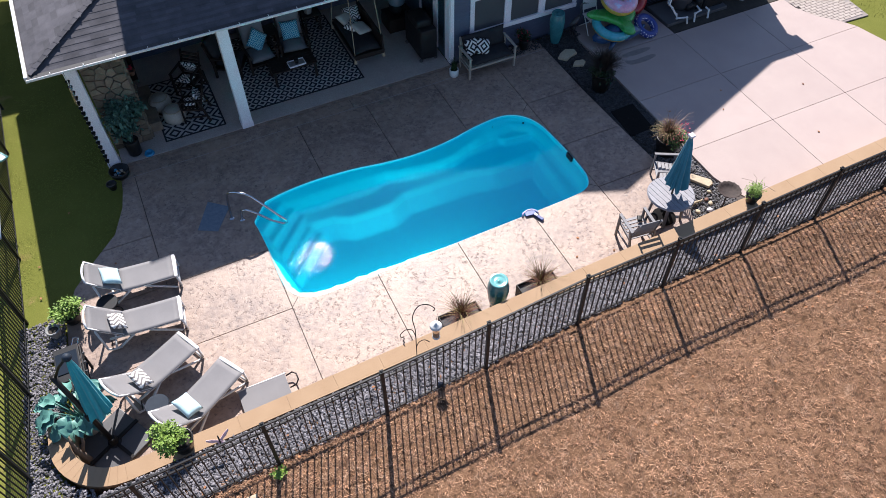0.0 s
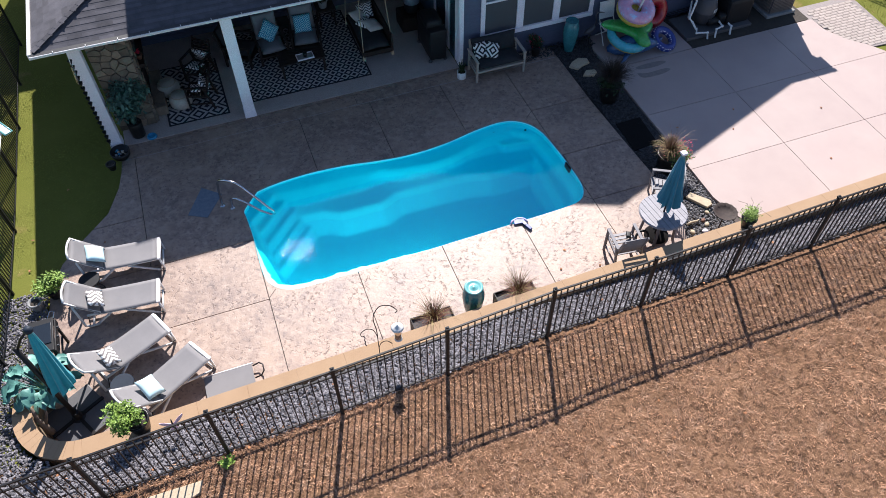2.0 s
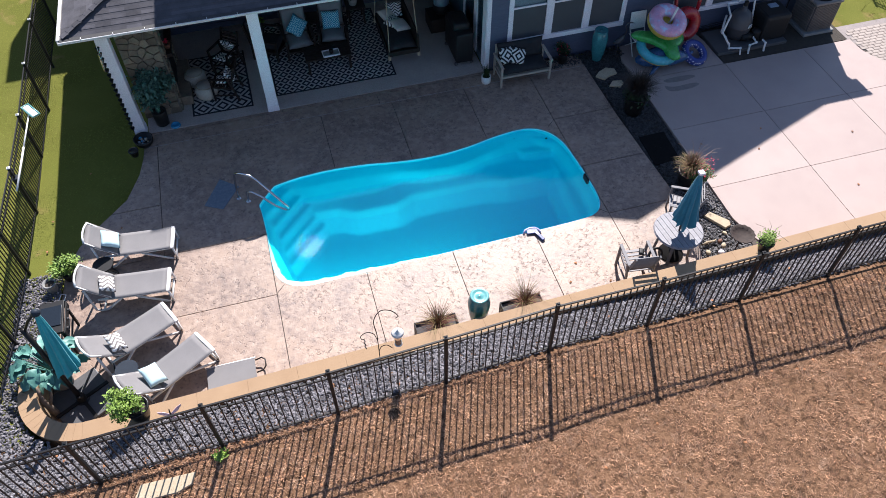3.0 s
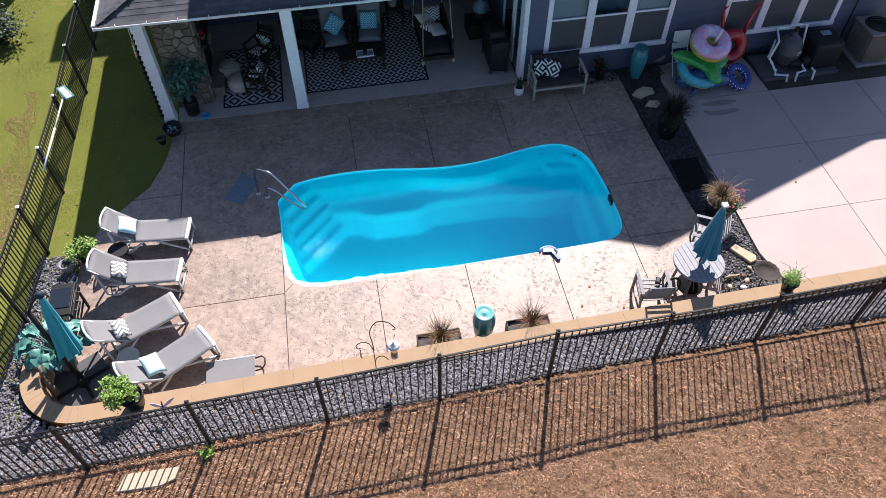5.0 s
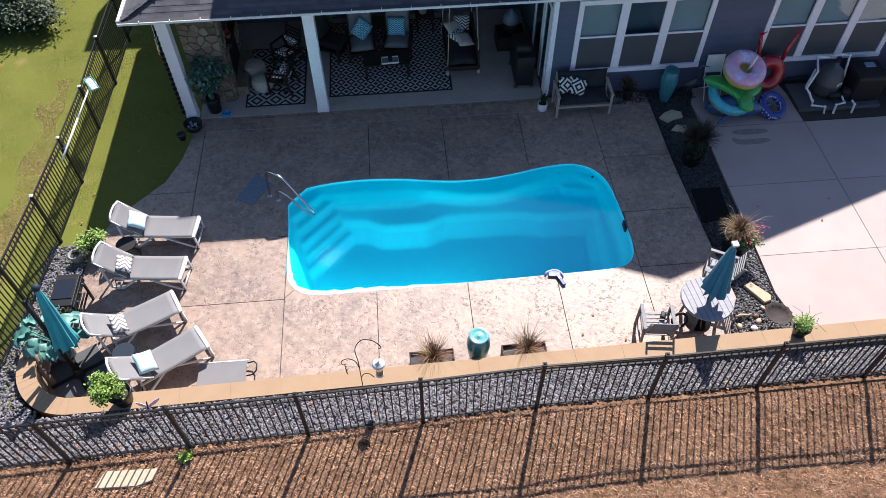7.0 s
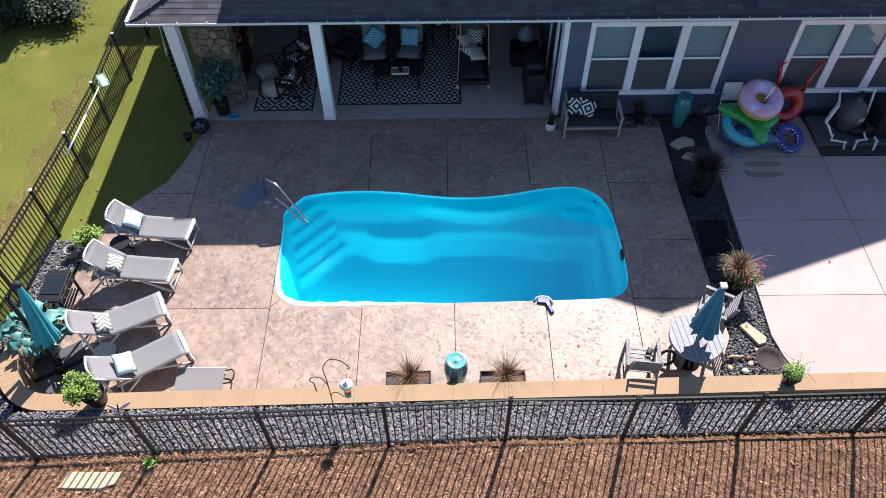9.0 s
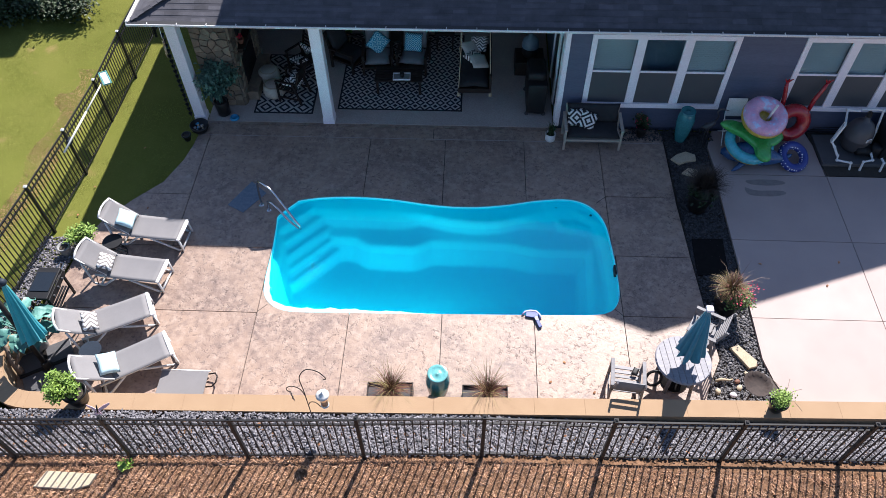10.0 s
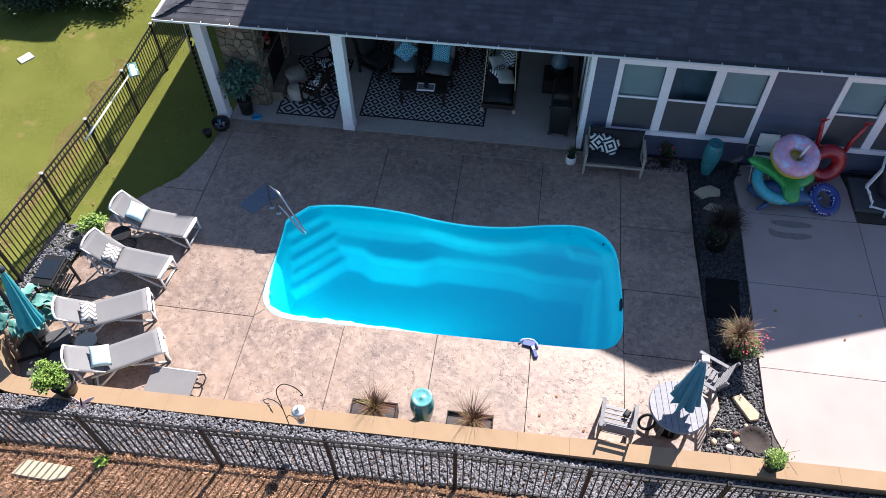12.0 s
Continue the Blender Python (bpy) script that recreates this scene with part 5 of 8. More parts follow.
# ================================================================ things
# ---------------------------------------------------------------- sun loungers
def lounger(m, label):
    """Chaise with a sling seat, a raised sling back, a tubular frame and looped legs. Local x runs from foot to head."""
    root = thing("sun_lounger", label, "lounger", m, "sun loungers by the pool")
    W, SX, HZ = 0.258, 1.06, 0.35
    head = (1.545, 0.84)
    for y in (-W, W):
        bm = B()
        tube(bm, [(0.0, y, HZ), (0.5, y, HZ - 0.012), (SX + 0.25, y, HZ)], 0.023, 8)
        part("side_rail", bm, M["alu"], root, smooth=True)
        bm = B()
        tube(bm, [(SX, y, HZ + 0.02), (1.34, y, 0.61), (head[0], y, head[1])], 0.019, 8)
        part("back_rail", bm, M["alu"], root, smooth=True)
        # looped foot legs and crossed head legs
        bm = B()
        tube(bm, [(0.02, y, HZ), (0.0, y, 0.03), (0.10, y, 0.018), (0.62, y, HZ - 0.03)], 0.023, 8)
        part("leg", bm, M["alu"], root, smooth=True)
        bm = B()
        tube(bm, [(0.88, y, HZ - 0.02), (1.22, y, 0.03), (1.34, y, 0.018), (1.44, y, 0.06), (1.46, y, 0.68)], 0.023, 8)
        part("leg", bm, M["alu"], root, smooth=True)
    for x, z in ((0.0, HZ), (0.02, 0.05), (1.30, 0.03), (SX, HZ - 0.03)):
        bm = B()
        tube(bm, [(x, -W, z), (x, W, z)], 0.020, 8)
        part("cross_bar", bm, M["alu"], root, smooth=True)
    bm = B()
    tube(bm, [(head[0], -W, head[1]), (head[0] + 0.035, -W * 0.5, head[1] + 0.012), (head[0] + 0.045, 0, head[1] + 0.016), (head[0] + 0.035, W * 0.5, head[1] + 0.012), (head[0], W, head[1])], 0.022, 8)
    part("head_bar", bm, M["alu"], root, smooth=True)
    bm = B()
    bx(bm, (0.022, 0, HZ + 0.018), (0.062, 2 * W + 0.06, 0.032), bevel=0.012)
    part("foot_cap", bm, M["alu"], root, "broad white end bar")

    def sheet(pts, sag):
        bm = B()
        rows = []
        n = 8
        for x, z in pts:
            rows.append([bm.verts.new((x, (-W + 2 * W * j / n) * 1.10, z + 0.016 - sag * (1 - (2 * j / n - 1) ** 2))) for j in range(n + 1)])
        for A, C in zip(rows, rows[1:]):
            for j in range(n):
                bm.faces.new((A[j], C[j], C[j + 1], A[j + 1]))
        r = bmesh.ops.extrude_face_region(bm, geom=bm.faces[:])
        for v in [g for g in r["geom"] if isinstance(g, bmesh.types.BMVert)]:
            v.co.z -= 0.006
        bmesh.ops.recalc_face_normals(bm, faces=bm.faces[:])
        return bm
    part("seat_sling", sheet([(0.05 + k * 0.1045, HZ + 0.012 - 0.012 * math.sin(k / 10 * 3.14)) for k in range(11)], 0.012), M["sling"], root, "grey woven sling", True)
    part("back_sling", sheet([(SX + 0.01 + (head[0] - SX) * k / 6, HZ + 0.035 + (head[1] - HZ - 0.035) * (k / 6) ** 1.05) for k in range(7)], 0.015), M["sling"], root, "grey woven sling", True)
    for y in (-W, W):
        bm = B()
        tube(bm, [(1.36, y, 0.05), (1.30, y, 0.30)], 0.01, 6)
        part("prop", bm, M["darkmetal"], root)
    return root


def place(foot, headp):
    a = math.degrees(math.atan2(headp[1] - foot[1], headp[0] - foot[0]))
    return pose(foot[0], foot[1], 0, 0, 0, a)


L1 = lounger(place((-1.785, 1.715), (-3.38, 1.865)), "white-framed lounger with grey sling, half in the house shade")
for fo, he, lb in (((-1.915, 0.665), (-3.50, 0.83), "white-framed lounger with grey sling and zigzag pillow"),
                   ((-1.95, -0.10), (-3.30, -0.79), "white-framed lounger with grey sling turned to the pool"),
                   ((-1.37, -0.94), (-2.675, -1.76), "white-framed lounger with grey sling beside the retaining wall")):
    tagged(copy_thing(L1, place(fo, he)), lb)


def scatter_pillow(name, loc, rot, size, material, label, group=""):
    ob = None
    bm = B()
    cushion(bm, size[0], size[1], size[2])
    ob = part(name, bm, material, None, "", True, pose(*loc, *rot))
    return tagged(ob, label, "pillow", group)


scatter_pillow("throw_pillow", (-2.95, 1.83, 0.56), (0, 34, 3), (0.36, 0.42, 0.13), M["aqua_cloth"], "pale aqua cotton pillow on a lounger")
scatter_pillow("throw_pillow", (-3.02, 0.73, 0.55), (0, 36, 5), (0.30, 0.38, 0.12), M["zig_pale"], "white and taupe zigzag pillow on a lounger")
scatter_pillow("throw_pillow", (-2.87, -0.65, 0.55), (14, 26, 30), (0.28, 0.38, 0.12), M["zig_pale"], "white and taupe zigzag pillow on a lounger")
scatter_pillow("throw_pillow", (-2.26, -1.50, 0.54), (14, 24, 33), (0.34, 0.42, 0.13), M["aqua_cloth"], "pale aqua cotton pillow on a lounger")


def folded_lounger():
    root = thing("folded_lounger", "flat folded sling lounger with a dark tube handle behind the wall", "lounger", pose(-1.02, -1.66, 0.0))
    bm = B()
    bx(bm, (0, 0, 0.10), (0.86, 0.58, 0.014), bevel=0.004)
    part("sling", bm, M["sling"], root)
    for y in (-0.30, 0.30):
        bm = B()
        tube(bm, [(-0.45, y, 0.095), (0.45, y, 0.095)], 0.018, 8)
        part("side_rail", bm, M["alu"], root, smooth=True)
        for x in (-0.4, 0.38):
            bm = B()
            tube(bm, [(x, y, 0.09), (x, y, 0.0)], 0.014, 8)
            part("leg", bm, M["alu"], root, smooth=True)
    bm = B()
    tube(bm, [(0.44, 0.24, 0.10), (0.56, 0.25, 0.13), (0.62, 0.18, 0.15), (0.62, 0.05, 0.15), (0.56, -0.02, 0.13), (0.44, -0.02, 0.10)], 0.014, 8)
    part("handle", bm, M["darkmetal"], root, "dark bent tube handle", True)


folded_lounger()


def small_table(loc, r, h, topmat, label):
    root = thing("side_table", label, "table", pose(*loc))
    bm = B()
    lathe(bm, [(0, h), (r * 0.97, h), (r, h - 0.01), (r, h - 0.03), (r * 0.96, h - 0.035), (0, h - 0.035)], 28)
    part("tabletop", bm, topmat, root, smooth=False)
    for k in range(14):
        a = k / 14 * 2 * math.pi
        bm = B()
        tube(bm, [(r * 0.85 * math.cos(a), r * 0.85 * math.sin(a), h - 0.03), (r * 0.62 * math.cos(a + 0.5), r * 0.62 * math.sin(a + 0.5), h * 0.5), (r * 0.9 * math.cos(a + 1), r * 0.9 * math.sin(a + 1), 0.01)], 0.006, 5)
        part("wire_leg", bm, M["darkmetal"], root)
    bm = B()
    tube(bm, [(r * 0.9 * math.cos(k / 20 * 6.2832), r * 0.9 * math.sin(k / 20 * 6.2832), 0.012) for k in range(20)], 0.008, 6, closed=True)
    part("base_ring", bm, M["darkmetal"], root)


M["slate"] = mat("slate_blue_top", (0.026, 0.036, 0.052), (0.020, 0.029, 0.043), rough=0.6, scale=6, spec=0.2)
small_table((-2.74, -1.18, 0), 0.20, 0.42, M["slate"], "round slate-blue side table on a wire base between loungers")
small_table((-3.15, 1.36, 0), 0.20, 0.40, M["blackplastic"], "round black side table between loungers")


# ---------------------------------------------------------------- plants
def leaf_cloud(name, centre, radii, n, size, material, parent, label="", lumps=9, seed=1, droop=0.0):
    """A ragged crown: leaves gathered in lumps with gaps between."""
    r = np.random.default_rng(seed)
    cs = r.normal(0, 1, (lumps, 3))
    cs = cs / np.linalg.norm(cs, axis=1, keepdims=True) * r.uniform(0.3, 0.85, (lumps, 1))
    v, f = [], []
    for k in range(n):
        c = cs[r.integers(lumps)] + r.normal(0, 0.22, 3)
        p = Vector((centre[0] + c[0] * radii[0], centre[1] + c[1] * radii[1], centre[2] + c[2] * radii[2]))
        a, e, s = r.uniform(0, 6.28), r.uniform(-0.5, 0.9) - droop, r.uniform(*size)
        d = Vector((math.cos(a) * math.cos(e), math.sin(a) * math.cos(e), math.sin(e))) * s
        w = Vector((-math.sin(a), math.cos(a), r.uniform(-0.4, 0.4))) * s * 0.28
        o = len(v)
        mid = p + d * 0.5 + Vector((0, 0, 0.08 * s))
        v += [tuple(p), tuple(mid + w), tuple(p + d), tuple(mid - w)]
        f += [(o, o + 1, o + 2), (o, o + 2, o + 3)]
    ob = new(name, arr_mesh(name, v, f, material))
    ob.parent = parent
    if label:
        ob["label"] = label
    return ob


def grass_tuft(name, n, height, spread, width, material, parent, base=(0, 0, 0), seed=3, arch=0.6, rise=(0.55, 1.0)):
    """Arching grass blades of four joints from one crown."""
    r = np.random.default_rng(seed)
    v, f = [], []
    for k in range(n):
        a, h = r.uniform(0, 6.28), height * r.uniform(*rise)
        s = spread * r.uniform(0.15, 1.0)
        px, py = base[0] + r.normal(0, 0.03), base[1] + r.normal(0, 0.03)
        wx, wy = -math.sin(a) * width, math.cos(a) * width
        o = len(v)
        for i in range(5):
            t = i / 4
            rr, zz = s * t ** 1.4, h * (t - arch * t ** 3 * (s / spread) * 0.6)
            ww = 1 - 0.95 * t
            v += [(px + math.cos(a) * rr - wx * ww, py + math.sin(a) * rr - wy * ww, base[2] + zz), (px + math.cos(a) * rr + wx * ww, py + math.sin(a) * rr + wy * ww, base[2] + zz)]
        for i in range(4):
            q = o + 2 * i
            f.append((q, q + 1, q + 3, q + 2))
    ob = new(name, arr_mesh(name, v, f, material))
    ob.parent = parent
    return ob


def pot(parent, prof, material, label="", seg=28, soil=None):
    bm = B()
    lathe(bm, prof, seg)
    ob = part("pot", bm, material, parent, label, True)
    if soil:
        bm = B()
        lathe(bm, [(0, soil[1]), (soil[0] * 0.7, soil[1] + 0.01), (soil[0], soil[1] - 0.005)], 20)
        part("soil", bm, M["soil"], parent)
    return ob


def potted(name, loc, prof, potmat, label, soil, category="plant"):
    root = thing(name, label, category, pose(*loc))
    pot(root, prof, potmat, "", soil=soil)
    return root


def round_pot(r, h, lip=0.015):
    return [(0, 0), (r * 0.68, 0), (r * 0.74, 0.01), (r * 0.92, h * 0.55), (r, h - 0.03), (r + lip, h - 0.02), (r + lip, h), (r - 0.02, h), (r - 0.03, h - 0.05), (0, h - 0.05)]


# bright shrub in a dark glazed pot on the wall cap
p = potted("potted_shrub", (-2.45, -2.26, 0.60), round_pot(0.19, 0.31), M["blackpot"], "bright green leafy shrub in a dark glazed pot on the wall", (0.155, 0.26))
bm = B()
for a in range(5):
    tube(bm, [(0, 0, 0.2), (0.08 * math.cos(a * 1.3), 0.08 * math.sin(a * 1.3), 0.38), (0.16 * math.cos(a * 1.3), 0.16 * math.sin(a * 1.3), 0.52)], [0.012, 0.008, 0.004], 6)
part("stems", bm, M["greywood"], p)
leaf_cloud("foliage", (-0.11, -0.02, 0.54), (0.25, 0.25, 0.21), 1700, (0.035, 0.075), M["leaf_bright"], p, "bright yellow-green leaves", 14, 5)
# trailing plant in a black pot on the wall cap, over the drive's end
p = potted("potted_plant", (9.27, -2.0, 0.60), round_pot(0.14, 0.24), M["blackpot"], "pale green trailing plant in a black pot on the wall", (0.11, 0.20))
leaf_cloud("foliage", (0.02, 0.03, 0.33), (0.19, 0.18, 0.15), 650, (0.022, 0.05), M["leaf_bright"], p, "pale green fine leaves", 14, 8, 0.3)
bm = B()
for a in (0.4, 1.1, 2.0, 5.4):
    tube(bm, [(0, 0, 0.25), (0.15 * math.cos(a), 0.15 * math.sin(a), 0.52), (0.34 * math.cos(a), 0.34 * math.sin(a), 0.46)], 0.004, 5)
part("stems", bm, M["greywood"], p)
# shrub and cement pot at the lawn corner
p = potted("potted_shrub", (-3.87, 1.56, -0.03), round_pot(0.17, 0.28), M["blackplastic"], "yellow-green shrub in a black nursery pot by the lawn", (0.14, 0.24))
leaf_cloud("foliage", (0, 0, 0.42), (0.30, 0.26, 0.19), 1000, (0.035, 0.08), M["leaf_bright"], p, "", 12, 12)
p = potted("planter_pot", (-4.20, 1.30, 0.02), round_pot(0.12, 0.24), M["concretepot"], "grey cement pot with soil on gravel", (0.10, 0.20), "pot")
# large-leaved plant in a cement pot inside the wall's bend
p = potted("elephant_ear_plant", (-3.90, -0.93, 0.0), round_pot(0.19, 0.40), M["concretepot"], "large blue-green leaved plant in a cement pot", (0.15, 0.35))


def broad_leaf(bm, base, a, rise, length, width, droop):
    pts = []
    for i in range(8):
        t = i / 7
        d = length * t
        pts.append((Vector((base[0] + math.cos(a) * d * math.cos(rise), base[1] + math.sin(a) * d * math.cos(rise), base[2] + d * math.sin(rise) - droop * t * t)), width * math.sin(math.pi * min(t * 0.92 + 0.08, 1)) ** 0.7))
    side = Vector((-math.sin(a), math.cos(a), 0))
    row = None
    for i, (c, w) in enumerate(pts):
        wav = 0.045 * math.sin(i * 1.9 + a)
        cur = [bm.verts.new(c - side * w + Vector((0, 0, 0.05 + wav))), bm.verts.new(c), bm.verts.new(c + side * w + Vector((0, 0, 0.05 - wav)))]
        if row:
            for j in range(2):
                bm.faces.new((row[j], row[j + 1], cur[j + 1], cur[j]))
        row = cur


for k in range(22):
    bm = B()
    a = k * 2.399 + 0.3
    h = 0.55 + 0.42 * ((k * 7) % 10) / 10
    st = Vector((0.22 * math.cos(a) - 0.08, 0.22 * math.sin(a) + 0.05, h))
    tube(bm, [(0, 0, 0.36), (st.x * 0.5, st.y * 0.5, h * 0.75), tuple(st)], [0.018, 0.014, 0.009], 6)
    broad_leaf(bm, st, a, 0.20, 0.32 + 0.16 * ((k * 3) % 5) / 5, 0.115, 0.24)
    part("leaf", bm, M["leaf_blue"], p, smooth=True)
# driftwood stump by the big plant
root = thing("driftwood", "weathered brown driftwood stump beside the big plant", "driftwood", pose(-4.02, -1.52, 0.0))
bm = B()
tube(bm, [(0.0, 0, 0.0), (-0.03, 0.04, 0.2), (-0.10, 0.10, 0.42), (-0.12, 0.22, 0.60), (-0.2, 0.30, 0.68)], [0.07, 0.06, 0.05, 0.035, 0.02], 9)
tube(bm, [(-0.05, 0.05, 0.25), (0.05, 0.16, 0.45), (0.06, 0.24, 0.58)], [0.035, 0.025, 0.012], 8)
part("stump", bm, M["greywood"], root, smooth=True)

# two trough planters of burgundy grass against the wall
for k, x in enumerate((2.76, 4.43)):
    root = thing("trough_planter", "black trough planter of burgundy fountain grass by the wall", "planter", pose(x, -1.74, 0, 0, 0, 1), "trough planters by the wall")
    bm = B()
    for c, s in (((0, -0.14, 0.17), (0.80, 0.02, 0.34)), ((0, 0.14, 0.17), (0.80, 0.02, 0.34)), ((-0.39, 0, 0.17), (0.02, 0.26, 0.34)), ((0.39, 0, 0.17), (0.02, 0.26, 0.34)), ((0, 0, 0.02), (0.76, 0.26, 0.03))):
        bx(bm, c, s, bevel=0.004)
    part("trough", bm, M["blackplastic"], root)
    bm = B()
    bx(bm, (0, 0, 0.26), (0.76, 0.26, 0.04))
    # near-black colour stands in for shade down inside the trough
    part("soil", bm, M["shadestone"], root)
    grass_tuft("grass", 420, 0.56, 0.52, 0.0055, M["redgrass"], root, (0.02 + 0.05 * k, -0.02, 0.27), 20 + k, 1.0, (0.35, 1.0))
    grass_tuft("plume", 60, 0.74, 0.66, 0.006, M["tangrass"], root, (0.02, 0, 0.27), 40 + k, 0.7, (0.8, 1.05))

# pots in the pebble strip
p = potted("potted_grass", (8.99, 3.02, -0.04), round_pot(0.26, 0.52), M["blackpot"], "dark spiky grass in a large black pot on pebbles", (0.22, 0.46))
grass_tuft("grass", 1100, 0.84, 0.60, 0.008, M["darkgrass"], p, (0, 0, 0.46), 50, 0.7)
leaf_cloud("foliage", (0, 0, 0.50), (0.34, 0.34, 0.20), 800, (0.05, 0.10), M["leaf_dark"], p, "", 8, 51)
p = potted("potted_flowers", (9.10, 0.44, -0.04), round_pot(0.29, 0.48), M["blackpot"], "bronze plumed grass and red flowers in a black pot", (0.25, 0.42))
grass_tuft("grass", 260, 0.56, 0.46, 0.007, M["tangrass"], p, (-0.03, 0.05, 0.42), 60, 1.0)
grass_tuft("bronze_grass", 330, 0.58, 0.44, 0.007, M["redgrass"], p, (0.0, 0.04, 0.42), 64, 1.0)
grass_tuft("plume", 16, 0.92, 0.55, 0.009, M["tanplume"], p, (0, 0.06, 0.42), 61, 0.8, (0.8, 1.1))
leaf_cloud("foliage", (0.08, -0.10, 0.50), (0.30, 0.26, 0.16), 800, (0.035, 0.075), M["leaf_mid"], p, "green flower leaves", 14, 62)
leaf_cloud("blossoms", (0.08, -0.08, 0.56), (0.36, 0.34, 0.20), 120, (0.03, 0.055), M["flower"], p, "magenta blossoms", 20, 63)
bm = B()
prism(bm, [(8.70, 1.20), (9.33, 1.24), (9.38, 2.16), (8.74, 2.14)], -0.06, -0.018)
tagged(part("rubber_mat", bm, M["blackrubber"]), "black square rubber mat lying on the pebbles", "mat")
p = potted("potted_flowers", (8.05, 5.22, 0.0), round_pot(0.13, 0.30), M["blackpot"], "dark red flowers in a black pot by the wall", (0.11, 0.26))
leaf_cloud("foliage", (0, 0, 0.42), (0.2, 0.18, 0.17), 320, (0.05, 0.09), M["leaf_dark"], p, "", 8, 71)
leaf_cloud("blossoms", (0, 0, 0.46), (0.2, 0.18, 0.17), 40, (0.035, 0.05), M["flower"], p, "red blossoms", 12, 72)
p = potted("potted_plant", (5.93, 5.02, 0.0), [(0, 0), (0.10, 0), (0.115, 0.02), (0.12, 0.2), (0.11, 0.21), (0.10, 0.17), (0, 0.17)], M["whiteplastic"], "spiky green plant in a white pot at the wall corner", (0.10, 0.17))
grass_tuft("leaves", 50, 0.42, 0.16, 0.014, M["leaf_dark"], p, (0, 0, 0.17), 80, 0.3)
p = potted("potted_fern", (-1.90, 5.68, 0.012), [(0, 0), (0.12, 0), (0.15, 0.03), (0.17, 0.40), (0.155, 0.42), (0.14, 0.37), (0, 0.37)], M["blackpot"], "tall teal-green fern in a black pot by the stone chimney", (0.14, 0.37))
grass_tuft("stems", 40, 1.05, 0.45, 0.008, M["leaf_teal"], p, (0, 0, 0.37), 90, 0.6, (0.6, 1.0))
leaf_cloud("foliage", (0.02, -0.02, 1.05), (0.48, 0.46, 0.42), 3200, (0.06, 0.13), M["leaf_teal"], p, "teal-green fronds", 16, 91, 0.5)

# teal urns
def urn(name, loc, h, r, material, top, label):
    root = thing(name, label, "urn", pose(*loc))
    bm = B()
    lathe(bm, [(0, 0), (r * 0.60, 0), (r * 0.66, 0.02), (r * 0.86, h * 0.3), (r, h * 0.62), (r * 0.98, h * 0.78), (r * 0.80, h * 0.93), (r * 0.74, h * 0.965), (r * 0.60, h * 0.965)], 36)
    part("body", bm, material, root, smooth=True)
    bm = B()
    lathe(bm, [(0, h * 0.985), (r * 0.10, h * 0.99), (r * 0.16, h * 0.965), (r * 0.60, h * 0.97), (r * 0.80, h), (r * 0.84, h * 0.985), (r * 0.80, h * 0.955)], 36)
    part("lid", bm, top, root, "pale aqua glazed lid", True)


urn("garden_urn", (3.60, -1.64, 0), 0.80, 0.21, M["teal_glaze"], M["aqua_glaze"], "glazed teal ceramic urn by the wall")
urn("garden_urn", (8.95, 5.12, 0), 0.88, 0.20, M["teal_glaze"], M["teal_glaze"], "tall teal ceramic urn by the house wall")

# ---------------------------------------------------------------- umbrellas
def closed_umbrella_canopy(bm, bottom, top, r, folds=9, seg=45, skew=0.0):
    """Hanging folded cloth: a pleated cone from the finial down."""
    rings = []
    b, t = Vector(bottom), Vector(top)
    for i in range(12):
        k = i / 11
        c = t.lerp(b, k)
        rad = r * (0.16 + 0.84 * k ** 0.75)
        if i > 9:
            rad *= 1.06
        ring = []
        for j in range(seg):
            a = 2 * math.pi * j / seg
            w = 1 + (0.10 + 0.22 * k) * math.sin(folds * a + 1.3 * math.sin(a * 2) + k * 0.8)
            ring.append(bm.verts.new(c + Vector((math.cos(a) * rad * w, math.sin(a) * rad * w, (0.05 * math.sin(folds * a) - 0.02 * math.sin(2 * a)) * k))))
        rings.append(ring)
    for A, C in zip(rings, rings[1:]):
        for j in range(seg):
            bm.faces.new((A[j], A[(j + 1) % seg], C[(j + 1) % seg], C[j]))
    bm.faces.new(rings[0])


def table_umbrella():
    root = thing("patio_umbrella", "closed blue canvas umbrella standing through the round table", "umbrella", pose(7.85, -1.20, 0))
    bm = B()
    tube(bm, [(0, 0, 0.02), (0.03, 0.02, 2.30)], 0.02, 10)
    part("pole", bm, M["darkmetal"], root, smooth=True)
    bm = B()
    closed_umbrella_canopy(bm, (0.05, 0.0, 0.99), (0.02, 0.01, 2.26), 0.19)
    part("canopy", bm, M["blue_cloth"], root, "folded sea-blue canvas", True)
    bm = B()
    bx(bm, (0.03, 0.02, 2.30), (0.11, 0.11, 0.05), bevel=0.012)
    part("finial", bm, M["white"], root, "white square cap")
    bm = B()
    lathe(bm, [(0, 0.0), (0.24, 0.0), (0.25, 0.03), (0.18, 0.06), (0.05, 0.08), (0.033, 0.30), (0, 0.30)], 30)
    part("base", bm, M["blackrubber"], root, "black round base")
    bm = B()
    tube(bm, [(-0.40 + 0.13 * math.cos(a * 0.3927), -0.06 + 0.10 * math.sin(a * 0.3927), 0.16 + 0.09 * math.sin(a * 0.3927 + 0.6)) for a in range(16)], 0.026, 8, closed=True)
    part("ring_handle", bm, M["blackplastic"], root, "black ring beside the base", True)


M["charcoalslab"] = mat("charcoal_weight", (0.085, 0.086, 0.092), (0.105, 0.105, 0.11), rough=0.5, scale=5, bump=0.05)


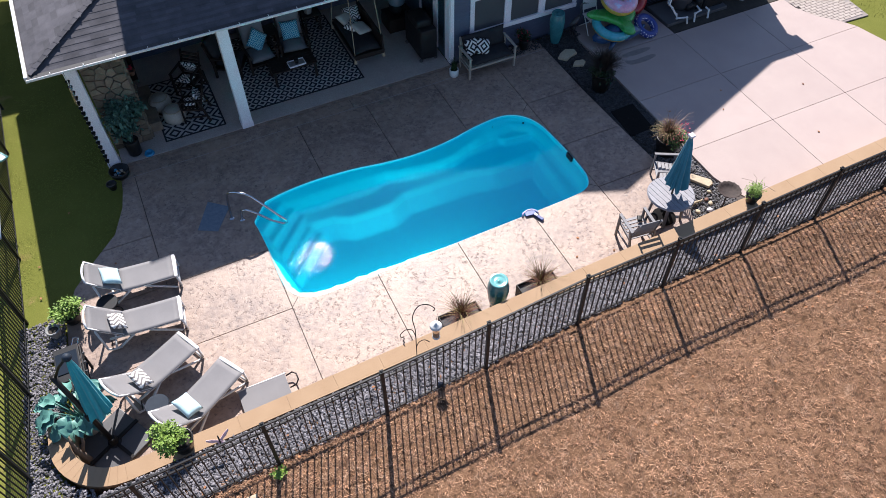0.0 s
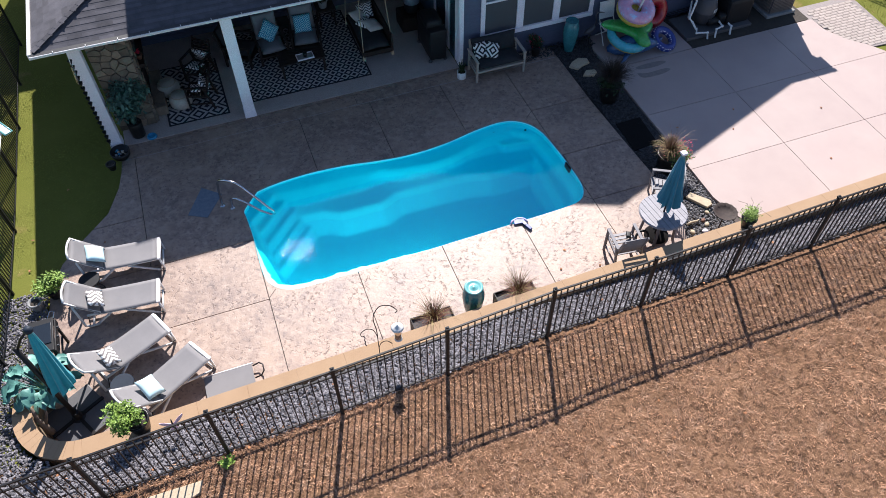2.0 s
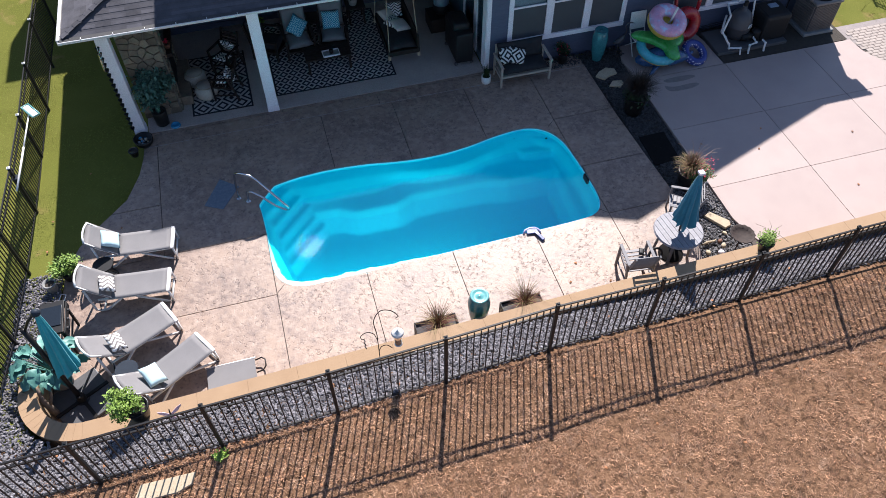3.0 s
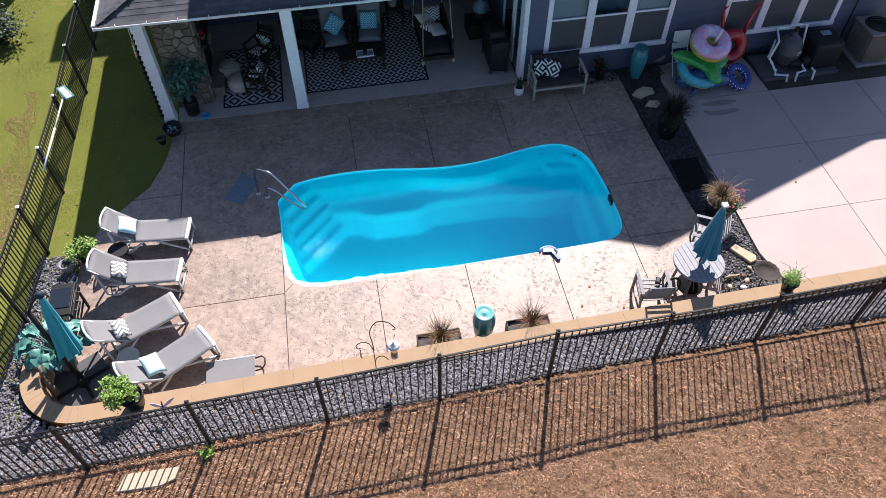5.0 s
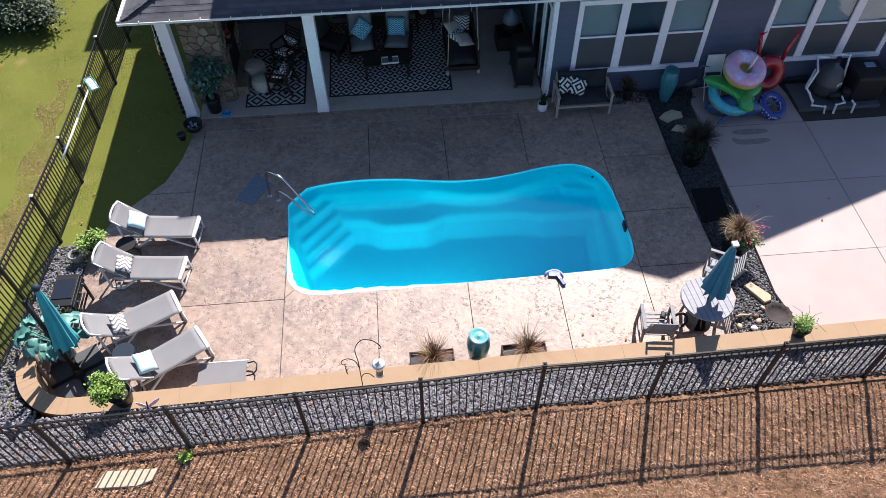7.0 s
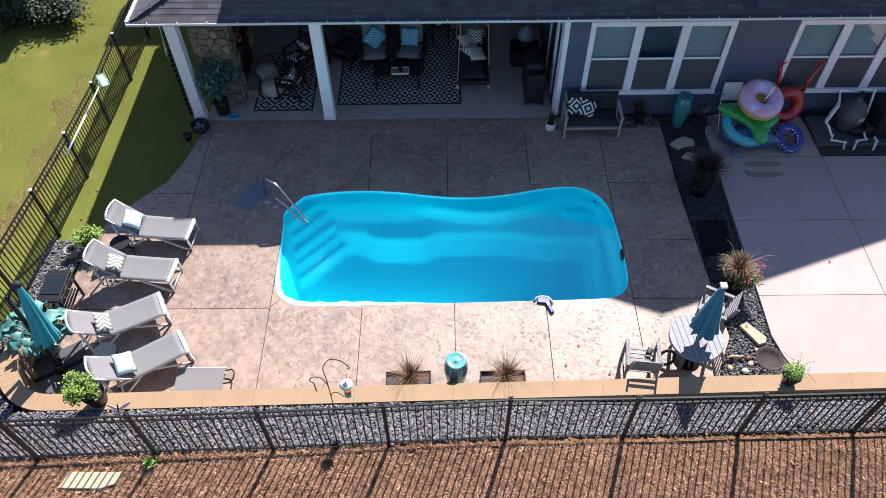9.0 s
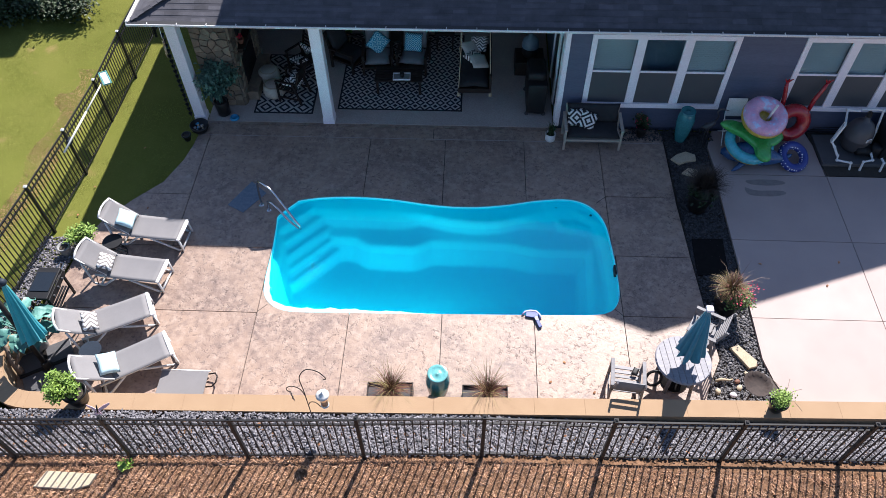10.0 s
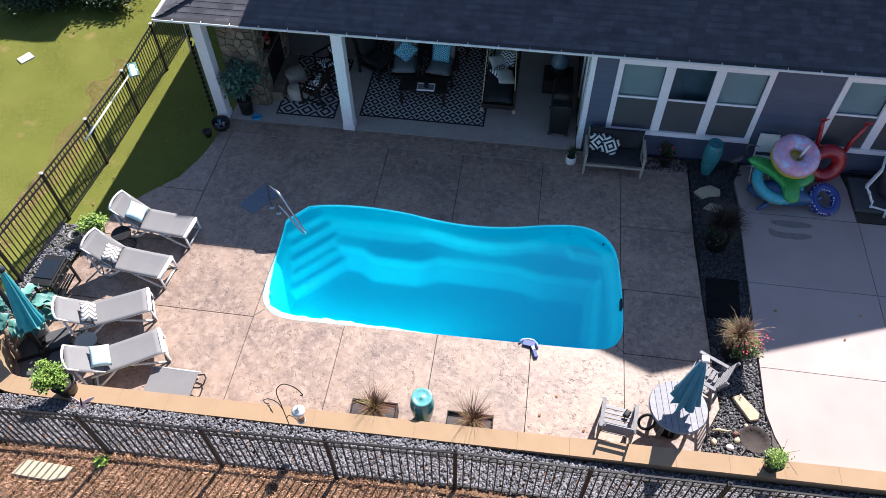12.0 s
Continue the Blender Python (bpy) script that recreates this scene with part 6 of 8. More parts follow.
def cantilever_umbrella():
    root = thing("cantilever_umbrella", "closed teal cantilever umbrella on a weighted cross base", "umbrella", pose(-3.45, -1.30, 0))
    bm = B()
    tube(bm, [(-0.14, -0.08, 0.05), (-0.22, 0.04, 0.9), (-0.34, 0.22, 2.02)], 0.042, 10)
    part("mast", bm, M["darkmetal"], root, smooth=True)
    bm = B()
    tube(bm, [(-0.33, 0.21, 1.96), (-0.18, 0.22, 2.20), (0.0, 0.21, 2.38)], 0.022, 8)
    part("arm", bm, M["darkmetal"], root, smooth=True)
    bm = B()
    closed_umbrella_canopy(bm, (-0.06, 0.05, 0.95), (0.0, 0.21, 2.34), 0.165, 8)
    part("canopy", bm, M["teal_cloth"], root, "folded teal canvas", True)
    bm = B()
    lathe(bm, [(0, 0.10), (0.05, 0.09), (0.075, 0.03), (0.06, 0.0), (0, 0.0)], 16, (0, 0.21, 2.33))
    part("finial", bm, M["slate"], root, "dark blue cap", True)
    bm = B()
    bx(bm, (-0.225, 0.045, 0.95), (0.11, 0.11, 0.17), bevel=0.015)
    cb = part("crank_box", bm, M["blackplastic"], root)
    bm = B()
    tube(bm, [(-0.17, 0.045, 0.95), (-0.08, 0.03, 0.95), (-0.08, 0.03, 0.85), (-0.02, 0.03, 0.85)], 0.010, 6)
    part("crank_handle", bm, M["blackplastic"], cb)
    for a in (20, 110):
        bm = B()
        bx(bm, (-0.14, -0.06, 0.085), (0.98, 0.06, 0.03), rot=(0, 0, a + 10))
        part("cross_foot", bm, M["darkmetal"], root)
    for k in range(4):
        a = radians(20 + 45 + 90 * k)
        bm = B()
        bx(bm, (-0.14 + 0.34 * math.cos(a + 0.17), -0.06 + 0.34 * math.sin(a + 0.17), 0.037), (0.45, 0.45, 0.07), rot=(0, 0, 30), bevel=0.012)
        part("base_weight", bm, M["charcoalslab"], root, "charcoal weight slab")
    bm = B()
    lathe(bm, [(0, 0.2), (0.06, 0.2), (0.075, 0.16), (0.075, 0.04), (0.12, 0.02), (0, 0.02)], 18, (-0.14, -0.06, 0.05))
    part("socket", bm, M["blackplastic"], root)


table_umbrella()
cantilever_umbrella()


# ---------------------------------------------------------------- round slatted table and Adirondack chairs
def round_table():
    root = thing("round_table", "round light grey slatted table under the umbrella", "table", pose(7.86, -1.18, 0, 0, 0, 6))
    R, h = 0.47, 0.72
    n = 9
    w = 2 * R / n
    for k in range(n):
        x = -R + (k + 0.5) * w
        x0, x1 = x - w / 2 + 0.004, x + w / 2 - 0.004
        pts = []
        for i in range(7):
            xx = x0 + (x1 - x0) * i / 6
            pts.append((xx, math.sqrt(max(R * R - xx * xx, 0.0004))))
        poly = [(a, b) for a, b in pts] + [(a, -b) for a, b in reversed(pts)]
        bm = B()
        prism(bm, poly, h - 0.025, h)
        part("slat", bm, M["paleslat"], root)
    bm = B()
    tube(bm, [((R - 0.005) * math.cos(a / 36 * 6.2832), (R - 0.005) * math.sin(a / 36 * 6.2832), h - 0.035) for a in range(36)], 0.022, 6, closed=True)
    part("rim", bm, M["paleslat"], root)
    for k in range(4):
        a = radians(45 + 90 * k)
        bm = B()
        bar(bm, (0.34 * math.cos(a), 0.34 * math.sin(a), 0.0), (0.28 * math.cos(a), 0.28 * math.sin(a), h - 0.03), 0.06, 0.05)
        part("leg", bm, M["polywood"], root)
    for a in (45, 135):
        bm = B()
        bx(bm, (0, 0, h - 0.06), (0.8, 0.06, 0.05), rot=(0, 0, a))
        part("stretcher", bm, M["polywood"], root)


round_table()


def slat_chair(m, material, label, group, recline=1.0):
    """Upright slatted garden chair facing local +y: cross slats on seat and back, narrow arms, braced legs."""
    root = thing("garden_chair", label, "chair", m, group)
    for k in range(6):
        bm = B()
        bx(bm, (0, 0.20 - k * 0.082, 0.42 - k * 0.012), (0.46, 0.068, 0.02), rot=(-8, 0, 0), bevel=0.004)
        part("seat_slat", bm, material, root)
    for k in range(6):
        z = 0.47 + k * 0.082
        bm = B()
        bx(bm, (0, -0.25 - k * 0.022 * recline, z), (0.44, 0.02, 0.062), rot=(-15 * recline, 0, 0), bevel=0.004)
        part("back_slat", bm, material, root)
    for s in (-1, 1):
        bm = B()
        bar(bm, (s * 0.235, -0.23 + 0.04 * recline, 0.30), (s * 0.235, -0.23 - 0.17 * recline, 0.95), 0.03, 0.045)
        part("back_post", bm, material, root)
        bm = B()
        bx(bm, (s * 0.27, -0.02, 0.63), (0.065, 0.54, 0.022), bevel=0.005)
        part("armrest", bm, material, root)
        bm = B()
        bar(bm, (s * 0.27, 0.22, 0.0), (s * 0.27, 0.22, 0.62), 0.035, 0.05)
        part("front_leg", bm, material, root)
        bm = B()
        bar(bm, (s * 0.27, -0.36, 0.0), (s * 0.27, -0.20, 0.62), 0.035, 0.05)
        part("back_leg", bm, material, root)
        bm = B()
        bar(bm, (s * 0.25, 0.24, 0.40), (s * 0.25, -0.26, 0.33), 0.025, 0.05)
        part("side_rail", bm, material, root)
        bm = B()
        bar(bm, (s * 0.27, 0.22, 0.16), (s * 0.27, -0.31, 0.16), 0.025, 0.035)
        part("stretcher", bm, material, root)
    return root


slat_chair(pose(6.90, -1.42, 0, 0, 0, -7), M["polywood"], "light grey slatted chair backing onto the retaining wall", "chairs at the round table")
slat_chair(pose(8.40, -0.37, 0, 0, 0, 61), M["polywood"], "light grey slatted chair beside the flower pot", "chairs at the round table")
bm = B()
cushion(bm, 0.16, 0.10, 0.05, Matrix.Translation((0, 0, 0.025)))
tagged(part("sandal", bm, M["blackplastic"], None, "", True, pose(7.06, -1.30, 0.432, 0, 0, 60)), "black rubber sandal lying on a chair seat", "shoe")


# ---------------------------------------------------------------- rail, mat, cleaner, pole
def handrail():
    root = thing("pool_handrail", "bent stainless steel pool handrail at the corner steps", "handrail")
    bm = B()
    pts = [(-0.44, 2.78, 0.0), (-0.42, 2.77, 0.45), (-0.39, 2.75, 0.72), (-0.34, 2.70, 0.82), (-0.22, 2.60, 0.87), (-0.07, 2.48, 0.88), (0.05, 2.40, 0.80), (0.30, 2.20, 0.53), (0.48, 2.06, 0.32), (0.55, 2.01, 0.25), (0.56, 2.0, 0.17), (0.50, 2.05, 0.11), (0.30, 2.20, 0.15), (0.05, 2.40, 0.30), (-0.12, 2.53, 0.36), (-0.22, 2.61, 0.30), (-0.25, 2.64, 0.0)]
    tube(bm, pts, 0.024, 10)
    part("tube", bm, M["chrome"], root, smooth=True)
    for x, y in ((-0.44, 2.78), (-0.25, 2.64)):
        bm = B()
        lathe(bm, [(0, 0.02), (0.03, 0.02), (0.055, 0.008), (0.06, 0.0), (0, 0.0)], 18, (x, y, 0))
        part("escutcheon", bm, M["chrome"], root, smooth=True)


handrail()
bm = B()
prism(bm, [(-1.18, 2.75), (-0.80, 2.54), (-0.40, 3.12), (-0.79, 3.46)], 0.001, 0.012)
tagged(part("floor_mat", bm, M["rubbermat"]), "blue-grey rubber mat lying on the deck", "mat")


def pool_robot():
    root = thing("pool_skimmer_net", "small blue and white floating pool skimmer at the edge", "pool tool", pose(5.34, 0.06, 0.0, 0, 0, -8))
    bm = B()
    tube(bm, [(-0.19, 0.02, 0.02), (-0.15, 0.09, 0.03), (-0.05, 0.13, 0.035), (0.06, 0.13, 0.035), (0.13, 0.08, 0.03), (0.16, 0.0, 0.02)], 0.022, 8)
    part("frame", bm, M["lilac"], root, smooth=True)
    bm = B()
    bx(bm, (-0.01, 0.05, 0.03), (0.24, 0.14, 0.03), bevel=0.01)
    part("net_bag", bm, M["navy"], root)
    bm = B()
    bx(bm, (0.12, -0.10, 0.03), (0.07, 0.26, 0.05), rot=(0, 0, 28), bevel=0.01)
    part("handle_socket", bm, M["navy"], root)
    bm = B()
    bx(bm, (0.085, -0.04, 0.058), (0.06, 0.08, 0.012), rot=(0, 0, 28), bevel=0.004)
    part("clip", bm, M["whiteplastic"], root)


M["lilac"] = mat("lilac_plastic", (0.50, 0.52, 0.74), (0.44, 0.46, 0.68), rough=0.4, scale=8)
M["navy"] = mat("navy_plastic", (0.03, 0.07, 0.26), (0.025, 0.05, 0.2), rough=0.45, scale=8)
pool_robot()


HEAD_TURN = 33.0


def pole_brush():
    root = thing("pool_brush", "white telescopic pole with an aqua brush head hung on the fence", "pool tool")
    tail, head = Vector((-4.65, 3.35, 0.90)), Vector((-4.51, 5.60, 1.0))
    bm = B()
    tube(bm, [tail, tail.lerp(head, 0.55)], 0.022, 8)
    tube(bm, [tail.lerp(head, 0.5), head], 0.017, 8)
    part("pole", bm, M["whiteplastic"], root, smooth=True)
    bm = B()
    bx(bm, head + Vector((0.05, 0.06, 0.03)), (0.13, 0.46, 0.05), rot=(0, 0, HEAD_TURN), bevel=0.015)
    part("brush_head", bm, M["whiteplastic"], root)
    bm = B()
    turn = Euler((0, 0, radians(HEAD_TURN))).to_matrix()
    tube(bm, [head + Vector((0.05, 0.06, 0.05)) + turn @ Vector(v) for v in ((-0.085, 0.25, 0), (0.085, 0.25, 0), (0.085, -0.25, 0), (-0.085, -0.25, 0))], 0.016, 8, closed=True)
    part("bumper", bm, M["aqua_glaze"], root, "aqua rubber bumper", True)
    bm = B()
    bx(bm, (-4.69, 3.75, 0.86), (0.10, 0.16, 0.12), bevel=0.02)
    part("hook", bm, M["slate"], root)


pole_brush()


# ---------------------------------------------------------------- griddle on legs by the left fence
def griddle():
    root = thing("griddle_table", "black outdoor griddle table with a slatted lower shelf", "grill", pose(-3.90, 0.02, 0, 0, 0, 0))
    bm = B()
    bx(bm, (0, 0, 0.76), (0.42, 0.72, 0.05), bevel=0.01)
    part("cooktop", bm, M["blackplastic"], root)
    bm = B()
    bx(bm, (0, 0.02, 0.793), (0.36, 0.44, 0.012), bevel=0.004)
    part("lid_panel", bm, M["glasstop"], root, "dark glossy lid panel")
    bm = B()
    bx(bm, (0.22, 0, 0.66), (0.025, 0.70, 0.14), bevel=0.006)
    part("front_panel", bm, M["blackplastic"], root)
    for y in (-0.2, 0.0, 0.2):
        bm = B()
        lathe(bm, [(0, 0.03), (0.02, 0.03), (0.025, 0.0), (0, 0.0)], 12)
        part("knob", bm, M["greyplastic"], root, at=pose(0.233, y, 0.66, 0, 90, 0))
    for x in (-0.18, 0.18):
        for y in (-0.32, 0.32):
            bm = B()
            bar(bm, (x, y, 0.0), (x * 1.0, y, 0.74), 0.04, 0.04)
            part("leg", bm, M["blackplastic"], root)
    for k in range(6):
        bm = B()
        bx(bm, (0.0 - 0.15 + k * 0.06, 0, 0.22), (0.035, 0.66, 0.018))
        part("shelf_slat", bm, M["blackplastic"], root)
    bm = B()
    tube(bm, [(0.20, 0.36, 0.74), (0.24, 0.46, 0.78), (0.16, 0.50, 0.78), (0.10, 0.37, 0.74)], 0.010, 6)
    part("tool_hook", bm, M["chrome"], root)


M["glasstop"] = mat("dark_glass_top", (0.02, 0.026, 0.034), rough=0.12, scale=4, bump=0)
griddle()

# ---------------------------------------------------------------- hook, feeder, ornaments along the gravel
root = thing("shepherd_hook", "dark wrought iron double garden hook in the gravel", "garden hook", pose(1.56, -2.47, 0.50))
bm = B()
tube(bm, bend([(0, 0, 0), (0.0, 0, 0.75), (0.0, 0.0, 1.15), (-0.02, 0.04, 1.48), (0.10, 0.08, 1.66), (0.26, 0.08, 1.62), (0.36, 0.06, 1.50), (0.38, 0.05, 1.44), (0.34, 0.05, 1.42)]), 0.008, 7)
part("main_hook", bm, M["darkmetal"], root, smooth=True)
bm = B()
tube(bm, bend([(0.0, 0, 0.95), (-0.05, 0.0, 1.18), (-0.16, 0.0, 1.27), (-0.26, 0.0, 1.20), (-0.25, 0.0, 1.10), (-0.20, 0.0, 1.10)]), 0.007, 7)
part("side_hook", bm, M["darkmetal"], root, smooth=True)
bm = B()
tube(bm, bend([(0.0, 0, 0.62), (0.05, -0.01, 0.76), (0.14, -0.03, 0.80), (0.22, -0.06, 0.72)]), 0.007, 7)
part("arm", bm, M["darkmetal"], root, smooth=True)
bm = B()
for k in range(5):
    tube(bm, [(-0.22 + 0.01 * (k % 2), 0.01 * k - 0.02, 1.09 - 0.06 * k), (-0.20 - 0.02 * (k % 2), 0.0, 1.03 - 0.06 * k)], 0.009, 5)
part("chime", bm, M["greyplastic"], root)
root = thing("bird_feeder", "white-topped clear tube bird feeder hanging from the hook", "bird feeder", pose(1.88, -2.58, 1.36))
bm = B()
lathe(bm, [(0, 0.44), (0.02, 0.43), (0.025, 0.40), (0.08, 0.385), (0.105, 0.355), (0.10, 0.345), (0.05, 0.35), (0, 0.35)], 26)
part("roof_cap", bm, M["whiteplastic"], root, "white domed cap", True)
bm = B()
lathe(bm, [(0.062, 0.35), (0.062, 0.06)], 20)
part("tube", bm, M["glass"], root, "clear plastic tube", True)
bm = B()
lathe(bm, [(0, 0.22), (0.055, 0.20), (0.055, 0.06), (0, 0.06)], 16)
part("seed", bm, M["drybrown"], root, "brown bird seed")
bm = B()
lathe(bm, [(0, 0.06), (0.06, 0.055), (0.068, 0.03), (0.05, 0.0), (0, 0.0)], 20)
part("tray", bm, M["whiteplastic"], root, smooth=True)
bm = B()
tube(bm, [(0, 0, 0.43), (0.02, 0.01, 0.55), (0.04, 0.02, 0.66)], 0.003, 5)
part("wire", bm, M["darkmetal"], root)

M["pinkwing"] = mat("pink_wing", (0.78, 0.44, 0.50), (0.82, 0.62, 0.66), rough=0.5, scale=20)
root = thing("butterfly_stake", "pink and white butterfly ornament on a stake in gravel", "ornament", pose(-1.88, -2.62, 0.55))
bm = B()
tube(bm, [(0, 0, 0), (0.0, 0.0, 0.48)], 0.005, 6)
part("stake", bm, M["darkmetal"], root)
for s in (-1, 1):
    bm = B()
    prism(bm, [(s * 0.008, 0.02), (s * 0.035, 0.12), (s * 0.075, 0.19), (s * 0.105, 0.17), (s * 0.10, 0.08), (s * 0.065, 0.02), (s * 0.09, -0.05), (s * 0.07, -0.11), (s * 0.03, -0.10), (s * 0.008, -0.03)], 0.0, 0.006)
    part("wing", bm, M["pinkwing"], root, "pink and white wing", at=pose(0, 0, 0.50, 62, s * 58, 8))
bm = B()
lathe(bm, [(0, -0.09), (0.011, -0.06), (0.013, 0.03), (0.009, 0.08), (0, 0.10)], 10)
part("insect_body", bm, M["darkmetal"], root, "dark slim body", True, at=pose(0, -0.006, 0.50, -28, 0, 0))


# ---------------------------------------------------------------- birdbath, stepping stones, small stones
root = thing("bird_bath", "rusty scalloped iron bird bath on a slim post", "bird bath", pose(9.08, -1.56, -0.05))
bm = B()
rings = []
for r, z in ((0.0, 0.60), (0.10, 0.605), (0.18, 0.63), (0.235, 0.68), (0.245, 0.675), (0.19, 0.615), (0.05, 0.585)):
    rings.append([bm.verts.new((r * math.cos(k / 40 * 6.2832) * (1 + 0.05 * math.cos(k / 40 * 6.2832 * 14) * (r > 0.15)), r * math.sin(k / 40 * 6.2832) * (1 + 0.05 * math.cos(k / 40 * 6.2832 * 14) * (r > 0.15)), z)) for k in range(40)])
for A, C in zip(rings, rings[1:]):
    for k in range(40):
        bm.faces.new((A[k], A[(k + 1) % 40], C[(k + 1) % 40], C[k]))
bmesh.ops.remove_doubles(bm, verts=bm.verts[:], dist=0.0005)
part("dish", bm, M["rust"], root, smooth=True)
bm = B()
tube(bm, [(0, 0, 0), (0, 0, 0.59)], 0.014, 8)
part("post", bm, M["rust"], root)


def flag_stone(poly, z, label, material):
    bm = B()
    prism(bm, poly, z - 0.03, z + 0.025)
    bmesh.ops.bevel(bm, geom=[e for e in bm.edges if all(v.co.z > z for v in e.verts) and len(e.link_faces) == 2 and abs(e.link_faces[0].normal.z - e.link_faces[1].normal.z) > 0.5], offset=0.008, segments=1, affect='EDGES')
    tagged(part("stepping_stone", bm, material), label, "stone", "stepping stones")


flag_stone([(9.0, -0.50), (9.16, -0.42), (9.44, -0.76), (9.40, -0.88), (9.26, -0.92)], 0.0, "buff sandstone stepping stone on pebbles", M["sandstone"])
flag_stone([(8.65, 4.46), (8.80, 4.60), (9.02, 4.70), (9.22, 4.60), (9.21, 4.43), (8.98, 4.38), (8.82, 4.29)], 0.0, "buff sandstone stepping stone on pebbles", M["sandstone"])
flag_stone([(8.83, 4.02), (8.98, 4.17), (9.20, 4.13), (9.21, 4.02), (9.08, 3.92)], 0.0, "small buff stepping stone on pebbles", M["sandstone"])
flag_stone([(-2.54, -3.86), (-2.42, -3.60), (-1.60, -3.62), (-1.66, -3.80), (-1.9, -3.88)], 0.86, "long buff stepping slab in the dormant grass", M["sandstone"])
for k, (x, y, s, mt) in enumerate(((8.88, -1.45, 0.055, "white"), (9.02, -1.30, 0.05, "sandstone"), (8.70, -1.62, 0.045, "brownpot"), (9.38, -0.82, 0.05, "brownpot"), (9.0, -1.18, 0.045, "brownpot"), (8.62, -1.38, 0.05, "sandstone"), (9.2, -1.02, 0.04, "sandstone"))):
    bm = B()
    bmesh.ops.create_icosphere(bm, subdivisions=2, radius=s)
    for v in bm.verts:
        v.co *= 1 + 0.25 * noise.noise(v.co * 18 + Vector((k, 0, 0)))
        v.co.z *= 0.7
        v.co.x *= 1.3
    tagged(part("cobble", bm, M[mt], None, "", True, pose(x, y, -0.02, 0, 0, k * 50)), "loose rounded stone on the pebble bed", "stone", "loose cobbles")
root = thing("driftwood", "short weathered stick lying on pebbles", "driftwood", pose(8.75, -1.18, 0.01, 0, 0, 5))
bm = B()
tube(bm, [(-0.15, 0, 0.0), (-0.04, 0.02, 0.01), (0.10, 0.0, 0.0), (0.17, 0.02, 0.0)], [0.022, 0.028, 0.02, 0.01], 7)
part("stick", bm, M["rope"], root, smooth=True)
# metal heron by the wall
root = thing("heron_sculpture", "grey wire heron sculpture by the house wall", "sculpture", pose(9.50, 5.10, 0))
bm = B()
tube(bm, [(-0.03, 0, 0), (-0.02, 0, 0.4)], 0.008, 6)
tube(bm, [(0.04, 0, 0), (0.03, 0, 0.4)], 0.008, 6)
tube(bm, [(-0.16, 0.02, 0.38), (-0.04, 0, 0.44), (0.08, 0, 0.52), (0.11, 0, 0.60)], [0.01, 0.075, 0.06, 0.03], 10)
tube(bm, [(0.11, 0, 0.58), (0.15, 0, 0.74), (0.09, 0, 0.86), (0.13, 0, 0.95), (0.20, 0, 0.95), (0.34, 0, 0.91)], [0.02, 0.015, 0.014, 0.022, 0.02, 0.004], 8)
part("figure", bm, M["greyplastic"], root, smooth=True)
# dry leaves blown about
leaf_spots = [(-2.9, 2.6, 0.003), (5.9, -0.9, 0.003), (6.4, -1.5, 0.003), (5.62, -1.32, 0.003), (11.6, 1.6, 0.003), (12.7, -0.6, 0.003), (13.6, 0.9, 0.003), (11.2, 1.0, 0.003), (10.0, 1.5, 0.003), (-3.2, 1.9, -0.06), (-4.4, 2.4, -0.05), (-4.35, 3.3, -0.12), (-3.6, 4.6, -0.15)]
for _ in range(70):
    x = rnd.uniform(-4.5, 13)
    y = rnd.uniform(-5.6, -2.5)
    leaf_spots.append((x, y, land(x, y) + (0.05 if y > FENCE_Y(x) else 0.004)))
bm = B()
prism(bm, [(0, -0.034), (0.02, -0.008), (0.015, 0.022), (0, 0.038), (-0.018, 0.018), (-0.019, -0.01)], 0, 0.003)
for v in bm.verts:
    v.co.z += 0.6 * abs(v.co.x)
leaf_me = mesh_of(bm, "fallen_leaf")
leaf_me.materials.append(M["drybrown"])
for x, y, z in leaf_spots:
    ob = new("fallen_leaf", leaf_me)
    ob.matrix_basis = pose(x, y, z + 0.002, rnd.uniform(-12, 12), rnd.uniform(-12, 12), rnd.uniform(0, 360))
    tagged(ob, "dry brown fallen leaf lying on the ground", "leaf", "fallen leaves")
# weed by a fence post, wet marks, utility lid
root = thing("weed", "small green weed at the fence foot", "plant", pose(-1.2, -3.46, 0.86))
leaf_cloud("leaves", (0, 0, 0.05), (0.14, 0.12, 0.06), 90, (0.04, 0.08), M["leaf_bright"], root, "", 6, 101)
for poly in (smooth_loop([(10.22, 3.84), (10.6, 3.88), (10.98, 3.85), (11.04, 3.76), (10.7, 3.70), (10.3, 3.73)], 4), smooth_loop([(10.14, 3.62), (10.22, 3.60), (10.4, 3.54), (10.9, 3.55), (11.0, 3.46), (10.7, 3.38), (10.3, 3.39), (10.16, 3.46)], 4)):
    bm = B()
    prism(bm, poly, 0.0005, 0.004)
    structure(part("wet_mark", bm, M["damp"]), "damp dirt mark on the driveway", "stain")
bm = B()
prism(bm, [(-8.82, 7.18), (-8.60, 7.02), (-8.40, 7.34), (-8.64, 7.50)], -0.34, -0.225)
tagged(part("utility_lid", bm, M["whiteplastic"]), "white square utility box lid in the lawn", "utility box")


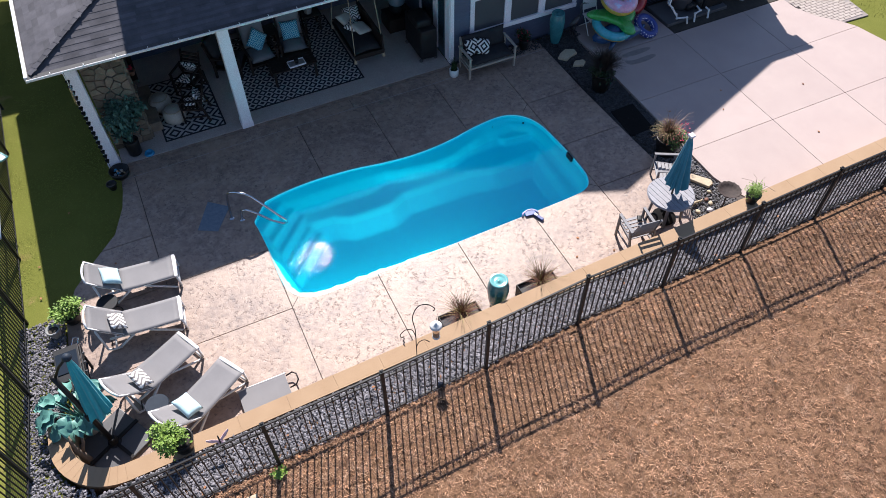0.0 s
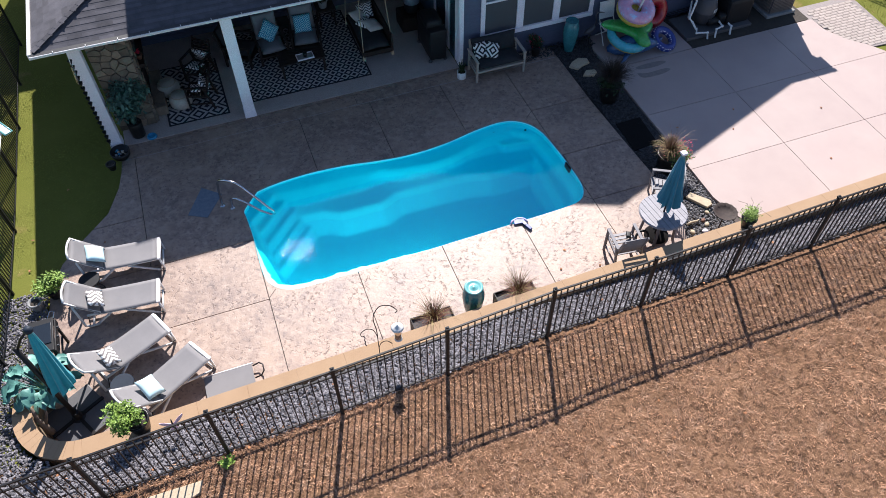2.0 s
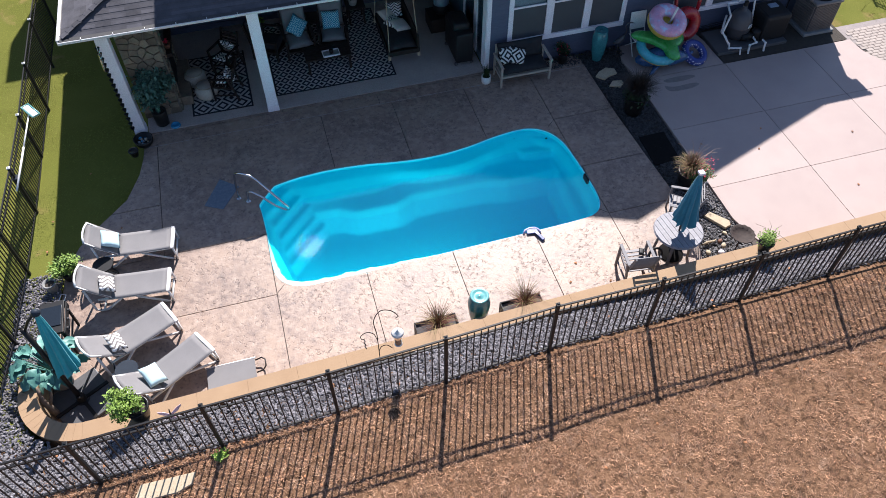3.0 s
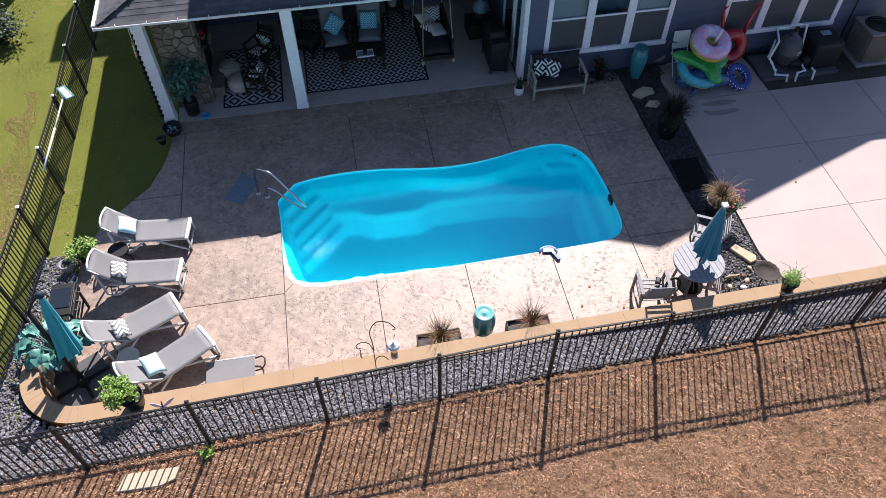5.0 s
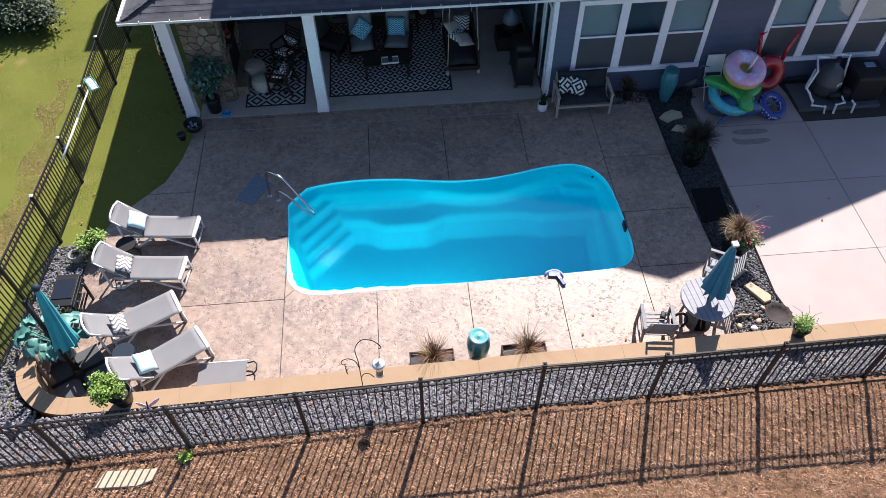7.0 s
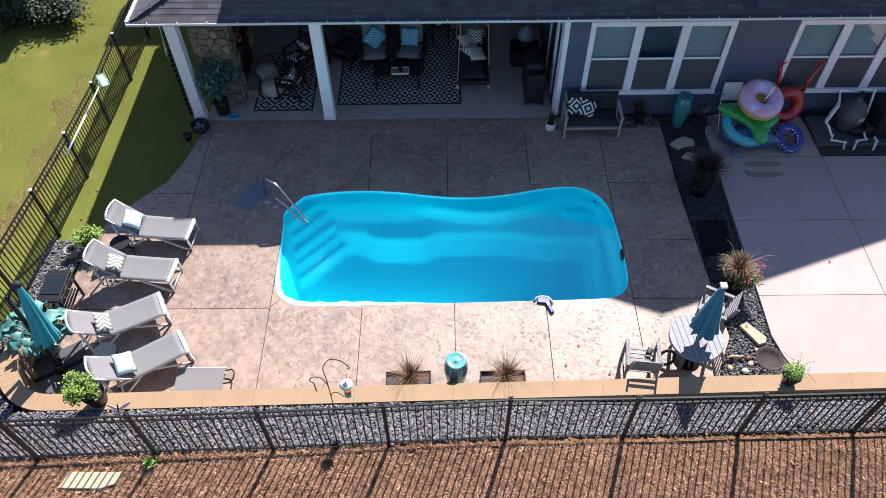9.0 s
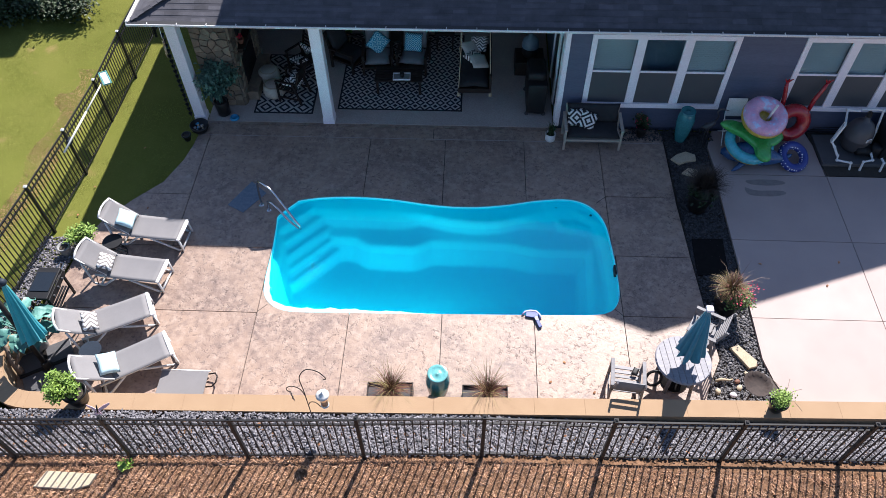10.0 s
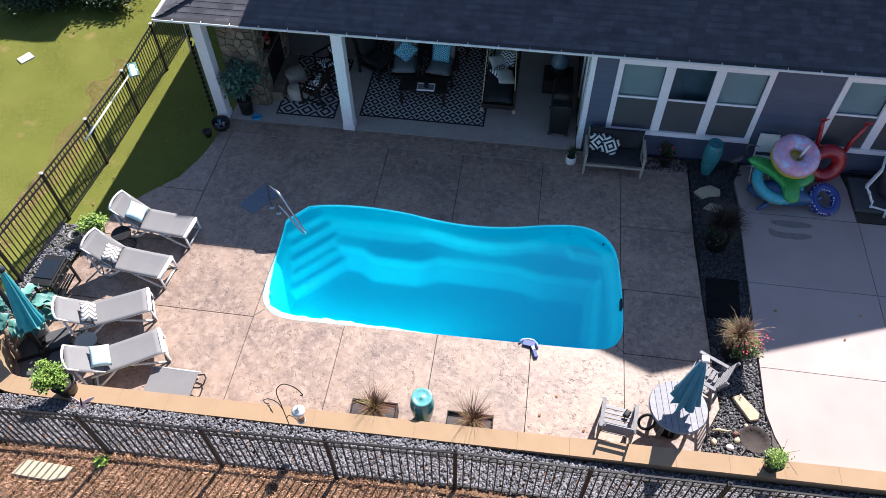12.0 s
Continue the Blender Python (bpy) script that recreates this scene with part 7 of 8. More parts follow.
# ---------------------------------------------------------------- porch: chimney, rugs, furniture
def chimney():
    root = structure(new("stone_chimney"), "tan fieldstone outdoor fireplace chimney", "fireplace")
    bm = B()
    bx(bm, (-1.86, 6.95, 1.33), (0.84, 1.90, 2.66))
    part("core", bm, M["mortar"], root)
    # irregular stones on the street face and on the porch face
    def face(u0, u1, v0, v1, put, seed, step=0.20):
        r = random.Random(seed)
        seeds = []
        nu, nv = max(1, round((u1 - u0) / step)), max(1, round((v1 - v0) / (step * 0.85)))
        for i in range(nu):
            for j in range(nv):
                seeds.append((u0 + (i + 0.5 + r.uniform(-0.36, 0.36)) * (u1 - u0) / nu, v0 + (j + 0.5 + r.uniform(-0.36, 0.36)) * (v1 - v0) / nv))
        for a in seeds:
            cell = [(u0, v0), (u1, v0), (u1, v1), (u0, v1)]
            for b in seeds:
                if a is b or math.hypot(a[0] - b[0], a[1] - b[1]) > 4 * step:
                    continue
                # keep the half nearer to a
                mx, my, dx, dy = (a[0] + b[0]) / 2, (a[1] + b[1]) / 2, b[0] - a[0], b[1] - a[1]
                out = []
                for i in range(len(cell)):
                    p, q = cell[i - 1], cell[i]
                    sp, sq = (p[0] - mx) * dx + (p[1] - my) * dy, (q[0] - mx) * dx + (q[1] - my) * dy
                    if (sp < 0) != (sq < 0):
                        t = sp / (sp - sq)
                        out.append((p[0] + (q[0] - p[0]) * t, p[1] + (q[1] - p[1]) * t))
                    if sq < 0:
                        out.append(q)
                cell = out
                if len(cell) < 3:
                    break
            if len(cell) < 3:
                continue
            cx, cy = sum(p[0] for p in cell) / len(cell), sum(p[1] for p in cell) / len(cell)
            k = 1 - 0.012 / max(0.05, min(math.hypot(p[0] - cx, p[1] - cy) for p in cell))
            bm = B()
            prism(bm, [(cx + (p[0] - cx) * k, cy + (p[1] - cy) * k) for p in cell], 0.0, 0.03 + r.uniform(0, 0.022))
            part("stone", bm, M["fieldstone"], root, at=put)
    face(-2.28, -1.44, 0.02, 2.62, Matrix.Translation((0, 6.0, 0)) @ Euler((radians(90), 0, 0)).to_matrix().to_4x4(), 4)
    side = Matrix.Translation((-1.44, 0, 0)) @ Euler((radians(90), 0, radians(90))).to_matrix().to_4x4()
    face(6.0, 6.40, 0.02, 2.62, side, 5)
    face(7.50, 7.90, 0.02, 2.62, side, 6)
    face(6.40, 7.50, 1.55, 2.62, side, 7)
    bm = B()
    bx(bm, (-1.435, 6.95, 0.62), (0.02, 1.06, 0.80))
    part("firebox", bm, M["blackplastic"], root, "black firebox opening")
    bm = B()
    bx(bm, (-1.36, 6.95, 1.42), (0.20, 1.36, 0.10), bevel=0.01)
    part("mantel", bm, M["darkwood"], root, "dark timber mantel")
    bm = B()
    bx(bm, (-1.30, 6.95, 0.14), (0.32, 1.5, 0.25), bevel=0.015)
    part("hearth", bm, M["fieldstone"], root, "raised stone hearth")
    bm = B()
    bx(bm, (-1.38, 6.95, 2.02), (0.05, 1.05, 0.62), bevel=0.01)
    tagged(part("television", bm, M["blackplastic"]), "black flat screen on the stone chimney", "television")
    p = potted("potted_plant", (-1.34, 6.5, 1.47), round_pot(0.07, 0.12), M["brownpot"], "red flowers in a clay pot on the mantel", (0.05, 0.1))
    leaf_cloud("foliage", (0, 0, 0.2), (0.09, 0.09, 0.08), 80, (0.03, 0.06), M["flower"], p, "", 6, 111)


chimney()

M["rug1"] = lattice_mat("black_white_diamond_rug", (0.018, 0.018, 0.026), (0.50, 0.48, 0.46), 0.245, 2, 0.5)
M["rug2"] = lattice_mat("black_white_tile_rug", (0.018, 0.018, 0.026), (0.48, 0.46, 0.44), 0.46, 3, 0.45)
for nm, x0, x1, y0, y1, mt, lb in (("area_rug", 0.82, 3.85, 5.92, 8.95, "rug1", "black and white diamond woven rug on the porch"), ("area_rug", -1.20, 0.24, 5.73, 8.0, "rug2", "bold black and white diamond rug by the fireplace")):
    root = thing(nm, lb, "rug", pose((x0 + x1) / 2, (y0 + y1) / 2, 0.012))
    w, d = x1 - x0, y1 - y0
    bm = B()
    bx(bm, (0, 0, 0.005), (w - 0.08, d - 0.08, 0.010))
    part("field", bm, M[mt], root)
    for c, s in (((0, -d / 2 + 0.02, 0.005), (w, 0.04, 0.011)), ((0, d / 2 - 0.02, 0.005), (w, 0.04, 0.011)), ((-w / 2 + 0.02, 0, 0.005), (0.04, d - 0.08, 0.011)), ((w / 2 - 0.02, 0, 0.005), (0.04, d - 0.08, 0.011))):
        bm = B()
        bx(bm, c, s)
        part("border", bm, M["charcoal"], root)

for x, y in ((-1.02, 6.98), (-0.80, 6.42)):
    root = thing("pouf", "round cream woven pouf on the porch floor", "pouf", pose(x, y, 0.02), "cream poufs")
    bm = B()
    lathe(bm, [(0, 0), (0.20, 0.0), (0.255, 0.06), (0.27, 0.17), (0.25, 0.28), (0.17, 0.34), (0, 0.35)], 32)
    part("body", bm, M["wicker"], root, smooth=True)
    bm = B()
    tube(bm, [(0.2 * math.cos(k / 24 * 6.2832), 0.2 * math.sin(k / 24 * 6.2832), 0.33) for k in range(24)], 0.008, 6, closed=True)
    part("piping", bm, M["rope"], root)
slat_chair(pose(-0.22, 7.30, 0.022, 0, 0, 140), M["darkwood"], "dark wooden slatted chair on the rug", "dark porch chairs")
slat_chair(pose(-0.34, 6.36, 0.022, 0, 0, 75), M["darkwood"], "dark wooden slatted chair with a zigzag cushion", "dark porch chairs")
scatter_pillow("throw_pillow", (-0.06, 7.46, 0.60), (62, 0, 140), (0.38, 0.38, 0.12), M["zig"], "black and white zigzag cushion on a dark chair")
scatter_pillow("throw_pillow", (-0.26, 7.24, 0.46), (8, 0, 140), (0.36, 0.36, 0.08), M["zig"], "black and white zigzag cushion on a dark chair")
scatter_pillow("throw_pillow", (-0.16, 6.32, 0.58), (62, 0, 75), (0.36, 0.36, 0.12), M["zig"], "black and white zigzag cushion on a dark chair")
scatter_pillow("throw_pillow", (-0.38, 6.36, 0.46), (6, 0, 80), (0.30, 0.26, 0.08), M["zig"], "small black and white cushion on a dark chair")


def club_chair(m, label, cloth="greycushion"):
    root = thing("lounge_chair", label, "chair", m, "grey cushioned porch chairs")
    bm = B()
    bx(bm, (0, 0, 0.22), (0.66, 0.70, 0.06), bevel=0.01)
    part("frame", bm, M["darkwood"], root)
    for s in (-1, 1):
        bm = B()
        bx(bm, (s * 0.36, 0.0, 0.56), (0.07, 0.72, 0.04), bevel=0.01)
        part("armrest", bm, M["darkwood"], root)
        for y in (-0.32, 0.32):
            bm = B()
            bx(bm, (s * 0.36, y, 0.28), (0.055, 0.055, 0.56))
            part("leg", bm, M["darkwood"], root)
    bm = B()
    cushion(bm, 0.62, 0.66, 0.17, Matrix.Translation((0, -0.02, 0.35)))
    part("seat_cushion", bm, M[cloth], root, "fabric cushion", True)
    bm = B()
    cushion(bm, 0.62, 0.66, 0.17, Matrix.Translation((0, 0.34, 0.72)) @ Euler((radians(74), 0, 0)).to_matrix().to_4x4())
    part("back_cushion", bm, M[cloth], root, "fabric cushion", True)
    bm = B()
    bx(bm, (0, 0.42, 0.62), (0.66, 0.04, 0.66), rot=(-14, 0, 0), bevel=0.01)
    part("back_frame", bm, M["darkwood"], root)
    return root


c = club_chair(pose(1.68, 7.56, 0.022, 0, 0, 4), "dark wooden lounge chair with grey cushions and a blue pillow")
copy_thing(c, pose(2.58, 7.60, 0.022, 0, 0, -6))
club_chair(pose(0.95, 7.70, 0.022, 0, 0, 62), "dark wooden lounge chair with charcoal cushions by the column", "charcoal")
M["bluepillow"] = lattice_mat("turquoise_pattern", (0.015, 0.27, 0.43), (0.42, 0.74, 0.80), 0.15, 3, 0.6)
scatter_pillow("throw_pillow", (1.70, 7.68, 0.68), (60, 45, 4), (0.48, 0.48, 0.14), M["bluepillow"], "turquoise patterned pillow on a grey chair")
scatter_pillow("throw_pillow", (2.58, 7.72, 0.68), (60, 0, -6), (0.46, 0.46, 0.14), M["bluepillow"], "turquoise patterned pillow on a grey chair")


def coffee_table():
    root = thing("coffee_table", "dark slatted wooden coffee table on the rug", "table", pose(2.28, 6.76, 0.022))
    for k in range(6):
        bm = B()
        bx(bm, (0, -0.25 + k * 0.10, 0.42), (1.15, 0.09, 0.03), bevel=0.004)
        part("slat", bm, M["darkwood"], root)
    for x in (-0.52, 0.52):
        for y in (-0.24, 0.24):
            bm = B()
            bx(bm, (x, y, 0.2), (0.06, 0.06, 0.40))
            part("leg", bm, M["darkwood"], root)
    tray = thing("tray", "pale grey tray with a dark mug on the coffee table", "tray", pose(2.36, 6.62, 0.457, 0, 0, 2))
    bm = B()
    bx(bm, (0, 0, 0.01), (0.42, 0.24, 0.02), bevel=0.006)
    part("base", bm, M["concretepot"], tray)
    for c, s in (((0, 0.12, 0.025), (0.42, 0.015, 0.04)), ((0, -0.12, 0.025), (0.42, 0.015, 0.04)), ((0.205, 0, 0.025), (0.015, 0.24, 0.04)), ((-0.205, 0, 0.025), (0.015, 0.24, 0.04))):
        bm = B()
        bx(bm, c, s)
        part("edge", bm, M["white"], tray)
    bm = B()
    lathe(bm, [(0, 0), (0.05, 0), (0.055, 0.10), (0.045, 0.10), (0.04, 0.02), (0, 0.02)], 18)
    tagged(part("mug", bm, M["blackpot"], None, "", True, pose(2.37, 6.63, 0.478)), "black mug standing on the tray", "mug")


coffee_table()
root = thing("end_table", "dark wooden end table between the grey chairs", "table", pose(2.12, 8.20, 0.022))
bm = B()
bx(bm, (0, 0, 0.48), (0.40, 0.50, 0.04), bevel=0.006)
part("tabletop", bm, M["darkwood"], root)
for x in (-0.17, 0.17):
    for y in (-0.22, 0.22):
        bm = B()
        bx(bm, (x, y, 0.23), (0.045, 0.045, 0.46))
        part("leg", bm, M["darkwood"], root)
root = thing("end_table", "dark wooden plant stand by the back wall", "table", pose(3.35, 8.50, 0.022))
bm = B()
bx(bm, (0, 0, 0.50), (0.5, 0.5, 0.04), bevel=0.006)
part("tabletop", bm, M["darkwood"], root)
for x in (-0.2, 0.2):
    for y in (-0.2, 0.2):
        bm = B()
        bx(bm, (x, y, 0.24), (0.045, 0.045, 0.48))
        part("leg", bm, M["darkwood"], root)
p = potted("potted_plant", (3.30, 8.45, 0.542), round_pot(0.13, 0.22), M["concretepot"], "green houseplant in a grey pot on a stand", (0.1, 0.18))
leaf_cloud("foliage", (0, 0, 0.33), (0.22, 0.2, 0.15), 160, (0.07, 0.13), M["leaf_dark"], p, "", 8, 121)
p = potted("potted_plant", (0.72, 8.55, 0.012), round_pot(0.14, 0.30), M["concretepot"], "bright green plant in a grey pot by the column", (0.11, 0.26))
leaf_cloud("foliage", (0, 0, 0.42), (0.2, 0.2, 0.15), 180, (0.06, 0.11), M["leaf_bright"], p, "", 8, 122)


def bed_swing():
    root = thing("bed_swing", "dark cushioned porch bed swing hung on jute ropes", "swing", pose(4.14, 7.05, 0.012))
    bm = B()
    bx(bm, (0, 0, 0.40), (0.78, 1.75, 0.08), bevel=0.01)
    part("platform", bm, M["darkwood"], root)
    bm = B()
    cushion(bm, 0.74, 1.70, 0.20, Matrix.Translation((0, 0, 0.52)))
    part("mattress", bm, M["charcoal"], root, "charcoal fabric mattress", True)
    bm = B()
    bx(bm, (0.37, 0.0, 0.66), (0.05, 1.75, 0.44), bevel=0.01)
    part("backrest", bm, M["darkwood"], root)
    bm = B()
    bx(bm, (0, -0.86, 0.44), (0.80, 0.05, 0.10), bevel=0.008)
    part("front_rail", bm, M["darkwood"], root)
    for x in (-0.38, 0.38):
        for y in (-0.84, 0.84):
            bm = B()
            tube(bm, [(x, y, 0.34), (x, y, 0.55), (x * 0.75, y * 0.55, 2.68)], 0.010, 7)
            part("rope", bm, M["rope"], root, smooth=True)
            bm = B()
            lathe(bm, [(0, 0.10), (0.022, 0.08), (0.03, 0.02), (0.045, -0.08), (0, -0.08)], 10, (x, y, 0.34))
            part("tassel", bm, M["rope"], root)


bed_swing()
for x, y, z, rot, mt in ((4.02, 7.45, 0.72, (20, 10, 30), "whitethrow"), (4.22, 7.62, 0.74, (24, -8, -12), "zig"), (4.12, 7.15, 0.69, (8, 4, 50), "zig"), (4.24, 6.98, 0.70, (10, 12, 20), "whitethrow")):
    if "whitethrow" not in M:
        M["whitethrow"] = mat("cream_knit", (0.62, 0.58, 0.53), (0.55, 0.51, 0.46), rough=0.95, scale=20, fine=150, bump=0.4)
    scatter_pillow("throw_pillow", (x, y, z), rot, (0.44, 0.44, 0.14), M[mt], "cream knit cushion on the swing" if mt == "whitethrow" else "black and white printed cushion on the swing")


def covered_grill():
    root = thing("covered_grill", "gas grill under a black cover near the door", "grill", pose(5.60, 6.30, 0.012, 0, 0, 90))
    bm = B()
    vs = bx(bm, (0, 0, 0.52), (1.05, 0.44, 0.84), bevel=0.04)
    bx(bm, (0, 0.02, 0.98), (0.64, 0.44, 0.26), bevel=0.09)
    bmesh.ops.subdivide_edges(bm, edges=bm.edges[:], cuts=2, use_grid_fill=True)
    for v in bm.verts:
        v.co += Vector((noise.noise(v.co * 6), noise.noise(v.co * 6 + Vector((9, 0, 0))), 0.4 * noise.noise(v.co * 5))) * 0.02
    part("cover", bm, M["blackplastic"], root, "black weatherproof cover", True)
    for x in (-0.45, 0.45):
        for y in (-0.2, 0.2):
            bm = B()
            tube(bm, [(x - 0.015, y, 0.05), (x + 0.015, y, 0.05)], 0.05, 14)
            part("caster", bm, M["greyplastic"], root)


covered_grill()
root = thing("kamado_cooker", "grey-blue domed ceramic cooker on a dark stand", "grill", pose(5.50, 7.60, 0.012))
bm = B()
lathe(bm, [(0, 0.42), (0.14, 0.42), (0.20, 0.52), (0.215, 0.68), (0.21, 0.70)], 30)
part("base", bm, M["blackplastic"], root, smooth=True)
bm = B()
lathe(bm, [(0.212, 0.71), (0.216, 0.74), (0.20, 0.86), (0.14, 0.96), (0.06, 1.0), (0.05, 1.05), (0, 1.05)], 30)
part("lid", bm, M["kamado"] if "kamado" in M else M.setdefault("kamado", mat("blue_grey_glaze", (0.16, 0.21, 0.25), (0.13, 0.18, 0.22), rough=0.35, scale=20)), root, "blue-grey glazed lid", True)
bm = B()
bx(bm, (0, 0, 0.22), (0.72, 0.62, 0.40), bevel=0.015)
part("stand", bm, M["darkwood"], root)
# rain chain, catch bowl, blue dish
root = thing("rain_chain", "black cup rain chain from the gutter to the bowl", "rain chain", pose(-2.50, 5.14, 0))
cup = None
for k in range(17):
    if cup is None:
        bm = B()
        lathe(bm, [(0.012, 0.0), (0.022, 0.01), (0.045, 0.075), (0.05, 0.08), (0.042, 0.078), (0.015, 0.012)], 10)
        cup = mesh_of(bm, "cup")
        cup.materials.append(M["blackplastic"])
    shared("cup", cup, root, pose(0.03 - 0.0 * k, 0, 0.42 + k * 0.135))
bm = B()
tube(bm, [(0.03, 0, 0.25), (0.03, 0, 2.86)], 0.006, 5)
part("link_line", bm, M["blackplastic"], root)
root = thing("catch_bowl", "black bowl of blue glass and pebbles under the rain chain", "bowl", pose(-2.34, 5.08, 0.0))
bm = B()
lathe(bm, [(0, 0), (0.14, 0), (0.20, 0.08), (0.22, 0.20), (0.205, 0.20), (0.185, 0.10), (0, 0.09)], 26)
part("bowl", bm, M["blackpot"], root, smooth=True)
for k in range(16):
    a, r = rnd.uniform(0, 6.28), rnd.uniform(0.02, 0.15)
    bm = B()
    bmesh.ops.create_icosphere(bm, subdivisions=1, radius=rnd.uniform(0.022, 0.04))
    part("pebble", bm, M[("bluepebble", "concretepot", "sandstone")[k % 3]] if "bluepebble" in M else M.setdefault("bluepebble", mat("blue_glass_pebble", (0.06, 0.28, 0.45), rough=0.2, scale=20)), root, at=pose(r * math.cos(a), r * math.sin(a), 0.13))
root = thing("wind_chime", "slim pale blue-grey wind chime hanging at the eave corner", "wind chime", pose(-2.45, 5.09, 2.93))
bm = B()
tube(bm, [(0, 0, 0.0), (-0.02, 0.0, -0.34)], 0.006, 6)
part("cord", bm, M["whiteplastic"], root)
for k in range(4):
    bm = B()
    tube(bm, [(-0.02 + 0.018 * math.cos(k * 1.57), 0.018 * math.sin(k * 1.57), -0.34 - 0.02 * k), (-0.045 + 0.022 * math.cos(k * 1.57), 0.022 * math.sin(k * 1.57), -0.72 - 0.03 * k)], 0.009, 7)
    part("chime_tube", bm, M["chrome"], root)
root = potted("planter_pot", (-2.57, 4.76, 0.0), round_pot(0.10, 0.17), M["blackpot"], "small black pot beside the catch bowl", (0.08, 0.13), "pot")
root = thing("pet_bowl", "bright blue plastic bowl on the porch edge", "bowl", pose(-1.62, 5.52, 0.012))
bm = B()
lathe(bm, [(0, 0), (0.11, 0), (0.12, 0.01), (0.095, 0.055), (0.085, 0.055), (0.075, 0.015), (0, 0.015)], 24)
part("bowl", bm, M.setdefault("bluebowl", mat("cyan_plastic", (0.03, 0.30, 0.52), (0.025, 0.26, 0.46), rough=0.35, scale=8)), root, smooth=True)


# ---------------------------------------------------------------- bench by the house wall
def bench():
    root = thing("outdoor_loveseat", "grey cushioned loveseat with a pale wooden frame by the wall", "bench", pose(6.85, 4.99, 0))
    for s in (-1, 1):
        for y, h in ((-0.28, 0.58), (0.27, 0.60)):
            bm = B()
            bx(bm, (s * 0.63, y, h / 2), (0.05, 0.05, h))
            part("leg", bm, M["palewood"], root)
        bm = B()
        bx(bm, (s * 0.63, 0.0, 0.60), (0.07, 0.66, 0.035), bevel=0.008)
        part("armrest", bm, M["palewood"], root)
        bm = B()
        bx(bm, (s * 0.63, 0, 0.25), (0.03, 0.52, 0.05))
        part("side_rail", bm, M["palewood"], root)
    bm = B()
    bx(bm, (0, -0.01, 0.29), (1.22, 0.58, 0.06), bevel=0.008)
    part("seat_frame", bm, M["palewood"], root)
    bm = B()
    cushion(bm, 1.20, 0.60, 0.16, Matrix.Translation((0, -0.02, 0.40)), 16, 8)
    part("seat_cushion", bm, M["charcoal"], root, "charcoal fabric cushion", True)
    bm = B()
    cushion(bm, 1.20, 0.48, 0.16, Matrix.Translation((0, 0.25, 0.66)) @ Euler((radians(76), 0, 0)).to_matrix().to_4x4(), 16, 8)
    part("back_cushion", bm, M["charcoal"], root, "charcoal fabric cushion", True)
    bm = B()
    bx(bm, (0, 0.33, 0.58), (1.22, 0.03, 0.5), rot=(-10, 0, 0), bevel=0.006)
    part("back_frame", bm, M["palewood"], root)


M["palewood"] = mat("pale_driftwood", (0.42, 0.36, 0.30), (0.35, 0.30, 0.25), rough=0.7, scale=4, fine=40, stretch=(1, 8, 8))
bench()
M["weave_bw"] = lattice_mat("black_white_maze", (0.015, 0.015, 0.02), (0.70, 0.68, 0.66), 0.34, 3, 0.5)
scatter_pillow("throw_pillow", (6.46, 5.07, 0.66), (58, 0, 4), (0.40, 0.40, 0.13), M["weave_bw"], "black and white maze-pattern pillow on the loveseat")
scatter_pillow("throw_pillow", (6.72, 5.01, 0.63), (54, 20, -8), (0.40, 0.40, 0.13), M["weave_bw"], "black and white maze-pattern pillow on the loveseat")


# ---------------------------------------------------------------- pool toys by the wall
def torus(bm, R, r, c=(0, 0, 0), seg=36, ring=14, flat=1.0):
    g = [[bm.verts.new((c[0] + (R + r * math.cos(b)) * math.cos(a), c[1] + (R + r * math.cos(b)) * math.sin(a), c[2] + r * flat * math.sin(b)))
          for b in (2 * math.pi * j / ring for j in range(ring))] for a in (2 * math.pi * i / seg for i in range(seg))]
    for i in range(seg):
        for j in range(ring):
            bm.faces.new((g[i][j], g[(i + 1) % seg][j], g[(i + 1) % seg][(j + 1) % ring], g[i][(j + 1) % ring]))


def vinyl(name, a, b, patch=None):
    return mat(name, a, b, rough=0.28, scale=5, fine=20, bump=0.0, patch=patch, coat=0.3)


M["pinkvinyl"] = vinyl("pink_vinyl", (0.74, 0.34, 0.46), (0.62, 0.42, 0.62), ((0.48, 0.60, 0.78), 5.0, 0.56, 0.64))
M["yellowvinyl"] = vinyl("yellow_vinyl", (0.62, 0.46, 0.08), (0.55, 0.38, 0.06))
M["greenvinyl"] = vinyl("green_vinyl", (0.06, 0.42, 0.09), (0.05, 0.36, 0.08))
M["aquavinyl"] = vinyl("aqua_vinyl", (0.08, 0.50, 0.58), (0.07, 0.44, 0.54))
M["bluevinyl"] = vinyl("blue_vinyl", (0.03, 0.10, 0.24), (0.025, 0.08, 0.20))
M["redvinyl"] = vinyl("red_vinyl", (0.42, 0.018, 0.028), (0.36, 0.015, 0.025))
M["dotvinyl"] = mat("dotted_blue_vinyl", (0.02, 0.04, 0.22), (0.02, 0.035, 0.19), rough=0.3, scale=5, bump=0)
nt = M["dotvinyl"].node_tree
vor = nt.nodes.new("ShaderNodeTexVoronoi")
vor.inputs["Scale"].default_value, vor.inputs["Randomness"].default_value = 17.0, 0.15
nt.links.new(nt.nodes.new("ShaderNodeTexCoord").outputs["Object"], vor.inputs["Vector"])
nt.links.new(mixc(nt, math_node(nt, 'LESS_THAN', vor.outputs["Distance"], 0.30), (0.02, 0.04, 0.22), (0.75, 0.75, 0.78)), nt.nodes["Principled BSDF"].inputs["Base Color"])

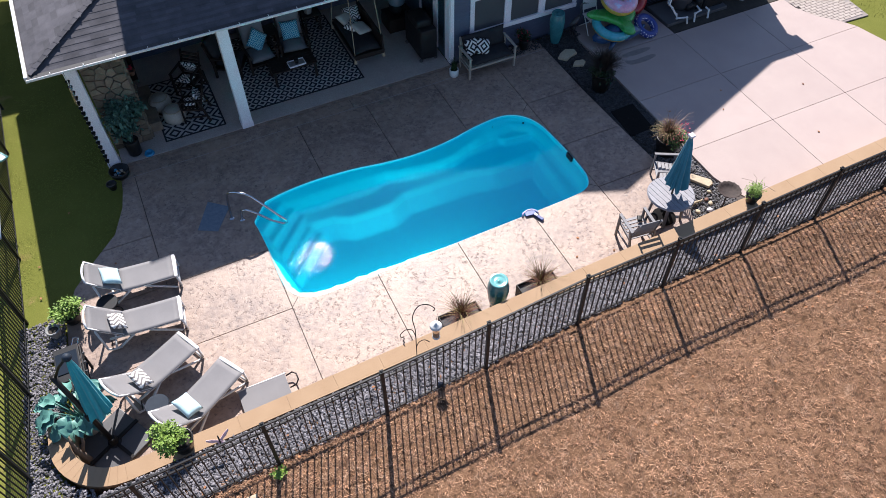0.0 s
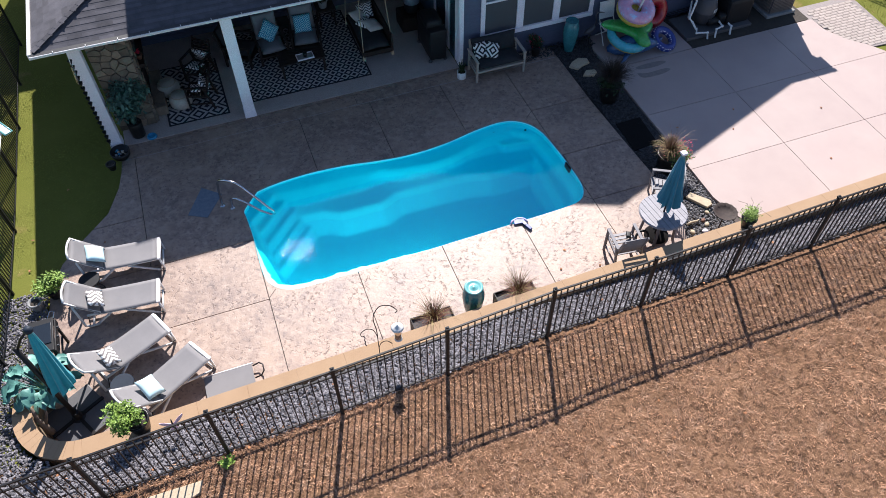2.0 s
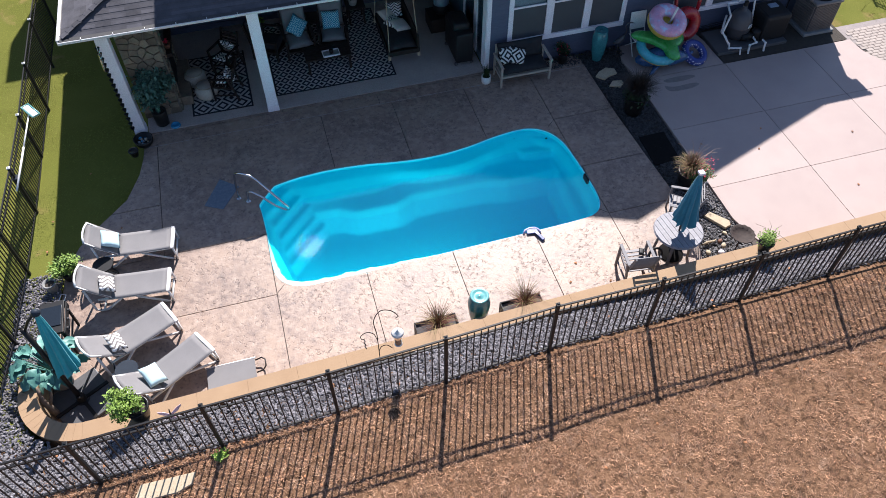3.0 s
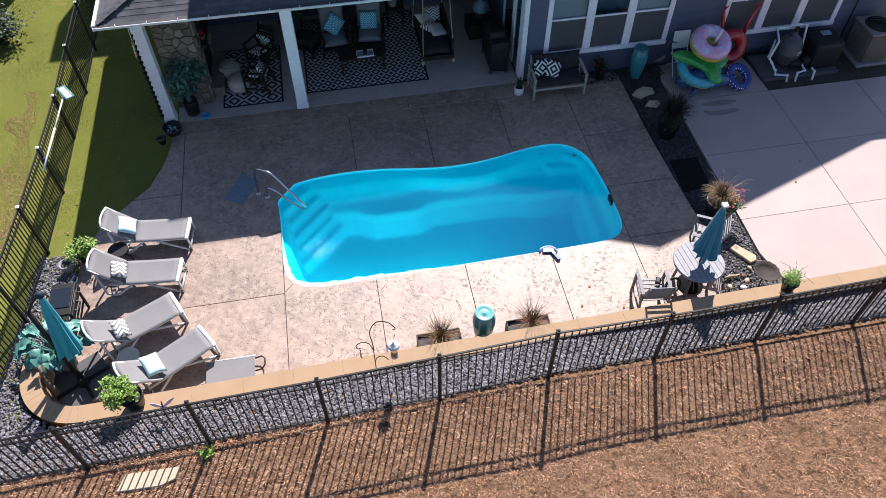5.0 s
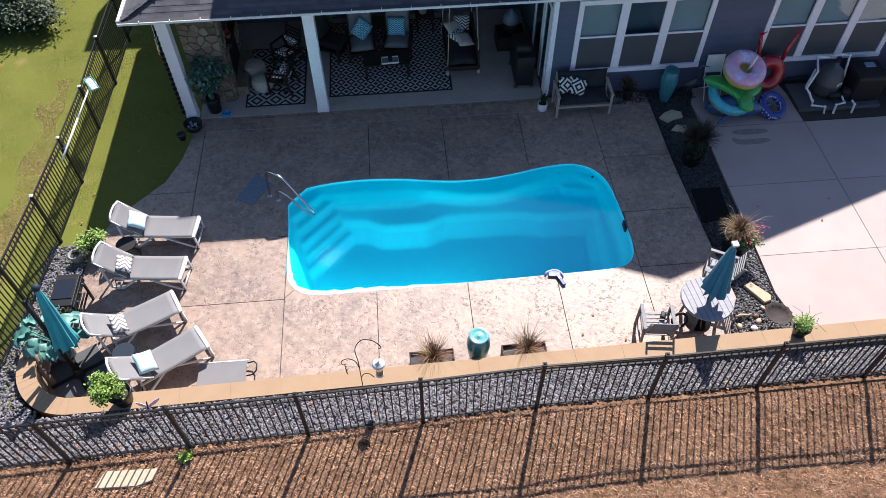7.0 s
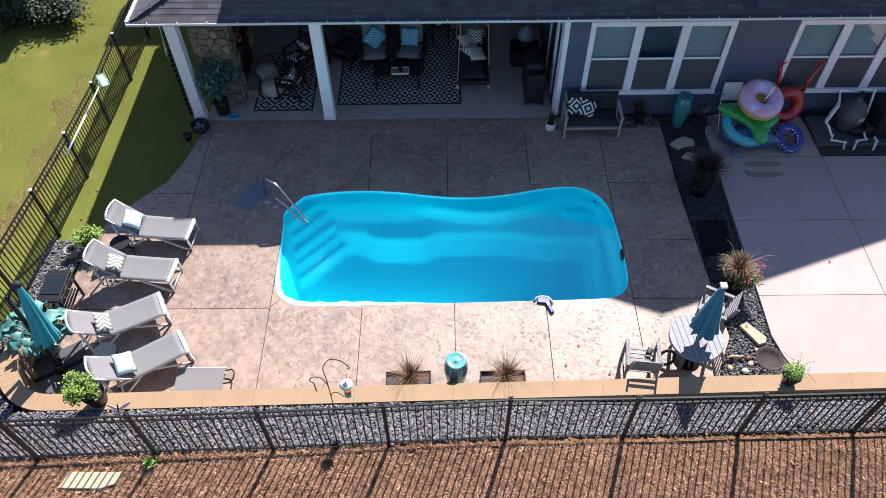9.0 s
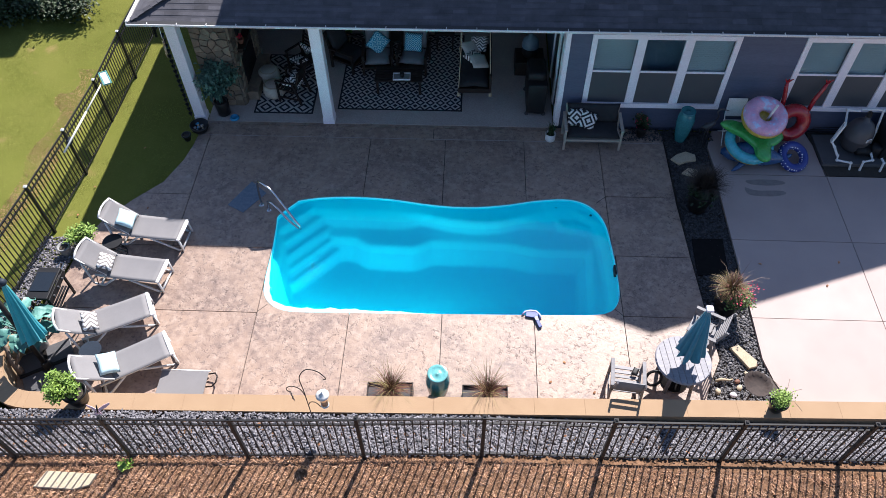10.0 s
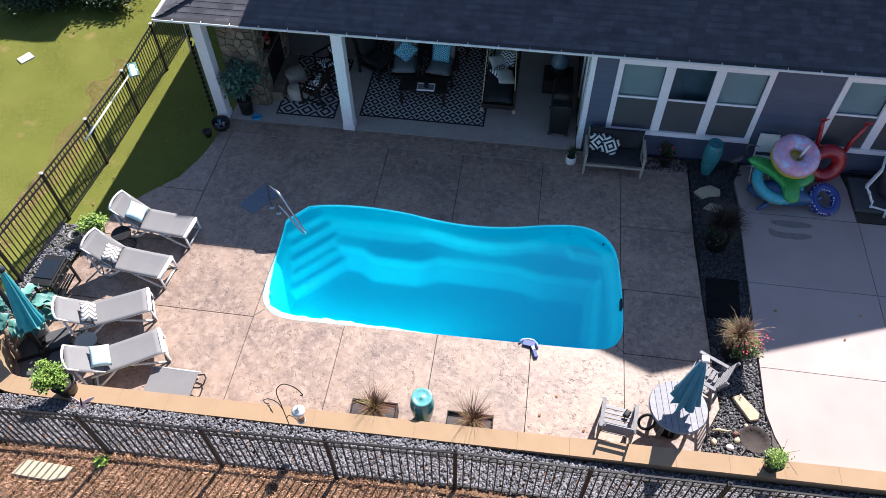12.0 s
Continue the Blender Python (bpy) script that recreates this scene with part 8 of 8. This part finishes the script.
root = thing("swim_ring", "pink frosted doughnut swim ring on top of the toy pile", "pool float", pose(10.44, 4.66, 1.14, 20, 3, 0))
bm = B()
torus(bm, 0.31, 0.175, (0, 0, 0.03), flat=0.8)
part("icing", bm, M["pinkvinyl"], root, "pink and lilac glossy icing", True)
bm = B()
torus(bm, 0.315, 0.178, (0, 0, -0.05), flat=0.8)
part("underside", bm, M["yellowvinyl"], root, "yellow underside", True)
bm = B()
lathe(bm, [(0, -0.06), (0.16, -0.06), (0.16, -0.09), (0, -0.09)], 20)
part("seat_net", bm, M["yellowvinyl"], root)
root = thing("pool_noodle", "white foam tube stuck through the swim ring", "pool float", pose(10.50, 4.68, 0.95, 16, 3, 0))
bm = B()
tube(bm, [(0, 0, 0), (0, 0.02, 0.66)], 0.028, 10)
part("tube", bm, M["whiteplastic"], root, smooth=True)
def puffy(bm, loop, h):
    """An inflated flat shape over a plan outline, pinched at the seam."""
    cx, cy = sum(p[0] for p in loop) / len(loop), sum(p[1] for p in loop) / len(loop)
    for side in (1, -1):
        prev = [bm.verts.new((x, y, 0)) for x, y in loop]
        for k, z in ((0.93, 0.6), (0.80, 0.9), (0.55, 1.0)):
            cur = [bm.verts.new((cx + (x - cx) * k, cy + (y - cy) * k, side * h * z)) for x, y in loop]
            for a in range(len(loop)):
                b = (a + 1) % len(loop)
                bm.faces.new((prev[a], prev[b], cur[b], cur[a])[::side])
            prev = cur
        bm.faces.new(prev[::side])
    bmesh.ops.remove_doubles(bm, verts=bm.verts[:], dist=0.0005)


root = thing("float_lounger", "green lobed float over an aqua ring in the toy pile", "pool float", pose(10.40, 4.60, 0.66, 12, 6, 0))
bm = B()
puffy(bm, smooth_loop([(-0.80, 0.22), (-0.62, 0.34), (-0.30, 0.30), (0.10, 0.40), (0.48, 0.30), (0.62, 0.02), (0.44, -0.20), (0.30, -0.30), (0.24, -0.62), (0.06, -0.70), (-0.06, -0.56), (-0.10, -0.32), (-0.38, -0.06), (-0.66, 0.08)], 5), 0.085)
part("leaf_body", bm, M["greenvinyl"], root, smooth=True)
bm = B()
torus(bm, 0.44, 0.115, (-0.08, -0.08, -0.20), 40, 14)
part("seat", bm, M["aquavinyl"], root, "aqua ring", True)
bm = B()
torus(bm, 0.44, 0.105, (-0.08, -0.08, -0.235), 40, 12)
part("trim", bm, M["yellowvinyl"], root, "yellow underside of the ring", True)
root = thing("ride_on_float", "dark blue fish-shaped float lying under the toy pile", "pool float", pose(10.35, 4.42, 0.20, 0, 0, -12))
bm = B()
tube(bm, [(-0.62, 0.02, -0.02), (-0.45, 0.0, 0.02), (-0.1, 0, 0.08), (0.3, 0, 0.08), (0.6, 0.02, 0.03), (0.78, 0.06, 0.02)], [0.06, 0.18, 0.26, 0.24, 0.12, 0.04], 16)
tube(bm, [(-0.1, -0.2, 0.0), (-0.26, -0.36, -0.12), (-0.34, -0.42, -0.15)], [0.08, 0.05, 0.02], 8)
tube(bm, [(0.72, 0.05, 0.03), (0.86, 0.18, 0.04), (0.92, 0.24, 0.03)], [0.05, 0.05, 0.01], 8)
part("body", bm, M["bluevinyl"], root, smooth=True)
root = thing("swim_ring", "navy white-dotted swim ring leaning on the toy pile", "pool float", pose(11.32, 4.42, 0.20, 26, 14, 0))
bm = B()
torus(bm, 0.27, 0.10)
part("ring", bm, M["dotvinyl"], root, smooth=True)
root = thing("swim_ring", "red vinyl swim ring standing against the wall", "pool float", pose(11.28, 5.08, 0.62, 72, 0, 8))
bm = B()
torus(bm, 0.30, 0.15)
part("ring", bm, M["redvinyl"], root, smooth=True)
for x, dx in ((11.04, -0.06), (11.62, 0.18)):
    root = thing("pool_noodle", "red vinyl tube leaning against the wall", "pool float", pose(x, 5.28, 0.78, -4, 0, 0))
    bm = B()
    tube(bm, [(0, -0.04, 0), (dx * 0.4, 0.0, 0.34), (dx, 0.03, 0.60), (dx * 1.2, 0.04, 0.74)], [0.05, 0.05, 0.045, 0.03], 10)
    for f in (-0.05, 0.0, 0.05):
        tube(bm, [(dx * 1.2, 0.04, 0.72), (dx * 1.2 + f, 0.03, 0.80), (dx * 1.2 + f * 1.7, 0.0, 0.85)], [0.022, 0.017, 0.010], 7)
    part("tube", bm, M["redvinyl"], root, smooth=True)


def white_chair():
    root = thing("folding_chair", "white plastic folding chair behind the toy pile", "chair", pose(10.08, 5.20, 0))
    bm = B()
    bx(bm, (0, 0.18, 0.78), (0.42, 0.03, 0.46), rot=(-10, 0, 0), bevel=0.012)
    part("backrest", bm, M["whiteplastic"], root)
    bm = B()
    bx(bm, (0, -0.06, 0.44), (0.42, 0.40, 0.03), bevel=0.01)
    part("seat", bm, M["whiteplastic"], root)
    for s in (-1, 1):
        bm = B()
        tube(bm, [(s * 0.20, -0.26, 0), (s * 0.20, 0.16, 0.60), (s * 0.20, 0.22, 1.0)], 0.013, 8)
        part("leg", bm, M["whiteplastic"], root)
        bm = B()
        tube(bm, [(s * 0.18, 0.24, 0), (s * 0.18, -0.24, 0.44)], 0.013, 8)
        part("leg", bm, M["whiteplastic"], root)


white_chair()


# ---------------------------------------------------------------- pool equipment on its pad
M["taupe"] = mat("taupe_metal", (0.20, 0.175, 0.16), (0.16, 0.14, 0.13), rough=0.5, scale=8)
M["panelblue"] = mat("pale_blue_panel", (0.24, 0.33, 0.44), (0.18, 0.26, 0.36), rough=0.4, scale=20)


def equipment(d=-0.34):
    bm = B()
    bx(bm, (13.35 + d, 4.82, 0.03), (2.0, 0.95, 0.09), bevel=0.01)
    structure(part("equipment_pad", bm, M["charcoalslab"]), "damp dark concrete equipment pad", "pad")
    root = thing("pool_filter", "dark grey cartridge pool filter tank with white pipes", "pool equipment", pose(13.13 + d, 4.90, 0.075))
    bm = B()
    lathe(bm, [(0, 0), (0.17, 0.0), (0.24, 0.05), (0.295, 0.18), (0.312, 0.36), (0.318, 0.375), (0.318, 0.405), (0.310, 0.42), (0.29, 0.56), (0.235, 0.69), (0.14, 0.78), (0.06, 0.81), (0.055, 0.94), (0, 0.95)], 32)
    part("tank", bm, M["greyplastic"], root, smooth=True)
    bm = B()
    lathe(bm, [(0, 0.12), (0.05, 0.11), (0.06, 0.0), (0, 0.0)], 14, (0, 0, 0.93))
    part("valve", bm, M["blackplastic"], root)
    bm = B()
    bx(bm, (0.12, -0.285, 0.46), (0.13, 0.012, 0.09), rot=(0, 0, 22))
    lab = part("plate", bm, M["whiteplastic"], root, "white data plate with grey bars")
    for i in range(3):
        bm = B()
        bx(bm, (0.123, -0.293, 0.485 - i * 0.026), (0.09, 0.004, 0.010), rot=(0, 0, 22))
        part("text_bar", bm, M["greyplastic"], lab)
    pipes = thing("pipework", "white PVC pool pipework with elbows", "pipes", pose(d, 0, 0))
    runs = [[(12.55, 4.62, 0.98), (12.75, 5.12, 0.98), (13.0, 5.05, 1.02)], [(12.55, 4.62, 0.98), (12.42, 4.55, 0.55), (12.50, 4.50, 0.45), (12.62, 4.42, 0.25)], [(12.62, 4.42, 0.30), (12.62, 4.36, 0.18), (12.92, 4.30, 0.16), (12.94, 4.26, -0.02)],
            [(13.05, 5.12, 1.0), (13.35, 5.12, 1.02), (13.52, 5.10, 1.0), (13.52, 4.96, 0.50), (13.48, 4.86, 0.25)], [(12.42, 4.60, 0.55), (12.9, 5.2, 0.55)], [(13.40, 4.55, 0.24), (13.40, 4.36, 0.20), (13.18, 4.30, 0.20), (13.16, 4.24, -0.02)],
            [(13.60, 4.40, 0.22), (13.62, 4.28, 0.20), (13.60, 4.22, -0.02)]]
    for pts in runs:
        bm = B()
        tube(bm, pts, 0.026, 10)
        part("pipe", bm, M["whiteplastic"], pipes, smooth=False)
        for q in pts[1:-1]:
            bm = B()
            bmesh.ops.create_icosphere(bm, subdivisions=2, radius=0.036, matrix=Matrix.Translation(q))
            part("elbow", bm, M["whiteplastic"], pipes, smooth=True)
    root = thing("pool_pump", "black pool pump low on the pad", "pool equipment", pose(13.38 + d, 4.62, 0.075))
    bm = B()
    tube(bm, [(-0.28, 0, 0.16), (0.0, 0, 0.16)], 0.10, 16)
    part("motor", bm, M["blackplastic"], root, smooth=True)
    bm = B()
    lathe(bm, [(0, 0.34), (0.10, 0.33), (0.12, 0.28), (0.115, 0.05), (0, 0.03)], 20, (0.13, 0, 0))
    part("strainer_pot", bm, M["blackplastic"], root, smooth=True)
    root = thing("pool_heater", "black pool heater cabinet beside the filter", "pool equipment", pose(13.98 + d, 4.86, 0.0))
    bm = B()
    bx(bm, (0, 0, 0.42), (0.76, 0.74, 0.74), bevel=0.09)
    part("cabinet", bm, M["blackplastic"], root)
    bm = B()
    bx(bm, (0, 0, 0.02), (0.78, 0.78, 0.05), bevel=0.01)
    part("plinth", bm, M["greyplastic"], root)
    bm = B()
    bx(bm, (0.05, 0.10, 0.80), (0.24, 0.16, 0.03), bevel=0.008)
    part("control_panel", bm, M["panelblue"], root, "pale blue control panel")
    root = thing("air_conditioner", "taupe outdoor air conditioning unit with upright side fins", "air conditioner", pose(15.36 + d, 4.88, 0.0))
    bm = B()
    bx(bm, (0, 0, 0.04), (0.90, 0.90, 0.08), bevel=0.01)
    part("pad", bm, M["concretepot"], root)
    bm = B()
    bx(bm, (0, 0, 0.48), (0.74, 0.74, 0.80), bevel=0.05)
    part("coil_core", bm, M["greyplastic"], root)
    for k in range(17):
        u = -0.34 + k * 0.0425
        for c, w in (((u, -0.385, 0.48), (0.018, 0.018, 0.74)), ((-0.385, u, 0.48), (0.018, 0.018, 0.74)), ((0.385, u, 0.48), (0.018, 0.018, 0.74))):
            bm = B()
            bx(bm, c, w)
            part("fin", bm, M["taupe"], root)
    bm = B()
    bx(bm, (0, 0, 0.905), (0.82, 0.82, 0.07), bevel=0.025)
    part("top", bm, M["taupe"], root)
    bm = B()
    lathe(bm, [(0, 0.944), (0.31, 0.944), (0.33, 0.952), (0.34, 0.942)], 32)
    part("fan_well", bm, M["blackrubber"], root, "black round fan opening")
    bm = B()
    for r in (0.10, 0.17, 0.24, 0.31):
        torus(bm, r, 0.005, (0, 0, 0.962), 28, 6)
    part("fan_guard", bm, M["greyplastic"], root)
    root = thing("electrical_box", "grey electrical box with conduit on the siding", "electrical box", pose(14.62, 5.46, 1.35))
    bm = B()
    bx(bm, (0, 0, 0.12), (0.26, 0.10, 0.22), bevel=0.01)
    part("box", bm, M["whiteplastic"], root)
    bm = B()
    tube(bm, [(0, 0, 0.0), (0, 0, -0.9), (-0.05, -0.05, -1.30)], 0.016, 8)
    part("conduit", bm, M["blackplastic"], root)
    for k in range(3):
        bm = B()
        tube(bm, [(11.95 + 0.05 * k, 5.42, 0.06 + 0.05 * k), (12.6, 5.40, 0.10 + 0.06 * k), (13.2, 5.42, 0.14 + 0.05 * k), (13.9, 5.44, 0.25)], 0.010, 6)
        tagged(part("cable", bm, M["blackplastic"], None, "", True), "black cable running along the wall foot", "cable")


equipment()


# ---------------------------------------------------------------- shrubs past the side fence
def shrub(loc, radii, n, seed, label):
    root = thing("shrub", label, "shrub", pose(*loc))
    bm = B()
    for k in range(7):
        a = k * 0.9
        tube(bm, [(0, 0, 0), (0.3 * radii[0] * math.cos(a), 0.3 * radii[1] * math.sin(a), radii[2] * 0.7), (0.7 * radii[0] * math.cos(a), 0.7 * radii[1] * math.sin(a), radii[2] * 1.2)], [0.05, 0.03, 0.012], 6)
    part("stems", bm, M["bark"], root)
    leaf_cloud("crown", (0, 0, radii[2]), radii, n, (0.06, 0.14), M["leaf_dark"], root, "dense dark green leaves", 34, seed)


shrub((-7.75, 10.15, -0.35), (1.1, 0.9, 0.42), 5200, 201, "dense dark green shrub past the side fence")
shrub((-9.4, 9.9, -0.35), (1.2, 1.0, 0.52), 5200, 202, "dense dark green shrub past the side fence")
